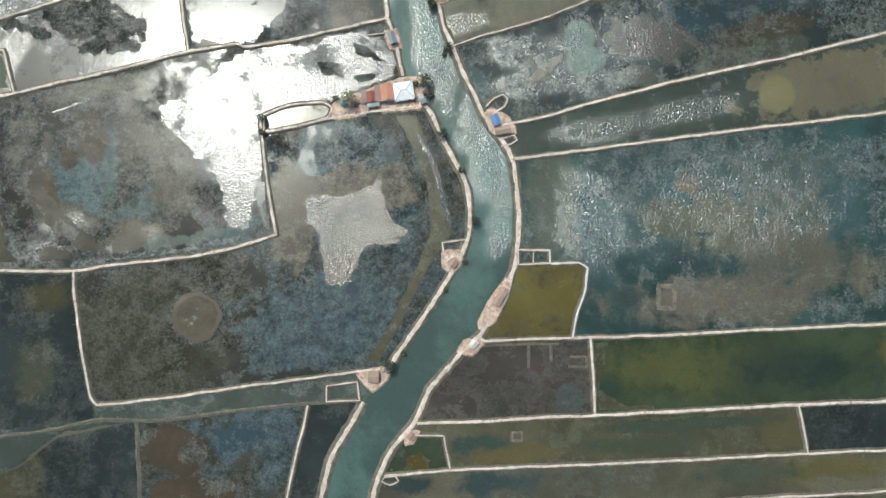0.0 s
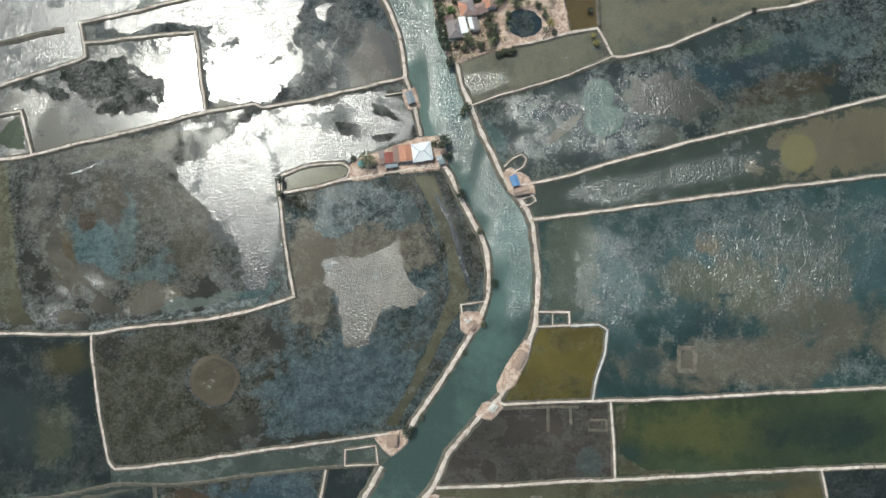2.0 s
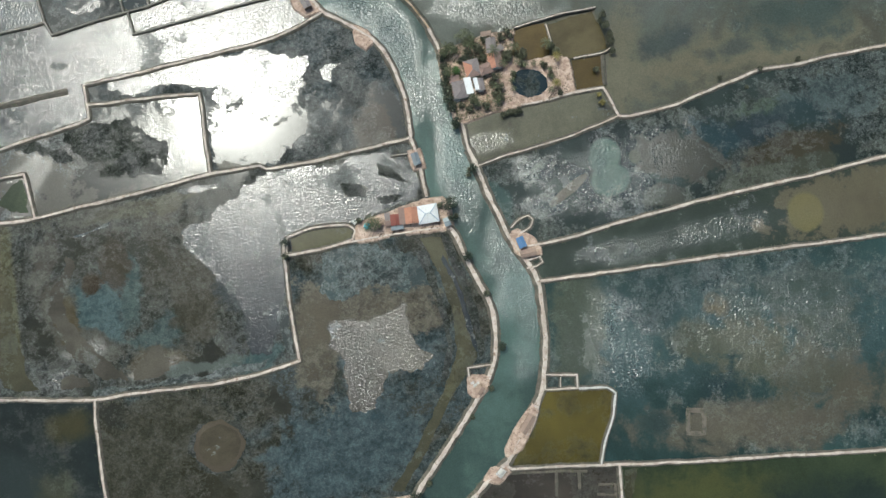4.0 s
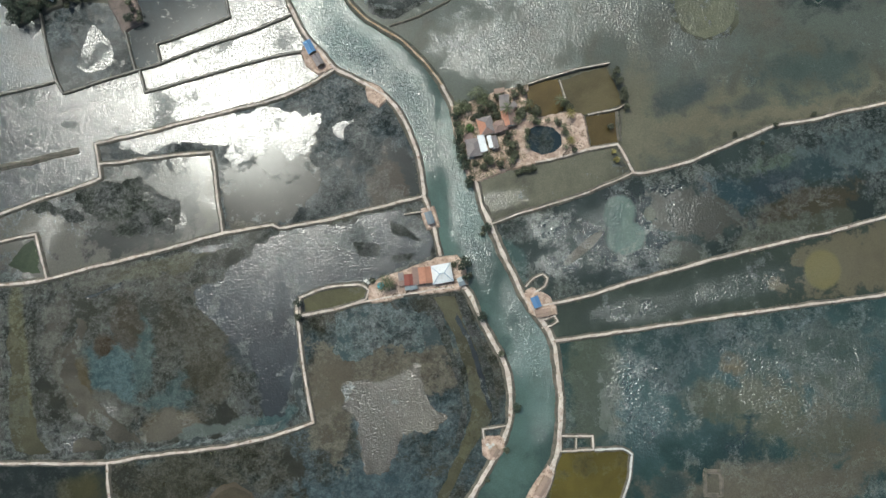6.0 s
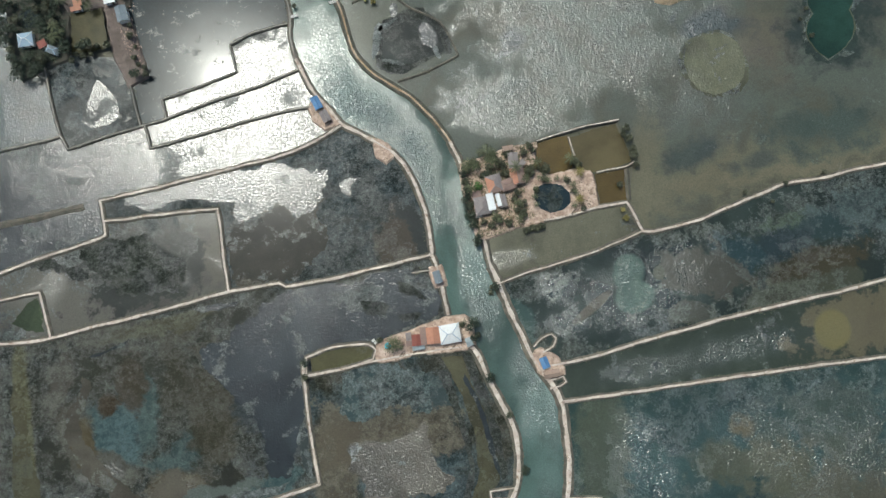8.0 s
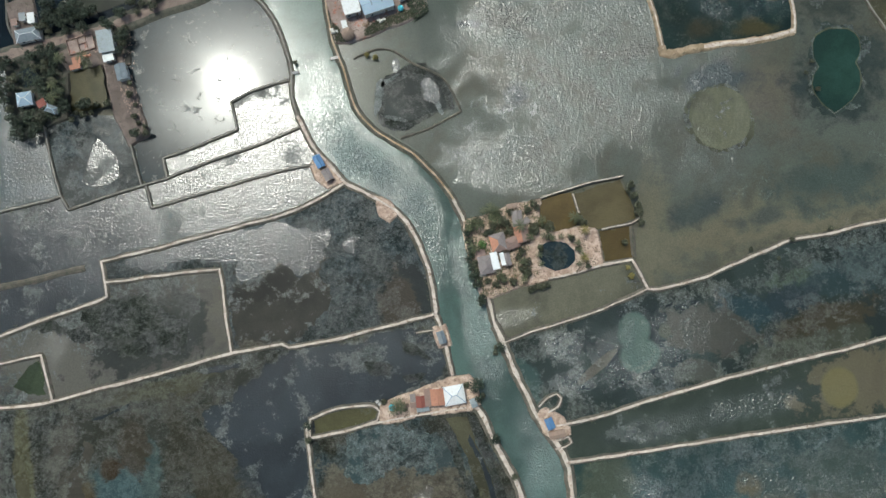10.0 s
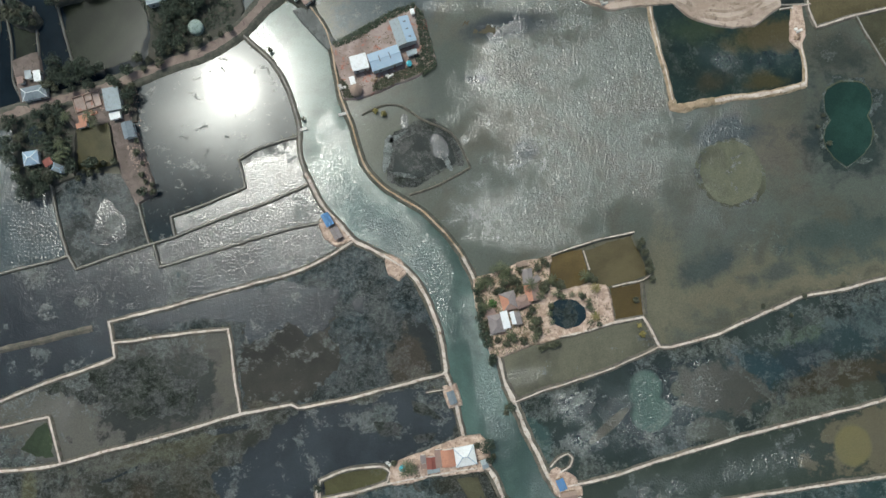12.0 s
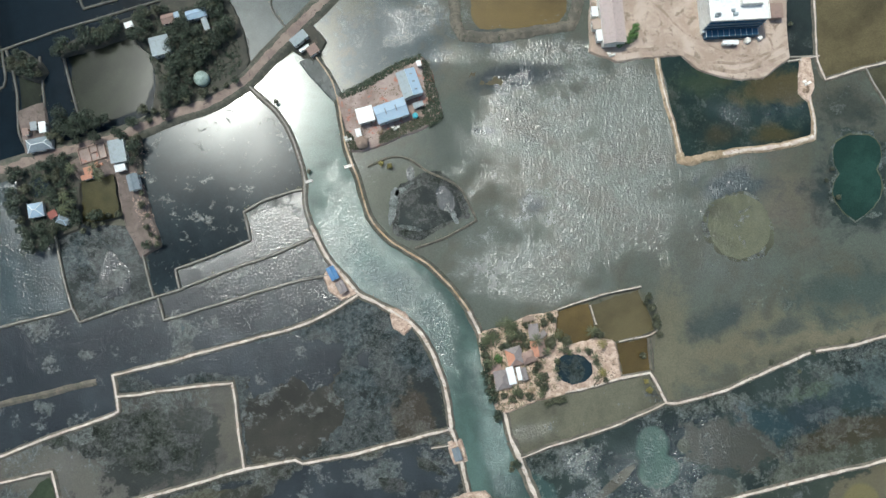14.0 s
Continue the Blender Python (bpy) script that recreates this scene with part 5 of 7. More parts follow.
dike([(-202.7, 270.0), (-201.9, 263.7), (-200.9, 257.9), (-201.5, 255.1), (-210.2, 251.6)], 0.7, 0.35, 0.1, label="dim dike beyond the settlement", crest=DIMMUD)
dike([(-187.2, 267.9), (-184.4, 246.4)], 0.7, 0.35, 0.1, label="dim dike beyond the settlement", crest=DIMMUD)
dike([(93.0, 3.7), (99.4, 3.7), (99.2, -5.5), (92.7, -5.5)], 0.8, 0.9, -0.3, "low silted square of mud in a pond", closed=True, crest=BANK)
dike([(32.6, -54.8), (36.6, -54.8), (36.6, -58.2), (32.5, -58.2)], 0.6, 0.7, -0.3, "low silted square of mud in a pond", closed=True, crest=BANK)
dike([(19.5, -20.6), (26.4, -20.2), (52.0, -19.8)], 0.5, 0.5, -0.36, "faint silted drag line in a drained pond", crest=BANK)
dike([(39.5, -20.4), (39.6, -29.4)], 0.9, 0.5, -0.36, "faint silted drag line in a drained pond", crest=BANK)
dike([(48.4, -20.4), (48.7, -26.8)], 0.9, 0.5, -0.36, "faint silted drag line in a drained pond", crest=BANK)
dike([(56.1, -25.0), (62.9, -25.0), (62.9, -29.0), (55.6, -29.0)], 0.6, 0.5, -0.36, "faint silted drag line in a drained pond", crest=BANK)
dike([(-26.2, 107.3), (-15.4, 108.7)], 0.6, 0.5, 0.2)
dike([(-15.9, 306.5), (-7.6, 296.6)], 0.6, 0.6, 0.0)

# ---- raised land and the road ----
land("yard", [(-40.7, 76.9), (-38.9, 79.6), (-33.7, 81.4), (-28.0, 83.2), (-12.1, 89.0), (-5.2, 89.9), (-2.5, 86.9), (-1.2, 79.0), (-4.2, 76.3), (-23.5, 74.6), (-39.8, 72.0)], YARD, "sandy farmyard on raised ground by the river", 0.45)
land("yard", [(-29.2, -31.7), (-23.4, -30.0), (-15.7, -28.9), (-17.3, -33.8), (-22.9, -38.7), (-26.3, -35.5)], YARD, "small sandy yard at a sluice", 0.42, 0.4)
land("yard", [(5.0, 17.5), (13.6, 17.9), (12.5, 12.5), (8.6, 8.5), (5.4, 11.2)], YARD, "small sandy yard on the river bank", 0.42, 0.4)
land("yard", [(30.6, 6.8), (32.8, 3.9), (31.6, 0.1), (25.9, -11.0), (20.2, -13.9), (19.8, -11.0), (23.7, -3.2)], YARD, "long sandy yard on the river bank", 0.44, 0.4)
land("yard", [(11.1, -23.1), (13.8, -18.7), (19.7, -17.6), (21.3, -19.9), (16.7, -24.3)], YARD, "small sandy yard on the river bank", 0.43, 0.4)
land("yard", [(-10.4, -56.6), (-7.5, -53.8), (-4.4, -54.5), (-7.0, -58.9), (-9.7, -59.5)], YARD, "small sandy yard on the river bank", 0.43, 0.4)
land("yard", [(22.0, 74.3), (25.4, 76.6), (32.2, 72.9), (34.6, 69.3), (35.0, 66.6), (28.6, 64.9), (24.6, 67.6)], YARD, "small sandy yard at a sluice", 0.42, 0.4)
land("yard", [(-69.0, 175.7), (-65.2, 180.7), (-56.0, 168.7), (-61.7, 166.5), (-66.3, 169.9)], YARD, "small yard at a river sluice", 0.4, 0.4)
land("yard", [(-42.3, 162.9), (-36.6, 160.6), (-33.2, 156.0), (-36.7, 152.2), (-40.1, 155.0)], YARD, "sandy bulge of the river bank", 0.36, 0.5)
land("yard", [(-18.9, 109.1), (-14.4, 110.2), (-12.2, 102.5), (-16.7, 101.4)], YARD, "small sluice platform", 0.4, 0.4)
land("village_ground", [(-6.4, 151.9), (4.3, 155.2), (14.7, 158.6), (25.0, 160.7), (23.1, 149.9), (30.4, 146.6), (39.1, 149.1), (47.5, 149.0), (50.0, 134.3), (41.3, 131.3), (27.6, 128.3), (18.5, 126.2), (1.5, 120.8), (-2.2, 129.9), (-5.0, 141.1)], YARD, "trodden sandy ground of a hamlet", 0.5, 0.9)
land("island_ground", [(-63.7, 249.9), (-53.9, 254.2), (-39.8, 262.6), (-29.2, 266.6), (-25.7, 261.3), (-20.7, 242.1), (-29.4, 236.8), (-44.5, 230.3), (-53.8, 227.5), (-58.9, 227.5), (-60.4, 237.5)], REDYARD, "reddish walled compound ground on an islet", 0.5, 0.6)
land("sandy_lot", [(43.5, 306.4), (41.8, 269.4), (52.3, 265.0), (71.4, 267.3), (79.7, 267.3), (86.6, 261.4), (94.8, 258.9), (104.2, 256.5), (113.7, 257.4), (121.2, 263.7), (124.9, 266.1), (125.4, 306.1)], DUST, "wide bare sandy building lot", 0.55, 0.8)
land("causeway_ground", [(-79.2, 265.1), (-75.7, 266.6), (-70.7, 264.7), (-67.0, 258.0), (-64.4, 253.8), (-62.5, 250.2), (-65.2, 249.3), (-68.1, 252.0), (-71.9, 256.2), (-75.6, 260.5)], DIMMUD, "strip of grey trodden mud beside the river", 0.42, 0.5)
land("jetty_ground", [(130.4, 266.0), (133.7, 265.9), (134.9, 253.3), (132.2, 247.3), (128.8, 250.9)], YARD, "sandy spit at a pond sluice", 0.5, 0.4)
land("grove_ground", [(-150.0, 282.3), (-134.3, 293.3), (-113.2, 296.9), (-105.9, 284.6), (-103.4, 277.3), (-100.8, 265.1), (-103.0, 256.7), (-133.0, 243.7), (-139.9, 242.6), (-137.9, 255.7), (-141.1, 268.9), (-147.9, 275.0)], SHADYSOIL, "garden soil under dense trees, shade put into its colour", 0.5, 1.0)
land("grove_ground", [(-194.3, 219.4), (-178.5, 225.2), (-155.8, 234.5), (-145.4, 235.1), (-143.8, 219.1), (-150.2, 216.8), (-154.1, 219.2), (-168.9, 214.6), (-168.2, 196.0), (-177.1, 192.7), (-186.0, 187.0), (-190.9, 196.2)], SHADYSOIL, "garden soil under dense trees, shade put into its colour", 0.5, 0.9)
land("grove_ground", [(-179.0, 271.6), (-168.7, 276.6), (-153.7, 282.7), (-141.0, 288.0), (-134.0, 289.9), (-133.9, 284.5), (-142.7, 280.2), (-152.4, 275.8), (-166.2, 270.6), (-178.0, 267.4)], SHADYSOIL, "bank under a hedge of trees, shade put into its colour", 0.35, 0.7)
land("grove_ground", [(-200.2, 266.9), (-194.0, 269.6), (-187.0, 264.8), (-183.8, 261.1), (-186.6, 257.2), (-193.2, 259.3), (-196.6, 261.5), (-199.6, 263.2)], SHADYSOIL, "bank under a clump of trees, shade put into its colour", 0.35, 0.6)
land("yard", [(-173.8, 222.8), (-156.8, 230.9), (-146.6, 234.4), (-145.4, 219.1), (-155.3, 218.7), (-168.9, 215.8)], SHADEDYARD, "reddish swept yard beside the road", 0.58, 0.5)
land("yard", [(-154.1, 219.2), (-144.9, 216.8), (-140.6, 205.1), (-135.6, 188.9), (-142.7, 184.4), (-148.8, 197.1)], SHADEDYARD, "strip of reddish ground between ponds", 0.54, 0.6)
land("yard", [(-195.0, 244.2), (-185.2, 247.7), (-181.1, 233.4), (-182.1, 228.3), (-190.0, 226.4)], SHADEDYARD, "dim yard north of the road", 0.5, 0.5)
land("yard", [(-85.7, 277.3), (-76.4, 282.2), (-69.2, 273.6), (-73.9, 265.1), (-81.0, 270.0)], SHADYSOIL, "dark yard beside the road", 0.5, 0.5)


def road():
    line = curve([(-219.1, 214.1), (-201.1, 219.8), (-178.5, 226.9), (-155.8, 232.9), (-132.9, 242.3), (-116.8, 247.9), (-103.0, 256.7), (-91.5, 268.7), (-79.9, 280.9), (-68.2, 293.1), (-51.6, 311.6)], 2.0)
    prof = [(5.2, -1.1), (3.3, 0.45), (2.6, 0.66), (0, 0.72), (-2.6, 0.66), (-3.3, 0.45), (-5.2, -1.1)]
    bed = tagged(mesh_object("road", sweep(line, prof, 0.2, 5.0, rag=0.08), WEEDBANK, smooth=True), "raised reddish dirt road on a weedy embankment", "road", "", "structure")
    part("carriageway", sweep(line, [(2.3, 0.62), (1.2, 0.74), (0, 0.77), (-1.2, 0.74), (-2.3, 0.62)], 0.2, 5.0, rag=0.1), ROADMAT, bed, smooth=True)


road()


def wheel_track(pts, w=0.9):
    """A shallow worn track over bare sand."""
    line = curve(pts, 1.2)
    bm = sweep(line, [(w, 0.555), (w * 0.5, 0.6), (0, 0.59), (-w * 0.5, 0.6), (-w, 0.555)], 0.8, w * 9)
    tagged(mesh_object("wheel_track", bm, TRACKSOIL, smooth=True), "worn wheel track over the sandy lot", "track", "wheel tracks", "structure")


wheel_track([(54.8, 268.1), (66.7, 269.8), (78.6, 268.7), (87.8, 263.1), (99.6, 259.9), (111.6, 262.3), (123.8, 267.1)])
wheel_track([(78.6, 269.7), (85.5, 264.8), (95.0, 263.8), (109.3, 264.7), (122.8, 271.5)], 0.6)
wheel_track([(67.5, 291.4), (74.4, 284.0), (85.9, 274.1), (100.0, 267.9), (111.8, 266.6)], 0.5)
wheel_track([(115.9, 276.4), (118.0, 271.5), (116.6, 266.6), (109.2, 261.3)], 0.5)
# pools inside the raised ground and walled pools
for ring, m, text in (
    ([(24.5, 160.7), (37.7, 163.8), (40.2, 155.4), (39.6, 149.7), (30.4, 147.1), (23.2, 150.3)], W_RUST, "ochre pool beside the hamlet"),
    ([(39.5, 163.3), (58.5, 169.6), (62.7, 158.6), (64.4, 152.9), (49.8, 148.7), (41.9, 149.7)], W_OCHRE, "brown pool beside the hamlet"),
    ([(49.1, 147.8), (62.4, 150.0), (62.7, 137.1), (51.7, 135.2)], W_RUST, "small ochre pool beside the hamlet"),
    ([(23.9, 139.0), (25.1, 141.7), (28.1, 143.0), (32.0, 143.4), (35.9, 142.7), (38.3, 140.2), (38.2, 136.2), (36.0, 133.3), (32.4, 131.5), (28.3, 131.8), (25.2, 134.3)], W_BLACK, "round dark pool in sandy ground"),
    ([(-66.9, 73.0), (-58.6, 76.5), (-43.9, 78.0), (-41.6, 75.3), (-42.7, 73.3), (-55.1, 69.8), (-66.4, 67.4)], W_POOL, "oblong olive pool"),
    ([(-8.7, 306.5), (-7.8, 284.3), (-4.3, 279.3), (12.3, 279.8), (27.8, 281.7), (31.5, 286.6), (33.2, 306.4)], W_RUST, "muddy brown pond inside an ochre bank"),
    ([(71.3, 265.8), (78.5, 267.8), (87.7, 260.7), (101.8, 256.7), (116.1, 257.9), (126.0, 265.1), (130.8, 264.6), (133.1, 245.9), (132.7, 231.8), (107.5, 226.7), (79.1, 222.6), (76.2, 233.0)], W_DUG, "dark dug pond with weed at its edges"),
    ([(-167.8, 215.1), (-155.2, 218.0), (-151.2, 200.5), (-166.0, 197.9)], W_GARDEN, "olive garden pond"),
    ([(-189.5, 214.7), (-182.8, 218.2), (-177.9, 211.2), (-185.8, 208.9)], W_SLATE, "pale garden pond"),
):
    ring = [(p.x, p.y) for p in curve(ring, 1.5, True)]
    patch(ring, m, text, 0.9, "pool", z=0.54 if "garden" in text or "sandy" in text else step_up("patch", -0.36, 0.002))


# ---- buildings ----
def slab(bm, pts, thick=0.12):
    """A flat plate with thickness below the given outline."""
    P = [Vector(p) for p in pts]
    n = (P[1] - P[0]).cross(P[2] - P[0]).normalized()
    if n.z < 0:
        P.reverse()
        n = -n
    a, b = [bm.verts.new(p) for p in P], [bm.verts.new(p - n * thick) for p in P]
    bm.faces.new(a)
    bm.faces.new(b[::-1])
    for i in range(len(P)):
        j = (i + 1) % len(P)
        bm.faces.new((a[j], a[i], b[i], b[j]))


def rod(bm, a, b, w=0.12):
    """A ridge cap from a to b."""
    a, b = Vector(a), Vector(b)
    d = (b - a).normalized()
    s = d.cross(Vector((0, 0, 1)))
    s = s.normalized() * w if s.length > 1e-4 else Vector((w, 0, 0))
    up = Vector((0, 0, 0.1))
    rows = [[bm.verts.new(p + o) for o in (-s - up * 0.2, up, s - up * 0.2)] for p in (a, b)]
    for i in range(2):
        bm.faces.new((rows[0][i], rows[0][i + 1], rows[1][i + 1], rows[1][i]))
    bm.faces.new((rows[0][2], rows[0][0], rows[1][0], rows[1][2]))


def house(c, w, d, turn, mats, kind="gable", wall=2.6, rise=0.0, label="", base=0.45, cap=None, walls=PLASTER, category="house", name="house"):
    """A house with walls, door, windows and a roof of separate slopes. w lies along the ridge. mats: one roof material, or one for each slope."""
    mats = mats if isinstance(mats, (list, tuple)) else [mats] * 4
    root = thing(name, pose(c[0], c[1], base, 0, 0, turn), label, category)
    hw, hd, o = w / 2, d / 2, 0.35
    rise = rise or d * 0.24
    bm = bmesh.new()
    box(bm, -hw + o, -hd + o, -0.6, hw - o, hd - o, wall)
    part("wall", bm, walls, root)
    for k, (x, s) in enumerate(((-w * 0.25, -1), (w * 0.22, -1), (-w * 0.2, 1), (w * 0.25, 1))):
        bm = bmesh.new()
        y = s * (hd - o)
        if k == 1:
            box(bm, x - 0.45, y - 0.05, 0.0, x + 0.45, y + 0.05, 2.0)
            part("door", bm, TIMBER, root)
        else:
            box(bm, x - 0.5, y - 0.04, 1.0, x + 0.5, y + 0.04, 2.0)
            pane = part("window", bm, DARKGLASS, root)
            bm = bmesh.new()
            box(bm, x - 0.6, y - 0.1, 0.9, x + 0.6, y + 0.1, 0.99)
            part("sill", bm, CONCRETE, pane)
    e, t = wall, wall + rise
    if kind == "gable":
        slopes = [([(-hw, -hd, e), (hw, -hd, e), (hw, 0, t), (-hw, 0, t)]), ([(hw, hd, e), (-hw, hd, e), (-hw, 0, t), (hw, 0, t)])]
        ridge = [((-hw, 0, t), (hw, 0, t))]
        for x in (-hw + o, hw - o):
            bm = bmesh.new()
            v = [bm.verts.new(p) for p in ((x, -hd + o, e - 0.02), (x, hd - o, e - 0.02), (x, 0, t - 0.15))]
            bm.faces.new(v)
            part("gable_wall", bm, walls, root)
    elif kind == "hip":
        r = max(0.3, hw - hd * 0.85)
        A, B, C, D, E, F = (-hw, -hd, e), (hw, -hd, e), (hw, hd, e), (-hw, hd, e), (-r, 0, t), (r, 0, t)
        slopes = [[A, B, F, E], [C, D, E, F], [B, C, F], [D, A, E]]
        ridge = [(E, F), (A, E), (D, E), (B, F), (C, F)]
    else:
        slopes = [[(-hw, -hd, e), (hw, -hd, e), (hw, hd, t), (-hw, hd, t)]]
        ridge = []
    for k, pts in enumerate(slopes):
        bm = bmesh.new()
        slab(bm, pts)
        part("roof_slope", bm, mats[k % len(mats)], root)
    for a, b in ridge:
        bm = bmesh.new()
        rod(bm, a, b, 0.16)
        part("ridge_cap", bm, cap or mats[0], root)
    return root


def hut(c, w, d, turn, m, label, base=0.45, kind="gable"):
    """A small watchman's hut on short posts with a plank deck."""
    root = thing("hut", pose(c[0], c[1], base, 0, 0, turn), label, "hut", "pond huts")
    hw, hd, e, t = w / 2, d / 2, 2.1, 2.1 + d * 0.2
    for x in (-hw + 0.3, hw - 0.3):
        for y in (-hd + 0.3, hd - 0.3):
            bm = bmesh.new()
            box(bm, x - 0.07, y - 0.07, -1.4, x + 0.07, y + 0.07, e)
            part("post", bm, TIMBER, root)
    bm = bmesh.new()
    box(bm, -hw + 0.2, -hd + 0.2, 0.05, hw - 0.2, hd - 0.2, 0.2)
    part("deck", bm, TIMBER, root)
    bm = bmesh.new()
    box(bm, -hw + 0.4, -hd + 0.4, 0.2, hw * 0.5, hd - 0.4, e - 0.02)
    part("wall", bm, TIMBER, root)
    for s in (-1, 1):
        bm = bmesh.new()
        pts = [(-hw, s * hd, e), (hw, s * hd, e), (hw, 0, t), (-hw, 0, t)]
        slab(bm, pts, 0.07)
        part("roof_slope", bm, m, root)
    bm = bmesh.new()
    rod(bm, (-hw, 0, t), (hw, 0, t))
    part("ridge_cap", bm, m, root)
    return root


# riverside farm
house((-11.1, 82.9), 8.4, 7.6, 10, WHITEROOF, "hip", label="white metal hip roof house with pale blue ridges", cap=SKYROOF)
house((-17.6, 82.3), 6.6, 5.6, 96, (ORANGEROOF, ORANGEROOF), label="house with a bright orange tiled gable roof")
house((-21.2, 82.1), 7.0, 3.2, 96, BROWNROOF, "shed", wall=2.3, rise=0.5, label="lean-to with weathered orange-brown tiles")
house((-24.1, 80.5), 4.6, 4.2, 96, REDROOF, label="small house with a dark red tiled roof", wall=2.3)
house((-27.5, 81.9), 3.2, 2.2, 98, GREYROOF, "shed", wall=2.0, rise=0.3, label="grey sheet-roofed store shed", category="shed", name="shed")
house((-27.0, 79.2), 3.0, 2.0, 8, BROWNROOF, "shed", wall=2.0, rise=0.3, label="brown sheet-roofed store shed", category="shed", name="shed")
house((-23.4, 77.4), 5.0, 1.8, 8, PALEROOF, "shed", wall=2.0, rise=0.2, label="narrow pale lean-to below the tiled roofs", category="shed", name="shed")
hut((-3.4, 79.7), 2.6, 3.6, 20, PALEROOF, "grey river landing hut on posts")
hut((-15.9, 105.5), 5.2, 3.0, 108, SLATE, "slate-grey sluice hut on posts beside the dike")
# sluice huts along the river
hut((26.6, 71.3), 4.6, 3.2, 112, BLUEROOF, "bright blue metal-roofed sluice hut")
hut((29.4, 67.0), 6.4, 3.0, 10, THATCH, "brown thatched hut beside a sluice")
hut((9.2, 12.7), 3.4, 2.8, 55, THATCH, "brown thatched hut on the river bank")
hut((28.0, -0.7), 8.0, 3.2, 58, THATCH, "long low brown-roofed hut on the bank")
hut((-22.5, -32.4), 4.2, 4.6, 0, THATCH, "square brown-roofed hut at a sluice")
hut((17.3, -19.4), 3.6, 2.8, 50, CONCRETE, "small pale-roofed hut on the bank")
hut((-7.7, -55.8), 2.6, 2.4, 50, THATCH, "tiny brown hut on the bank")
hut((-65.1, 176.9), 5.6, 3.4, 118, BLUEROOF, "blue-roofed hut at a river sluice")
hut((-61.6, 171.4), 5.0, 3.4, 118, GREYROOF, "grey-roofed hut at a river sluice")
# hamlet
house((15.1, 152.9), 6.4, 4.2, 96, GREYROOF, label="hamlet house with a grey tiled gable roof")
house((16.7, 146.5), 6.6, 5.6, 100, (BROWNROOF, ORANGEROOF), label="hamlet house with brown and orange tiles")
house((7.3, 143.3), 7.4, 6.4, 105, (GREYROOF, ORANGEROOF, GREYROOF, BROWNROOF), "hip", label="hamlet house with a hipped grey roof and one orange slope")
house((12.9, 143.0), 5.8, 4.6, 20, BROWNROOF, "hip", label="hamlet house with a brown hipped roof")
house((2.4, 134.3), 7.4, 6.4, 100, GREYROOF, "hip", label="hamlet house with a weathered grey hipped roof")
house((5.8, 135.8), 7.0, 3.0, 103, WHITEROOF, "shed", wall=2.9, rise=0.3, label="bright white sheet roof between two houses")
house((8.9, 136.6), 5.2, 1.8, 103, WHITEROOF, "shed", wall=2.9, rise=0.2, label="narrow white sheet-roofed porch")
house((10.7, 136.4), 5.2, 3.0, 103, GREYROOF, label="small grey tiled house in the hamlet")
house((-0.1, 138.6), 4.4, 3.0, 15, BROWNROOF, "shed", wall=2.1, rise=0.3, label="brown lean-to beside the hamlet houses", category="shed", name="shed")
house((13.1, 158.1), 4.4, 2.0, 10, THATCH, "shed", wall=2.0, rise=0.3, label="low brown thatched shelter in sandy ground", category="shed", name="shed")
house((18.6, 151.8), 3.4, 2.4, 40, GREYROOF, "shed", wall=2.0, rise=0.3, label="small grey sheet-roofed shelter in the hamlet", category="shed", name="shed")
# islet compound
house((-51.9, 241.2), 7.0, 6.2, 15, WHITEROOF, "shed", wall=4.0, rise=0.5, label="white flat-roofed store on the islet", walls=CONCRETE)
house((-41.4, 242.8), 13.2, 7.6, 19, SKYROOF, wall=4.2, rise=1.0, label="long pale blue metal-roofed barn", walls=CONCRETE)
house((-34.0, 254.3), 11.4, 8.2, 109, (SKYROOF, PALEROOF), wall=4.2, rise=1.0, label="pale blue-grey metal-roofed barn", walls=CONCRETE)
house((-54.9, 234.3), 3.4, 2.2, 105, WHITEROOF, "shed", wall=2.2, rise=0.2, label="small white flat-roofed shed on the islet", category="shed", name="shed")
house((-30.1, 263.3), 2.4, 1.8, 105, WHITEROOF, "shed", wall=2.2, rise=0.2, label="small white shed at the corner of the islet", category="shed", name="shed")
house((-30.4, 245.9), 4.4, 2.2, 20, PALEROOF, "shed", wall=2.2, rise=0.2, label="low grey metal lean-to beside a barn", category="shed", name="shed")
# building lot
house((49.9, 281.3), 22.0, 9.6, 94, MAUVEROOF, wall=5.0, rise=1.4, label="long warehouse with a faded mauve-brown roof", walls=PLASTER, base=0.55)
house((43.1, 284.7), 4.2, 2.8, 94, WHITEROOF, "shed", wall=3.2, rise=0.2, label="white annex beside the warehouse", base=0.55)
house((43.9, 279.3), 4.6, 4.2, 94, DUST, "shed", wall=3.2, rise=0.2, label="sand-coloured flat annex beside the warehouse", base=0.55)
house((45.4, 274.5), 4.8, 4.0, 96, WHITEROOF, "shed", wall=3.2, rise=0.2, label="white annex with a rusty box on its roof", base=0.55)
house((119.2, 284.9), 6.4, 5.2, 92, BROWNROOF, "shed", wall=3.0, rise=0.2, label="low brick store with a flat pinkish roof", base=0.55, walls=BRICKWORK)
house((88.5, 279.1), 7.0, 1.8, 92, WHITEROOF, "shed", wall=2.6, rise=0.1, label="narrow white site cabin", base=0.55, category="cabin", name="site_cabin")
house((99.5, 271.6), 6.6, 1.9, 0, WHITEROOF, "shed", wall=2.5, rise=0.1, label="long white container cabin", base=0.55, category="cabin", name="site_cabin")
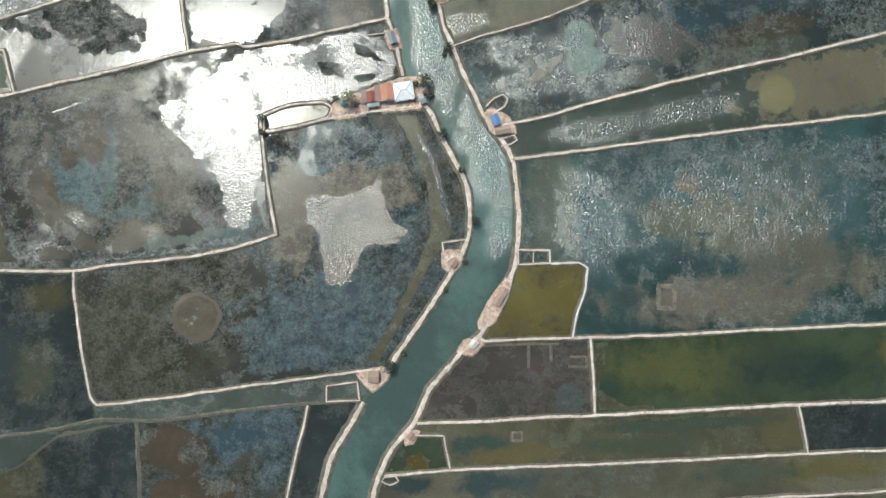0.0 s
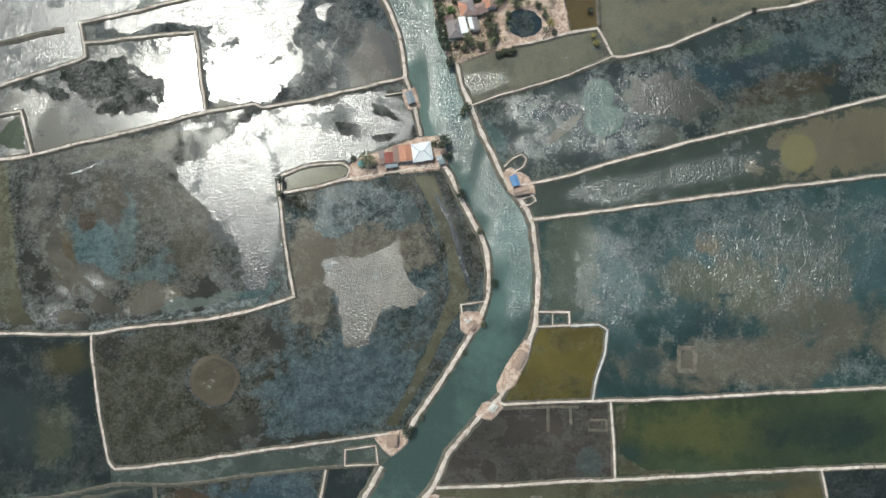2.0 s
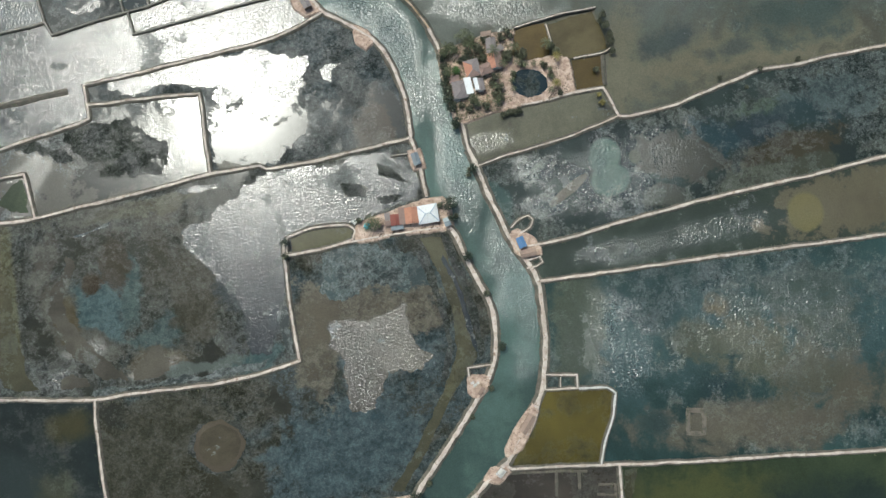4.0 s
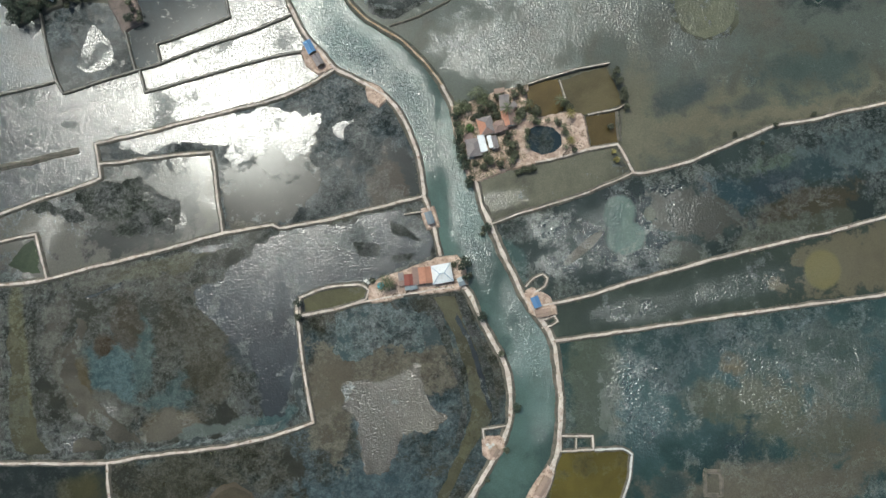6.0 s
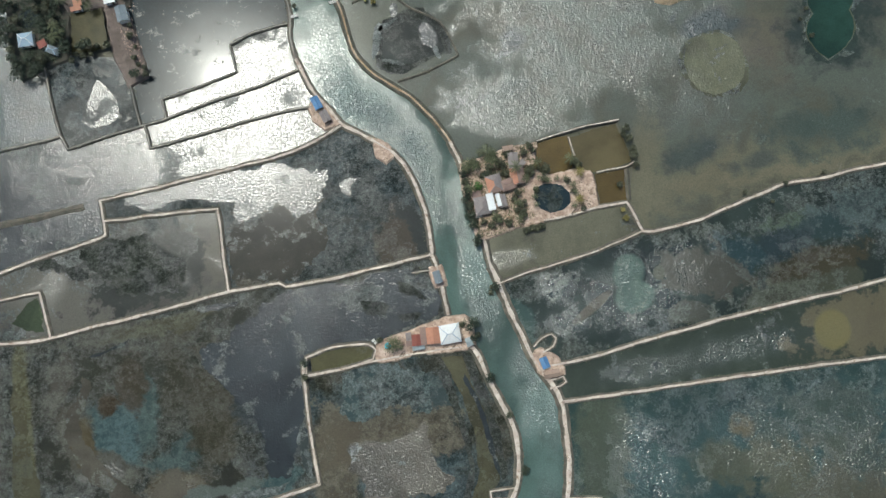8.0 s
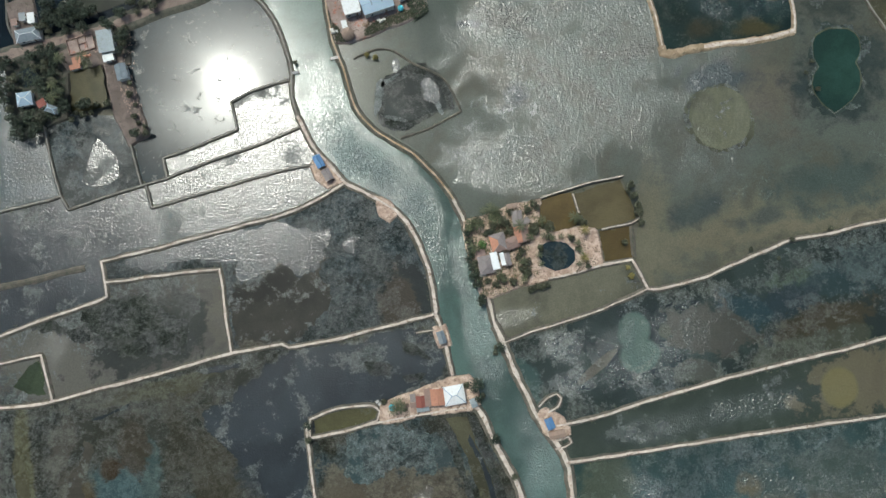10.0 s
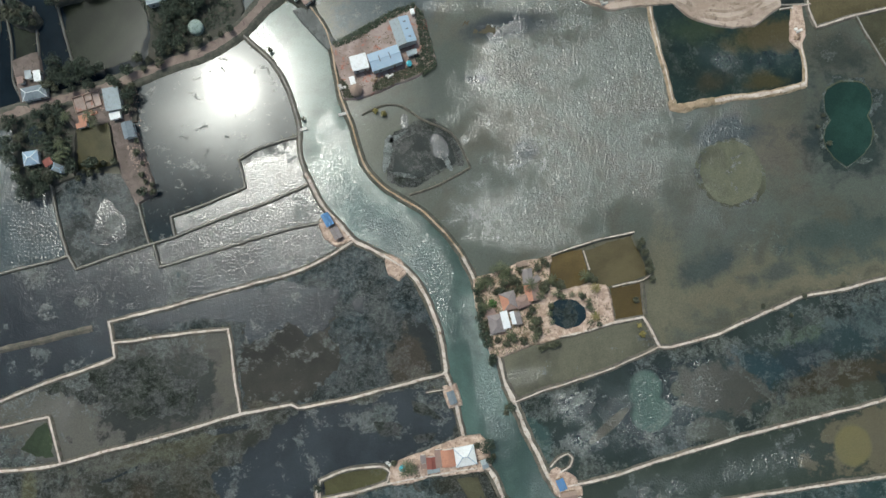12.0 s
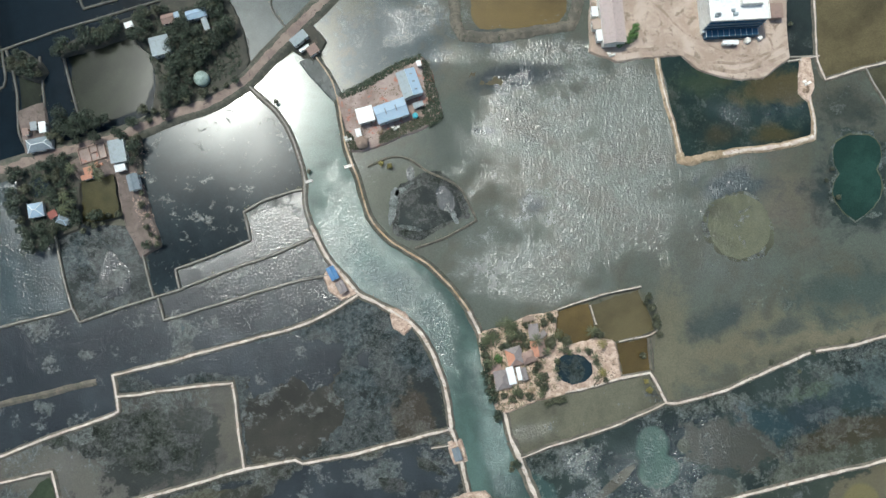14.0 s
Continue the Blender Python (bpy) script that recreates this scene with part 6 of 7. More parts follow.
# settlement by the road
house((-135.8, 270.6), 8.0, 7.8, 14, PALEROOF, "shed", wall=4.0, rise=0.5, label="pale flat-roofed house among trees", walls=CONCRETE)
house((-149.7, 280.2), 3.4, 2.4, 20, WHITEROOF, "shed", wall=2.2, rise=0.2, label="small white-roofed shed in a hedge", category="shed", name="shed")
house((-122.0, 284.6), 8.6, 4.0, 15, SKYROOF, label="blue-grey metal-roofed house among trees")
house((-133.5, 282.5), 5.4, 4.2, 15, BROWNROOF, label="house with a dull brown roof among trees")
house((-130.6, 284.2), 3.0, 2.4, 15, SKYROOF, "shed", wall=2.4, rise=0.2, label="blue-grey metal lean-to among trees", category="shed", name="shed")
house((-118.1, 280.5), 5.6, 2.4, 110, PALEROOF, "shed", wall=2.2, rise=0.3, label="narrow grey metal shed among trees", category="shed", name="shed")
house((-184.0, 230.1), 10.0, 5.6, 12, SLATE, "hip", label="house with a slate-green hipped roof and pale ridges", cap=WHITEROOF)
house((-183.2, 237.3), 4.6, 2.8, 100, WHITEROOF, "shed", wall=2.2, rise=0.2, label="small white-roofed annex behind a house", category="shed", name="shed")
house((-186.8, 237.8), 3.6, 2.6, 100, SLATE, "shed", wall=2.2, rise=0.2, label="dark slate-roofed shed in a dim yard", category="shed", name="shed")
house((-189.9, 235.5), 3.0, 2.4, 100, BROWNROOF, "shed", wall=2.2, rise=0.2, label="small brown-roofed shed in a dim yard", category="shed", name="shed")
house((-151.9, 226.9), 9.6, 6.2, 102, PALEROOF, "shed", wall=3.6, rise=0.5, label="pale grey sheet-roofed house by the road")
house((-151.1, 220.4), 4.4, 3.0, 15, WHITEROOF, "shed", wall=2.4, rise=0.2, label="white sheet-roofed annex beside a house", category="shed", name="shed")
house((-145.5, 214.3), 6.8, 4.6, 105, SLATE, label="dark slate-roofed barn between two ponds")
house((-184.2, 203.2), 6.2, 5.8, 10, SKYROOF, "hip", label="square pale blue hip-roofed house", cap=WHITEROOF)
house((-173.3, 199.0), 4.6, 3.2, 160, SLATE, "hip", label="small slate-blue hipped roof pavilion", cap=SKYROOF)
house((-177.5, 201.5), 3.6, 3.0, 30, REDROOF, "shed", wall=2.2, rise=0.3, label="small red-roofed shed in a garden", category="shed", name="shed")
house((-79.4, 273.9), 7.4, 3.8, 40, PALEROOF, "shed", wall=3.0, rise=0.3, label="pale sheet-roofed roadside house")
house((-77.3, 270.0), 4.6, 1.2, 35, WHITEROOF, "shed", wall=2.2, rise=0.1, label="narrow white awning over a roadside yard", category="shed", name="shed")
house((-73.8, 269.3), 4.6, 4.0, 35, BROWNROOF, "shed", wall=2.2, rise=0.3, label="rusty brown-roofed shed beside the road", category="shed", name="shed")
house((-163.9, 219.3), 3.6, 3.0, 15, ORANGEROOF, "shed", wall=2.2, rise=0.3, label="small bright orange-roofed kitchen", category="shed", name="shed")
house((-164.5, 216.6), 4.4, 2.0, 15, ORANGEROOF, "shed", wall=2.2, rise=0.3, label="orange tiled lean-to beside a pond", category="shed", name="shed")


def skylights(root, spots, z, turn=0):
    """Dark raised vents let into a roof."""
    for x, y, w, d in spots:
        bm = bmesh.new()
        box(bm, x - w, y - d, z - 0.5, x + w, y + d, z)
        part("roof_vent", bm, SLATE, root)


for barn in [ob for ob in scene.objects if ob.get("label", "").endswith("metal-roofed barn")]:
    skylights(barn, ((-2.2, 0.2, 0.25, 1.3), (2.2, 0.2, 0.25, 1.3)) if "long" in barn["label"] else ((-3.4, -1.8, 0.25, 0.6), (0, -1.8, 0.25, 0.6), (3.2, -1.8, 0.25, 0.6)), 5.35 if "long" in barn["label"] else 5.1)


def unroofed_house(c, w, d, turn):
    """Brick walls of a house under construction, with its rooms open to the sky."""
    root = thing("unfinished_house", pose(c[0], c[1], 0.5, 0, 0, turn), "unfinished roofless house with pinkish brick walls", "house")
    hw, hd, t = w / 2, d / 2, 0.22
    runs = [(-hw, -hd, hw, -hd + t), (-hw, hd - t, hw, hd), (-hw, -hd + t, -hw + t, hd - t), (hw - t, -hd + t, hw, hd - t), (-hw * 0.2, -hd + t, -hw * 0.2 + t, hd - t), (hw * 0.4, -hd + t, hw * 0.4 + t, hd - t), (-hw * 0.2 + t, 0, hw * 0.4, t)]
    for x0, y0, x1, y1 in runs:
        bm = bmesh.new()
        box(bm, x0, y0, -0.5, x1, y1, 0.9)
        part("brick_wall", bm, BRICKWORK, root)
    bm = bmesh.new()
    box(bm, -hw + t, -hd + t, -0.5, hw - t, hd - t, 0.22)
    part("floor_slab", bm, REDYARD, root)


unroofed_house((-163.4, 226.8), 11.0, 6.6, 17)


def office_block(c, w, d, turn, h):
    """A tall flat-roofed block with a glazed front and plant on its roof."""
    root = thing("office_block", pose(c[0], c[1], 0.5, 0, 0, turn), "tall white flat-roofed block with a blue glazed front", "building")
    hw, hd = w / 2, d / 2
    bm = bmesh.new()
    box(bm, -hw, -hd, -0.6, hw, hd, h)
    part("wall", bm, PLASTER, root)
    bm = bmesh.new()
    box(bm, -hw - 0.2, -hd - 0.2, h + 0.004, hw + 0.2, hd + 0.2, h + 0.3)
    part("roof_deck", bm, WHITEROOF, root)
    for x0, y0, x1, y1 in ((-hw - 0.2, -hd - 0.2, hw + 0.2, -hd + 0.1), (-hw - 0.2, hd - 0.1, hw + 0.2, hd + 0.2), (-hw - 0.2, -hd + 0.1, -hw + 0.1, hd - 0.1), (hw - 0.1, -hd + 0.1, hw + 0.2, hd - 0.1)):
        bm = bmesh.new()
        box(bm, x0, y0, h + 0.3, x1, y1, h + 0.9)
        part("parapet", bm, PLASTER, root)
    floors, bays = 4, 9
    for k in range(floors):
        z = 0.4 + k * (h - 0.6) / floors
        for i in range(bays):
            x = -hw + 0.5 + i * (w - 1.0) / bays
            bm = bmesh.new()
            box(bm, x + 0.08, -hd - 0.12, z, x + (w - 1.0) / bays - 0.08, -hd + 0.02, z + (h - 0.6) / floors - 0.55)
            part("window", bm, BLUEGLASS, root)
        bm = bmesh.new()
        box(bm, -hw - 0.1, -hd - 0.55, z - 0.3, hw + 0.1, -hd - 0.02, z - 0.12)
        part("ledge", bm, PALEROOF, root)
    rng = random.Random(4)
    bm = bmesh.new()
    box(bm, hw * 0.05, -hd * 0.35, h + 0.3, hw * 0.75, hd * 0.6, h + 2.6)
    part("stair_house", bm, PLASTER, root)
    for i in range(9):
        x, y = rng.uniform(-hw + 1, -0.5), rng.uniform(-hd + 1, hd - 1)
        s = rng.uniform(0.5, 1.1)
        bm = bmesh.new()
        box(bm, x - s, y - s * 0.7, h + 0.3, x + s, y + s * 0.7, h + 1.2)
        part("air_unit", bm, PALEROOF, root)
    bm = bmesh.new()
    box(bm, -hw * 0.9, -hd - 3.4, -0.5, hw * 0.9, -hd - 0.6, 3.2)
    porch = part("porch", bm, BLUEGLASS, root)
    for i in range(10):
        x = -hw * 0.9 + i * hw * 1.8 / 9
        bm = bmesh.new()
        box(bm, x - 0.06, -hd - 3.5, 3.2, x + 0.06, -hd - 0.6, 3.32)
        part("rafter", bm, WHITEROOF, porch)


office_block((99.4, 286.0), 24.0, 17.0, 3, 10.5)


def round_tank(c, r, h, m, label, base=0.5, roof=0.25, name="tank"):
    root = thing(name, pose(c[0], c[1], base), label, "tank")
    bm, n = bmesh.new(), 24
    ring = lambda q, z: [(q * math.cos(i * math.tau / n), q * math.sin(i * math.tau / n), z) for i in range(n)]
    loft(bm, [ring(r, -0.4), ring(r, h)], close=True, cap=False)
    part("body", bm, m, root, smooth=True)
    bm = bmesh.new()
    loft(bm, [ring(r + 0.12, h - 0.05), ring(r + 0.1, h + 0.08), ring(r * 0.35, h + roof), ring(0.08, h + roof * 1.3)], close=True)
    part("lid", bm, m, root, smooth=True)


round_tank((107.1, 272.8), 1.15, 1.8, PLASTER, "round white water tank")
round_tank((112.4, 274.0), 0.9, 1.6, PLASTER, "round white water tank")
round_tank((-53.4, 230.3), 2.5, 2.2, THATCH, "round brown thatched shelter", roof=1.6, name="round_shelter")
round_tank((-31.7, 241.6), 1.1, 1.3, TURQUOISE, "turquoise plastic water tank")
round_tank((-35.7, 78.2), 1.2, 1.5, TURQUOISE, "blue plastic water tank in the farmyard")
round_tank((-119.4, 257.4), 3.0, 2.2, GREENROOF, "round pale green roofed pavilion", roof=1.2, name="pavilion")


def boxes_of(name, c, turn, sizes, m, label, category, base=0.45):
    """One stacked clutter piece: a crate heap or a pump set."""
    root = thing(name, pose(c[0], c[1], base, 0, 0, turn), label, category)
    for x, y, z, a, b, h in sizes:
        bm = bmesh.new()
        box(bm, x - a, y - b, z - 0.1, x + a, y + b, z + h)
        bmesh.ops.bevel(bm, geom=bm.edges[:], offset=0.05, segments=1, affect="EDGES")
        part("crate", bm, m, root)


HEAP = ((0, 0, 0, 0.8, 0.5, 0.7), (1.5, 0.2, 0, 0.5, 0.5, 0.5), (0.1, 0, 0.7, 0.5, 0.4, 0.5), (-0.4, 1.3, 0, 0.7, 0.5, 0.4))
for c, turn, m, text in (
    ((131.6, 254.4), 20, PLASTER, "heap of white crates at the sluice"),
    ((131.7, 251.5), 70, TIMBER, "dark pump set at the sluice"),
    ((50.0, 266.9), 15, CONCRETE, "pale concrete blocks by the water"),
    ((-39.9, 236.2), 30, CONCRETE, "heap of pale blocks in the compound"),
    ((-45.7, 234.6), 60, TIMBER, "stack of brown crates in the compound"),
    ((-59.7, 231.6), 10, CONCRETE, "pale rubble beside the path"),
    ((-30.7, 78.0), 20, BROWNROOF, "stack of brown crates in the farmyard"),
    ((-40.5, 79.6), 40, CONCRETE, "pale rubble at the yard's end"),
    ((14.1, 128.8), 40, TIMBER, "stack of timber in the hamlet"),
    ((0.5, 130.0), 10, CONCRETE, "pale rubble in the hamlet"),
    ((7.5, 14.3), 30, CONCRETE, "pale blocks beside the hut"),
    ((-161.1, 221.6), 20, ORANGEROOF, "pile of orange tiles in the yard"),
):
    boxes_of("crate_stack", c, turn, HEAP, m, text, "crate stack", 0.55)


def jetty(c, turn, length, label):
    root = thing("jetty", pose(c[0], c[1], 0.3, 0, 0, turn), label, "jetty")
    for i in range(int(length / 0.4)):
        bm = bmesh.new()
        box(bm, i * 0.4, -0.6, 0.0, i * 0.4 + 0.34, 0.6, 0.08)
        part("plank", bm, CONCRETE, root)
    for x in (0.3, length - 0.3):
        for y in (-0.5, 0.5):
            bm = bmesh.new()
            box(bm, x - 0.08, y - 0.08, -1.4, x + 0.08, y + 0.08, 0.4)
            part("pile", bm, TIMBER, root)


jetty((-57.1, 221.5), 195, 4.0, "short pale plank jetty into the river")
jetty((-76.9, 214.3), 15, 3.2, "short plank jetty into the river")


# ---- plants ----
def leaf_quad(bm, p, n, size, rng):
    a = n.orthogonal().normalized()
    b = n.cross(a)
    t = rng.uniform(0, math.tau)
    u, v = a * math.cos(t) + b * math.sin(t), b * math.cos(t) - a * math.sin(t)
    u, v = u * size, v * size * 0.62
    bm.faces.new([bm.verts.new(q) for q in (p - u, p - v * 0.9, p + u, p + v)])


def limb(bm, a, b, r0, r1, n=6):
    a, b = Vector(a), Vector(b)
    d = (b - a).normalized()
    s = d.orthogonal().normalized()
    t = d.cross(s)
    loft(bm, [[p + (s * math.cos(i * math.tau / n) + t * math.sin(i * math.tau / n)) * r for i in range(n)] for p, r in ((a, r0), (a.lerp(b, 0.5) + s * r0 * 0.5, (r0 + r1) / 2), (b, r1))], close=True)


def broadleaf(seed, r, h, m, label, leaves=420, name="tree", category="tree"):
    """A tree with a tapered trunk, limbs and a crown of leaf clumps with gaps."""
    rng = random.Random(seed)
    root = thing(name, pose(0, 0, 0), label, category, "trees")
    bm = bmesh.new()
    limb(bm, (0, 0, -0.5), (0.1, 0, h * 0.55), 0.05 * h, 0.03 * h)
    lobes = []
    for i in range(7):
        a, q = i * math.tau / 6 + rng.uniform(-0.4, 0.4), (0.55 * r * rng.uniform(0.7, 1.15) if i < 6 else 0.1)
        p = Vector((q * math.cos(a), q * math.sin(a), h * rng.uniform(0.62, 0.85)))
        limb(bm, (0.1, 0, h * 0.5), p, 0.025 * h, 0.008 * h, 5)
        lobes.append((p, r * rng.uniform(0.36, 0.56)))
    part("trunk", bm, BARK, root)
    bm = bmesh.new()
    for i in range(leaves):
        c, q = lobes[i % len(lobes)]
        d = Vector((rng.gauss(0, 1), rng.gauss(0, 1), rng.gauss(0.25, 0.8))).normalized()
        p = c + d * q * rng.uniform(0.55, 1.08)
        n = (d + Vector((rng.gauss(0, 0.5), rng.gauss(0, 0.5), 0.4))).normalized()
        leaf_quad(bm, p, n, rng.uniform(0.22, 0.42), rng)
    part("crown", bm, m, root)
    return root


def palm(seed, r, h, m, label):
    """A coconut palm: a leaning trunk and arched fronds of many leaflets."""
    rng = random.Random(seed)
    root = thing("palm_tree", pose(0, 0, 0), label, "palm tree", "palms")
    bm = bmesh.new()
    limb(bm, (0, 0, -0.5), (0.3, 0.1, h), 0.17, 0.1, 7)
    part("trunk", bm, BARK, root)
    for k in range(13):
        bm = bmesh.new()
        a = k * math.tau / 13 + rng.uniform(-0.15, 0.15)
        d, s, rise = Vector((math.cos(a), math.sin(a), 0)), Vector((-math.sin(a), math.cos(a), 0)), rng.uniform(0.1, 0.7)
        spine = []
        for j in range(9):
            u = j / 8
            p = Vector((0.3, 0.1, h)) + d * r * u + Vector((0, 0, rise * math.sin(u * 2.2) - 1.5 * u * u))
            w = (0.08 + 0.55 * math.sin(math.pi * min(1, u * 0.9 + 0.08))) * r * 0.25
            spine.append((bm.verts.new(p), p, w))
        for (a0, p0, w0), (a1, p1, w1) in zip(spine, spine[1:]):
            for sgn in (-1, 1):
                tip = bm.verts.new(p0 + s * sgn * w0 + d * 0.22 * r * 0.4 - Vector((0, 0, 0.22)))
                bm.faces.new((a0, a1, tip))
        part("frond", bm, m, root)
    return root


TREES = [
    broadleaf(1, 2.6, 5.0, LEAFDARK, "dark green broadleaf tree with a ragged crown"),
    broadleaf(2, 3.4, 6.2, LEAFDARK, "dense dark green broadleaf tree", 560),
    broadleaf(3, 2.2, 4.2, LEAF, "small green broadleaf tree"),
    broadleaf(4, 1.5, 2.4, LEAF, "low green bush at the water's edge", 240, "bush", "bush"),
    broadleaf(5, 2.2, 3.6, LEAFGREEN, "bright green leafy tree", 420),
    broadleaf(6, 1.3, 2.0, LEAFYELLOW, "yellowish mangrove bush in shallow water", 200, "bush", "bush"),
]
PALMS = [palm(1, 2.8, 6.5, LEAFPALM, "coconut palm with drooping green fronds"), palm(2, 2.3, 5.0, LEAFYELLOW, "young palm with yellow fronds")]
USED = set()


def plant(kind, x, y, base=0.4, scale=1.0, seed=0):
    proto = (TREES + PALMS)[kind]
    m = pose(x, y, base, 0, 0, (seed * 47) % 360) @ Matrix.Scale(scale, 4)
    if kind not in USED:
        USED.add(kind)
        proto.matrix_world = m
        return proto
    twin = copy_thing(proto, m)
    twin.scale = (scale,) * 3
    return twin


SPOTS = [
    (6, 0.85, [(1.3, 155.9), (4.1, 156.8), (6.9, 155.4), (5.0, 153.1), (-3.3, 151.3), (-4.3, 149.5)]), (2, 0.75, [(2.5, 146.7), (4.9, 147.6), (7.2, 147.1), (9.5, 147.5), (11.8, 147.9), (22.6, 150.1), (21.0, 147.8), (17.9, 134.6), (18.7, 131.1), (16.9, 132.7), (23.5, 157.5), (21.7, 159.4)]), (6, 0.7, [(9.5, 128.3), (7.7, 130.1), (17.5, 128.9), (16.6, 135.7)]),
    (6, 0.55, [(25.5, 145.9), (27.4, 147.7), (29.4, 144.5), (32.9, 145.4), (36.4, 145.8), (39.3, 143.0), (40.6, 139.8), (24.0, 141.4), (23.5, 137.9), (24.3, 134.5), (39.9, 134.3), (41.9, 137.7)]), (2, 0.8, [(-3.5, 141.2), (-2.7, 138.3), (-2.3, 134.8), (-1.4, 131.4), (-0.5, 128.4), (-4.4, 144.0), (40.0, 152.7), (41.4, 151.3)]), (3, 1.0, [(22.7, 125.4), (25.0, 124.9), (26.8, 125.8), (20.4, 124.1)]),
    (1, 1.0, [(-2.4, 86.7), (-16.2, -28.6)]), (0, 0.85, [(0.6, 120.4), (7.7, 101.6), (-1.2, 81.4), (4.8, 65.8), (18.0, 29.9), (-68.8, 71.6)]), (3, 1.0, [(12.3, 50.8), (13.8, 13.0), (6.2, 1.8), (-68.4, 65.9), (-6.1, 86.6), (-10.8, -23.4)]),
    (6, 0.9, [(-33.9, 80.3), (-32.1, 78.4), (-34.8, 77.3)]), (3, 0.9, [(5.9, 101.2), (-38.9, 80.3), (0.4, 82.4)]),
    (2, 1.0, [(-4.4, 149.7), (-1.4, 151.9), (4.8, 154.1), (6.8, 155.0), (9.5, 151.8), (18.7, 135.3), (19.1, 131.1), (16.6, 139.8), (8.4, 128.9), (21.3, 149.0), (22.4, 147.6), (28.2, 149.4)]), (4, 1.0, [(0.7, 142.4)]), (6, 1.0, [(-2.0, 141.1), (6.6, 152.3), (15.6, 149.9), (37.4, 153.1)]),
    (0, 0.8, [(-5.6, 147.4), (-4.7, 143.8), (-3.9, 140.0), (-4.4, 136.7), (-3.5, 133.3), (-2.7, 129.9), (-1.4, 126.6), (0.3, 119.3), (3.7, 147.3)]), (3, 0.9, [(24.2, 125.5), (21.9, 124.8), (58.8, 143.2), (43.7, 133.5), (40.8, 153.1), (43.0, 151.5), (25.9, 149.8), (61.1, 164.3)]),
    (2, 0.9, [(62.9, 162.0), (64.6, 158.1), (65.9, 151.3), (64.9, 155.2), (61.9, 166.6)]), (7, 1.0, [(41.8, 147.7), (41.9, 136.4)]), (2, 0.8, [(5.4, 150.0), (11.1, 150.4), (15.4, 137.6), (12.9, 127.6), (6.1, 126.5), (2.7, 127.7), (24.5, 140.9), (28.1, 145.3), (37.2, 144.8), (39.8, 140.7), (19.2, 156.7), (12.3, 155.6)]), (6, 0.8, [(-0.3, 150.1), (24.8, 152.1), (20.1, 145.4)]), (5, 1.0, [(60.0, 132.7), (61.2, 129.3), (-42.2, 220.7), (-45.7, 221.9)]), (4, 1.0, [(60.3, 278.6), (59.0, 275.2), (56.8, 272.7), (53.5, 271.3)]),
    (3, 0.8, [(-75.3, 218.6), (5.6, 99.0), (-88.9, 247.8), (140.0, 218.4), (137.3, 213.7), (141.6, 206.6), (125.7, 280.1)]),
    (6, 1.0, [(-172.0, 207.6), (-169.7, 205.3), (-171.1, 202.5), (-169.1, 219.3), (-158.4, 216.9), (-159.9, 219.9)]), (3, 0.8, [(110.8, 140.0), (121.8, 136.1), (127.5, 143.9), (143.9, 148.3)]),
]
for k, (kind, scale, spots) in enumerate(SPOTS):
    for j, (x, y) in enumerate(spots):
        plant(kind, x, y, 0.0, scale * (0.85 + 0.3 * ((j * 37 + k * 11) % 10) / 10), j + 5 * k)


def inside(x, y, pts):
    hit = False
    for (ax, ay), (bx, by) in zip(pts, pts[1:] + pts[:1]):
        if (ay > y) != (by > y) and x < ax + (y - ay) * (bx - ax) / (by - ay):
            hit = not hit
    return hit


def grove(pts, gap, seed, kinds=(0, 1, 2), avoid=()):
    """Trees scattered over an area, no two too near each other."""
    rng, done = random.Random(seed), []
    xs, ys = [p[0] for p in pts], [p[1] for p in pts]
    for _ in range(900):
        x, y = rng.uniform(min(xs), max(xs)), rng.uniform(min(ys), max(ys))
        if not inside(x, y, pts) or any(math.hypot(x - a, y - b) < gap for a, b in done) or any(math.hypot(x - a, y - b) < r for a, b, r in avoid):
            continue
        done.append((x, y))
        plant(rng.choice(kinds), x, y, 0.3, rng.uniform(0.75, 1.15), len(done) + seed)


ROOFS = [(ob.location.x, ob.location.y, 4.5) for ob in scene.objects if ob.type == "EMPTY" and ob.name.split(".")[0] in ("house", "shed", "unfinished_house", "pavilion")]
grove([(-132.8, 282.4), (-111.9, 292.1), (-107.7, 281.1), (-106.2, 276.2), (-112.7, 272.6), (-120.6, 261.7), (-123.9, 251.0), (-135.3, 245.0), (-133.4, 259.4), (-131.4, 271.4)], 2.6, 11, (0, 1, 1, 2), ROOFS)
grove([(-149.9, 281.2), (-143.0, 286.1), (-139.8, 278.8), (-142.7, 273.9), (-147.9, 275.2)], 3.4, 12, (0, 1), ROOFS)
grove([(-155.8, 234.5), (-141.8, 245.1), (-126.1, 248.6), (-105.4, 256.9), (-104.1, 254.4), (-126.0, 245.0), (-153.5, 233.8)], 4.0, 13, (0, 2, 3), ROOFS)
grove([(-182.3, 233.4), (-179.2, 242.9), (-158.3, 239.2), (-158.1, 233.3), (-176.3, 228.2)], 4.2, 14, (0, 1, 2), ROOFS)
grove([(-196.6, 219.4), (-190.9, 220.6), (-188.1, 208.9), (-189.8, 196.2), (-180.7, 196.1), (-175.0, 196.1), (-177.0, 189.2), (-186.0, 187.0), (-192.3, 200.8)], 3.2, 15, (0, 1, 2), ROOFS)
grove([(-184.1, 222.9), (-173.9, 226.3), (-171.4, 219.3), (-173.2, 208.8), (-167.2, 201.8), (-172.7, 196.1), (-178.9, 208.8)], 3.2, 16, (0, 1, 2), ROOFS)
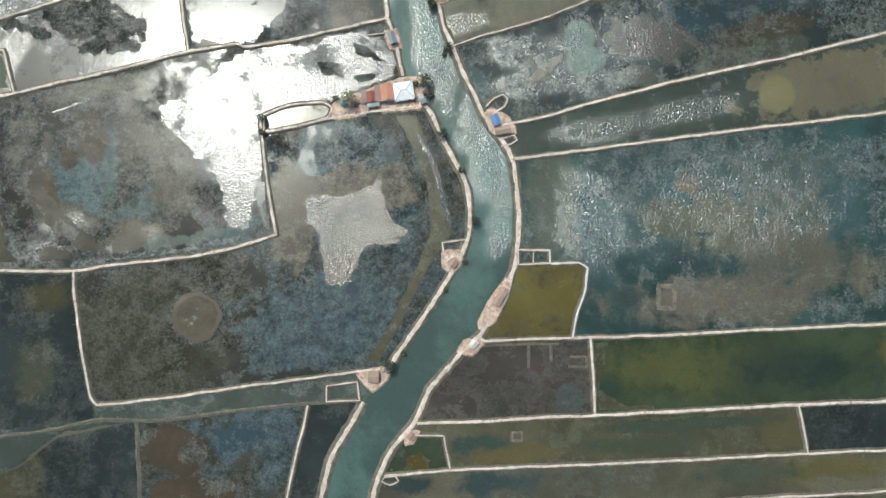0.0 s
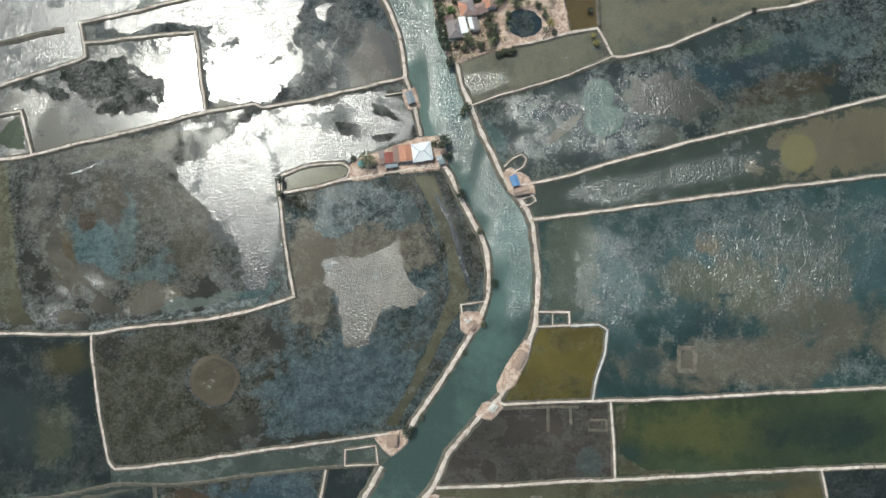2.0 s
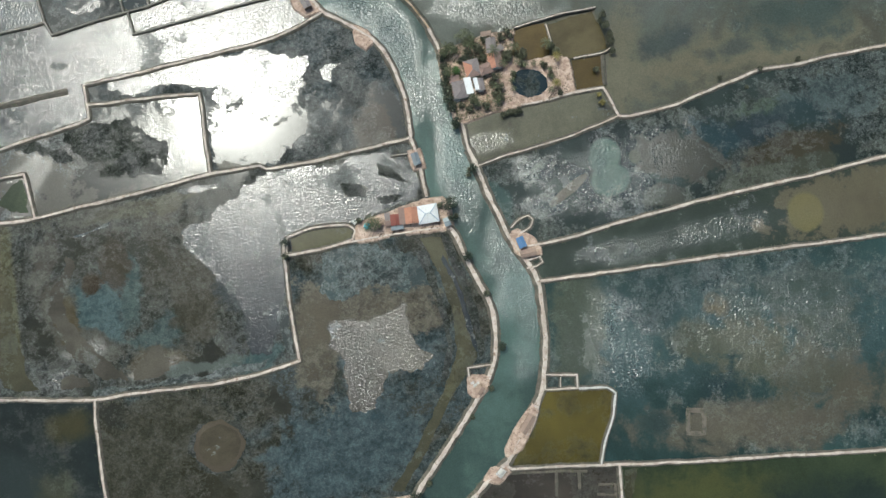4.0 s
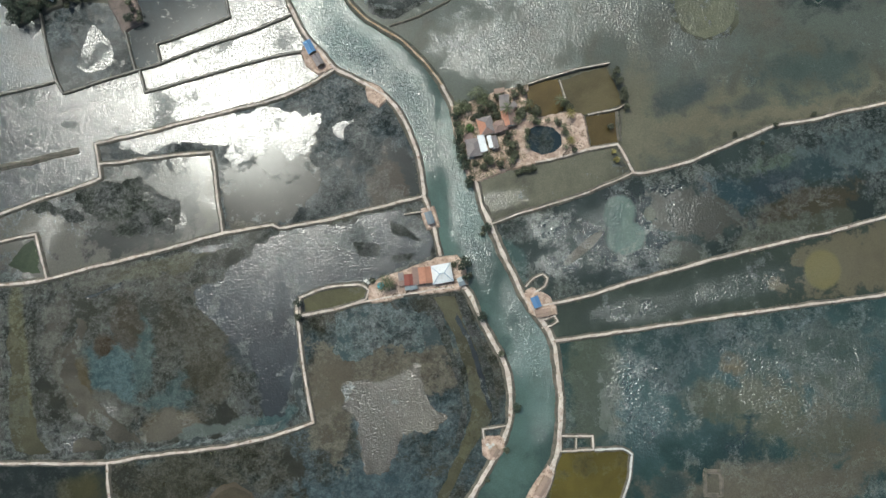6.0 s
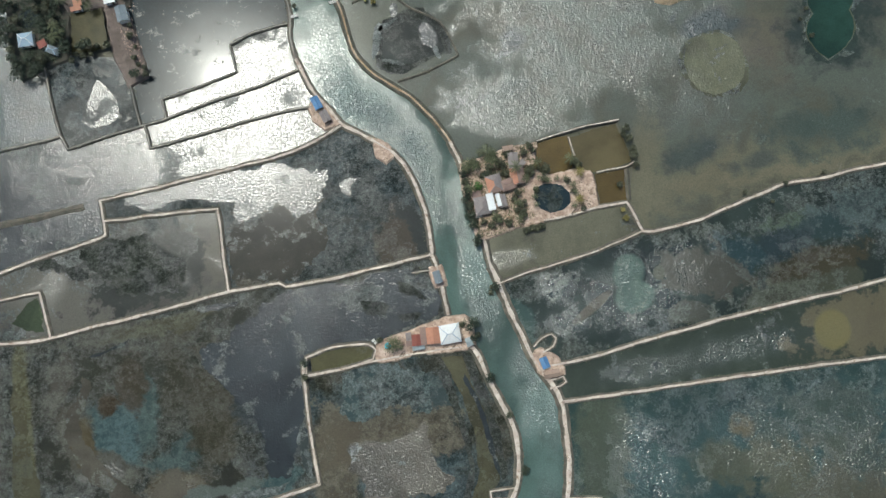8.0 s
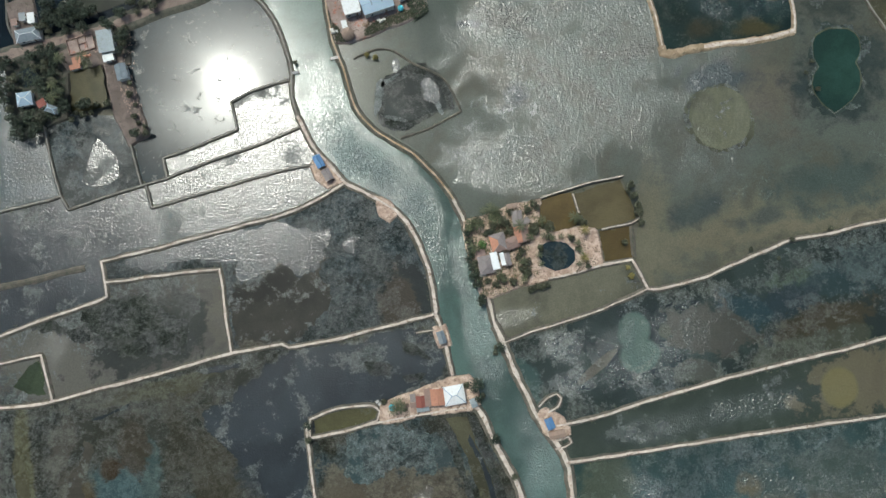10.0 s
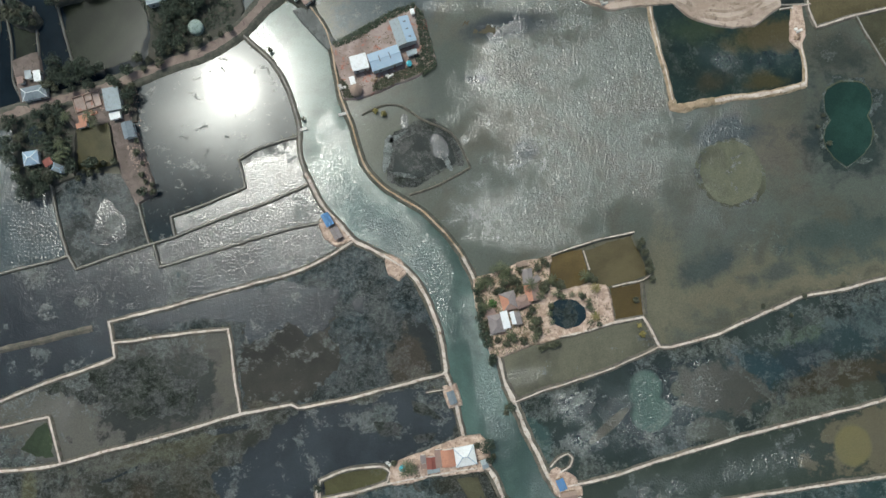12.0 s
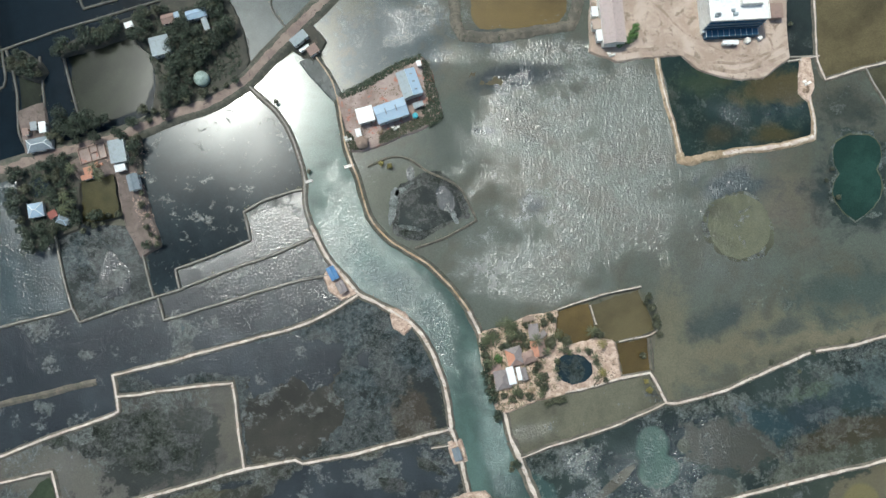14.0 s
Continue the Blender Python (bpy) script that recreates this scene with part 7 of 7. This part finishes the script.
grove([(-178.3, 271.6), (-168.7, 275.9), (-153.7, 281.7), (-141.0, 287.0), (-134.0, 288.9), (-133.9, 285.5), (-142.7, 281.2), (-152.4, 276.8), (-166.2, 271.6), (-177.3, 268.2)], 2.7, 20, (0, 1, 2), ROOFS)
grove([(-199.5, 266.9), (-194.0, 268.8), (-187.8, 264.0), (-184.8, 261.1), (-186.6, 258.2), (-192.7, 260.1), (-196.0, 262.1), (-198.9, 263.5)], 2.7, 21, (0, 2), ROOFS)
grove([(-182.4, 236.3), (-167.4, 240.5), (-156.8, 242.3), (-155.8, 239.5), (-167.2, 235.3), (-180.4, 233.0)], 3.0, 22, (0, 1, 2), ROOFS)
grove([(-150.7, 233.7), (-144.7, 233.2), (-143.9, 221.5), (-148.0, 222.7)], 2.8, 17, (0, 2), ROOFS)
grove([(-143.7, 214.4), (-140.7, 207.4), (-134.9, 188.9), (-138.3, 186.6), (-142.1, 200.5)], 3.0, 18, (0, 2, 3), ROOFS)
grove([(-167.2, 199.5), (-151.3, 202.9), (-150.1, 200.5), (-165.8, 194.9)], 3.0, 19, (0, 2, 3), ROOFS)
for proto, kind in zip(TREES + PALMS, range(8)):
    if kind not in USED:
        plant(kind, 0, 0, -0.4, 1.0)


def scrub(name, pts, count, m, label, base=0.45, size=0.35, seed=1):
    """Low plants over an area, each a few blades."""
    rng, bm, n = random.Random(seed), bmesh.new(), 0
    xs, ys = [p[0] for p in pts], [p[1] for p in pts]
    while n < count:
        x, y = rng.uniform(min(xs), max(xs)), rng.uniform(min(ys), max(ys))
        if not inside(x, y, pts):
            continue
        n += 1
        for _ in range(4):
            d = Vector((rng.gauss(0, 0.6), rng.gauss(0, 0.6), 1)).normalized()
            leaf_quad(bm, Vector((x + rng.gauss(0, 0.25), y + rng.gauss(0, 0.25), base + rng.uniform(0.05, 0.4))), d, size * rng.uniform(0.5, 1.1), rng)
    tagged(mesh_object(name, bm, m), label, "plants", "", "stuff")


def litter(name, pts, count, m, label, base, seed):
    """Dry leaves, sticks and scraps that lie about on the ground, in drifts."""
    rng, bm, n = random.Random(seed), bmesh.new(), 0
    xs, ys = [p[0] for p in pts], [p[1] for p in pts]
    for _ in range(count * 20):
        x, y = rng.uniform(min(xs), max(xs)), rng.uniform(min(ys), max(ys))
        if n >= count or not inside(x, y, pts) or wob(Vector((x, y, 0)), 0.35, seed) < rng.uniform(-0.2, 0.5):
            continue
        n += 1
        d = Vector((rng.gauss(0, 0.25), rng.gauss(0, 0.25), 1)).normalized()
        leaf_quad(bm, Vector((x, y, base + rng.uniform(0.03, 0.15))), d, rng.uniform(0.15, 0.5), rng)
    tagged(mesh_object(name, bm, m), label, "litter", "", "stuff")


scrub("scrub", [(-29.2, 266.6), (-25.7, 263.7), (-20.0, 240.9), (-25.9, 236.8), (-29.3, 244.5), (-26.5, 246.9)], 900, LEAFSEDGE, "low green scrub along the islet's edge", seed=2)
scrub("scrub", [(-63.7, 251.1), (-53.9, 255.9), (-39.8, 264.3), (-29.2, 268.1), (-29.2, 265.7), (-39.8, 260.9), (-53.9, 252.3), (-62.1, 249.0)], 800, LEAFSEDGE, "low green scrub along the islet's edge", seed=3)
scrub("garden_rows", [(-46.9, 232.7), (-42.2, 236.2), (-30.5, 240.9), (-25.8, 240.9), (-25.9, 238.5), (-39.9, 232.6), (-46.4, 229.8)], 700, LEAF, "rows of low green garden plants", seed=4)
scrub("scrub", [(-60.4, 236.3), (-58.0, 233.9), (-53.8, 227.5), (-58.5, 227.5)], 200, LEAF, "low scrub beside a path", seed=5)
scrub("scrub", [(-6.4, 151.9), (4.3, 155.2), (14.7, 158.6), (25.0, 160.7), (23.1, 149.9), (18.8, 137.5), (24.3, 130.8), (18.5, 126.2), (1.5, 120.8), (-2.2, 129.9), (-5.0, 141.1)], 1300, GRASS, "dry grass and litter in the hamlet", 0.5, 0.3, 6)
scrub("scrub", [(-148.0, 279.9), (-113.1, 294.4), (-105.7, 277.3), (-103.1, 262.7), (-133.0, 244.9), (-138.0, 258.1)], 1500, LEAFDARK, "dark undergrowth beneath the trees", 0.5, 0.5, 7)
scrub("scrub", [(-192.0, 219.4), (-178.5, 225.2), (-168.8, 212.3), (-170.4, 196.1), (-186.0, 188.1)], 900, LEAFDARK, "dark undergrowth beneath the trees", 0.5, 0.5, 8)
scrub("mangrove_scrub", [(-6.9, 150.1), (-3.7, 150.1), (4.9, 119.9), (0.8, 119.9)], 500, LEAF, "low mangrove scrub on the river's edge", -0.2, 0.4, 9)


litter("litter", [(-6.0, 151.5), (4.3, 155.2), (14.7, 158.6), (25.0, 160.7), (23.6, 150.3), (19.9, 137.5), (24.3, 130.8), (18.5, 126.2), (1.5, 120.8), (-1.8, 129.9), (-4.3, 141.1)], 900, BARK, "dry fronds and litter on the hamlet's yards", 0.55, 31)
litter("litter", [(38.2, 140.7), (41.8, 147.4), (48.4, 140.6), (49.4, 135.0), (39.0, 130.6)], 160, BARK, "dry fronds and litter round a dark pool", 0.55, 32)
litter("litter", [(-36.6, 79.1), (-32.6, 82.3), (-18.9, 85.4), (-9.8, 86.9), (-1.9, 83.5), (-5.3, 77.2), (-19.0, 76.3), (-34.8, 73.3)], 260, BARK, "scraps and litter on the farm's yard", 0.5, 33)
litter("litter", [(-60.4, 251.8), (-30.4, 266.2), (-25.8, 242.1), (-53.8, 230.3), (-60.8, 237.5)], 500, BARK, "scraps and litter round the islet's barns", 0.55, 34)
litter("rubble", [(-169.6, 232.2), (-144.4, 239.1), (-140.8, 212.1), (-134.9, 188.9), (-140.1, 188.9), (-151.8, 219.2)], 500, BRICKWORK, "brick rubble and litter on red ground", 0.5, 35)


def verge():
    """Sparse tufts along the foot of the dikes."""
    rng, bm = random.Random(21), bmesh.new()
    for line, width in DIKES:
        for p, q in zip(line, line[1:]):
            if wob(p, 0.05, 4.0) < 0.02 or rng.random() < 0.35:
                continue
            d = (q - p).normalized() if (q - p).length > 1e-5 else Vector((1, 0, 0))
            s = Vector((-d.y, d.x, 0)) * rng.choice((-1, 1)) * (width / 2 + rng.uniform(0.3, 1.1))
            for _ in range(3):
                n = Vector((rng.gauss(0, 0.5), rng.gauss(0, 0.5), 1)).normalized()
                leaf_quad(bm, p + s + Vector((rng.gauss(0, 0.3), rng.gauss(0, 0.3), rng.uniform(-0.15, 0.1))), n, rng.uniform(0.15, 0.35), rng)
    tagged(mesh_object("verge_grass", bm, GRASS), "sparse tufts of dry grass along the dikes", "grass", "", "stuff")


verge()
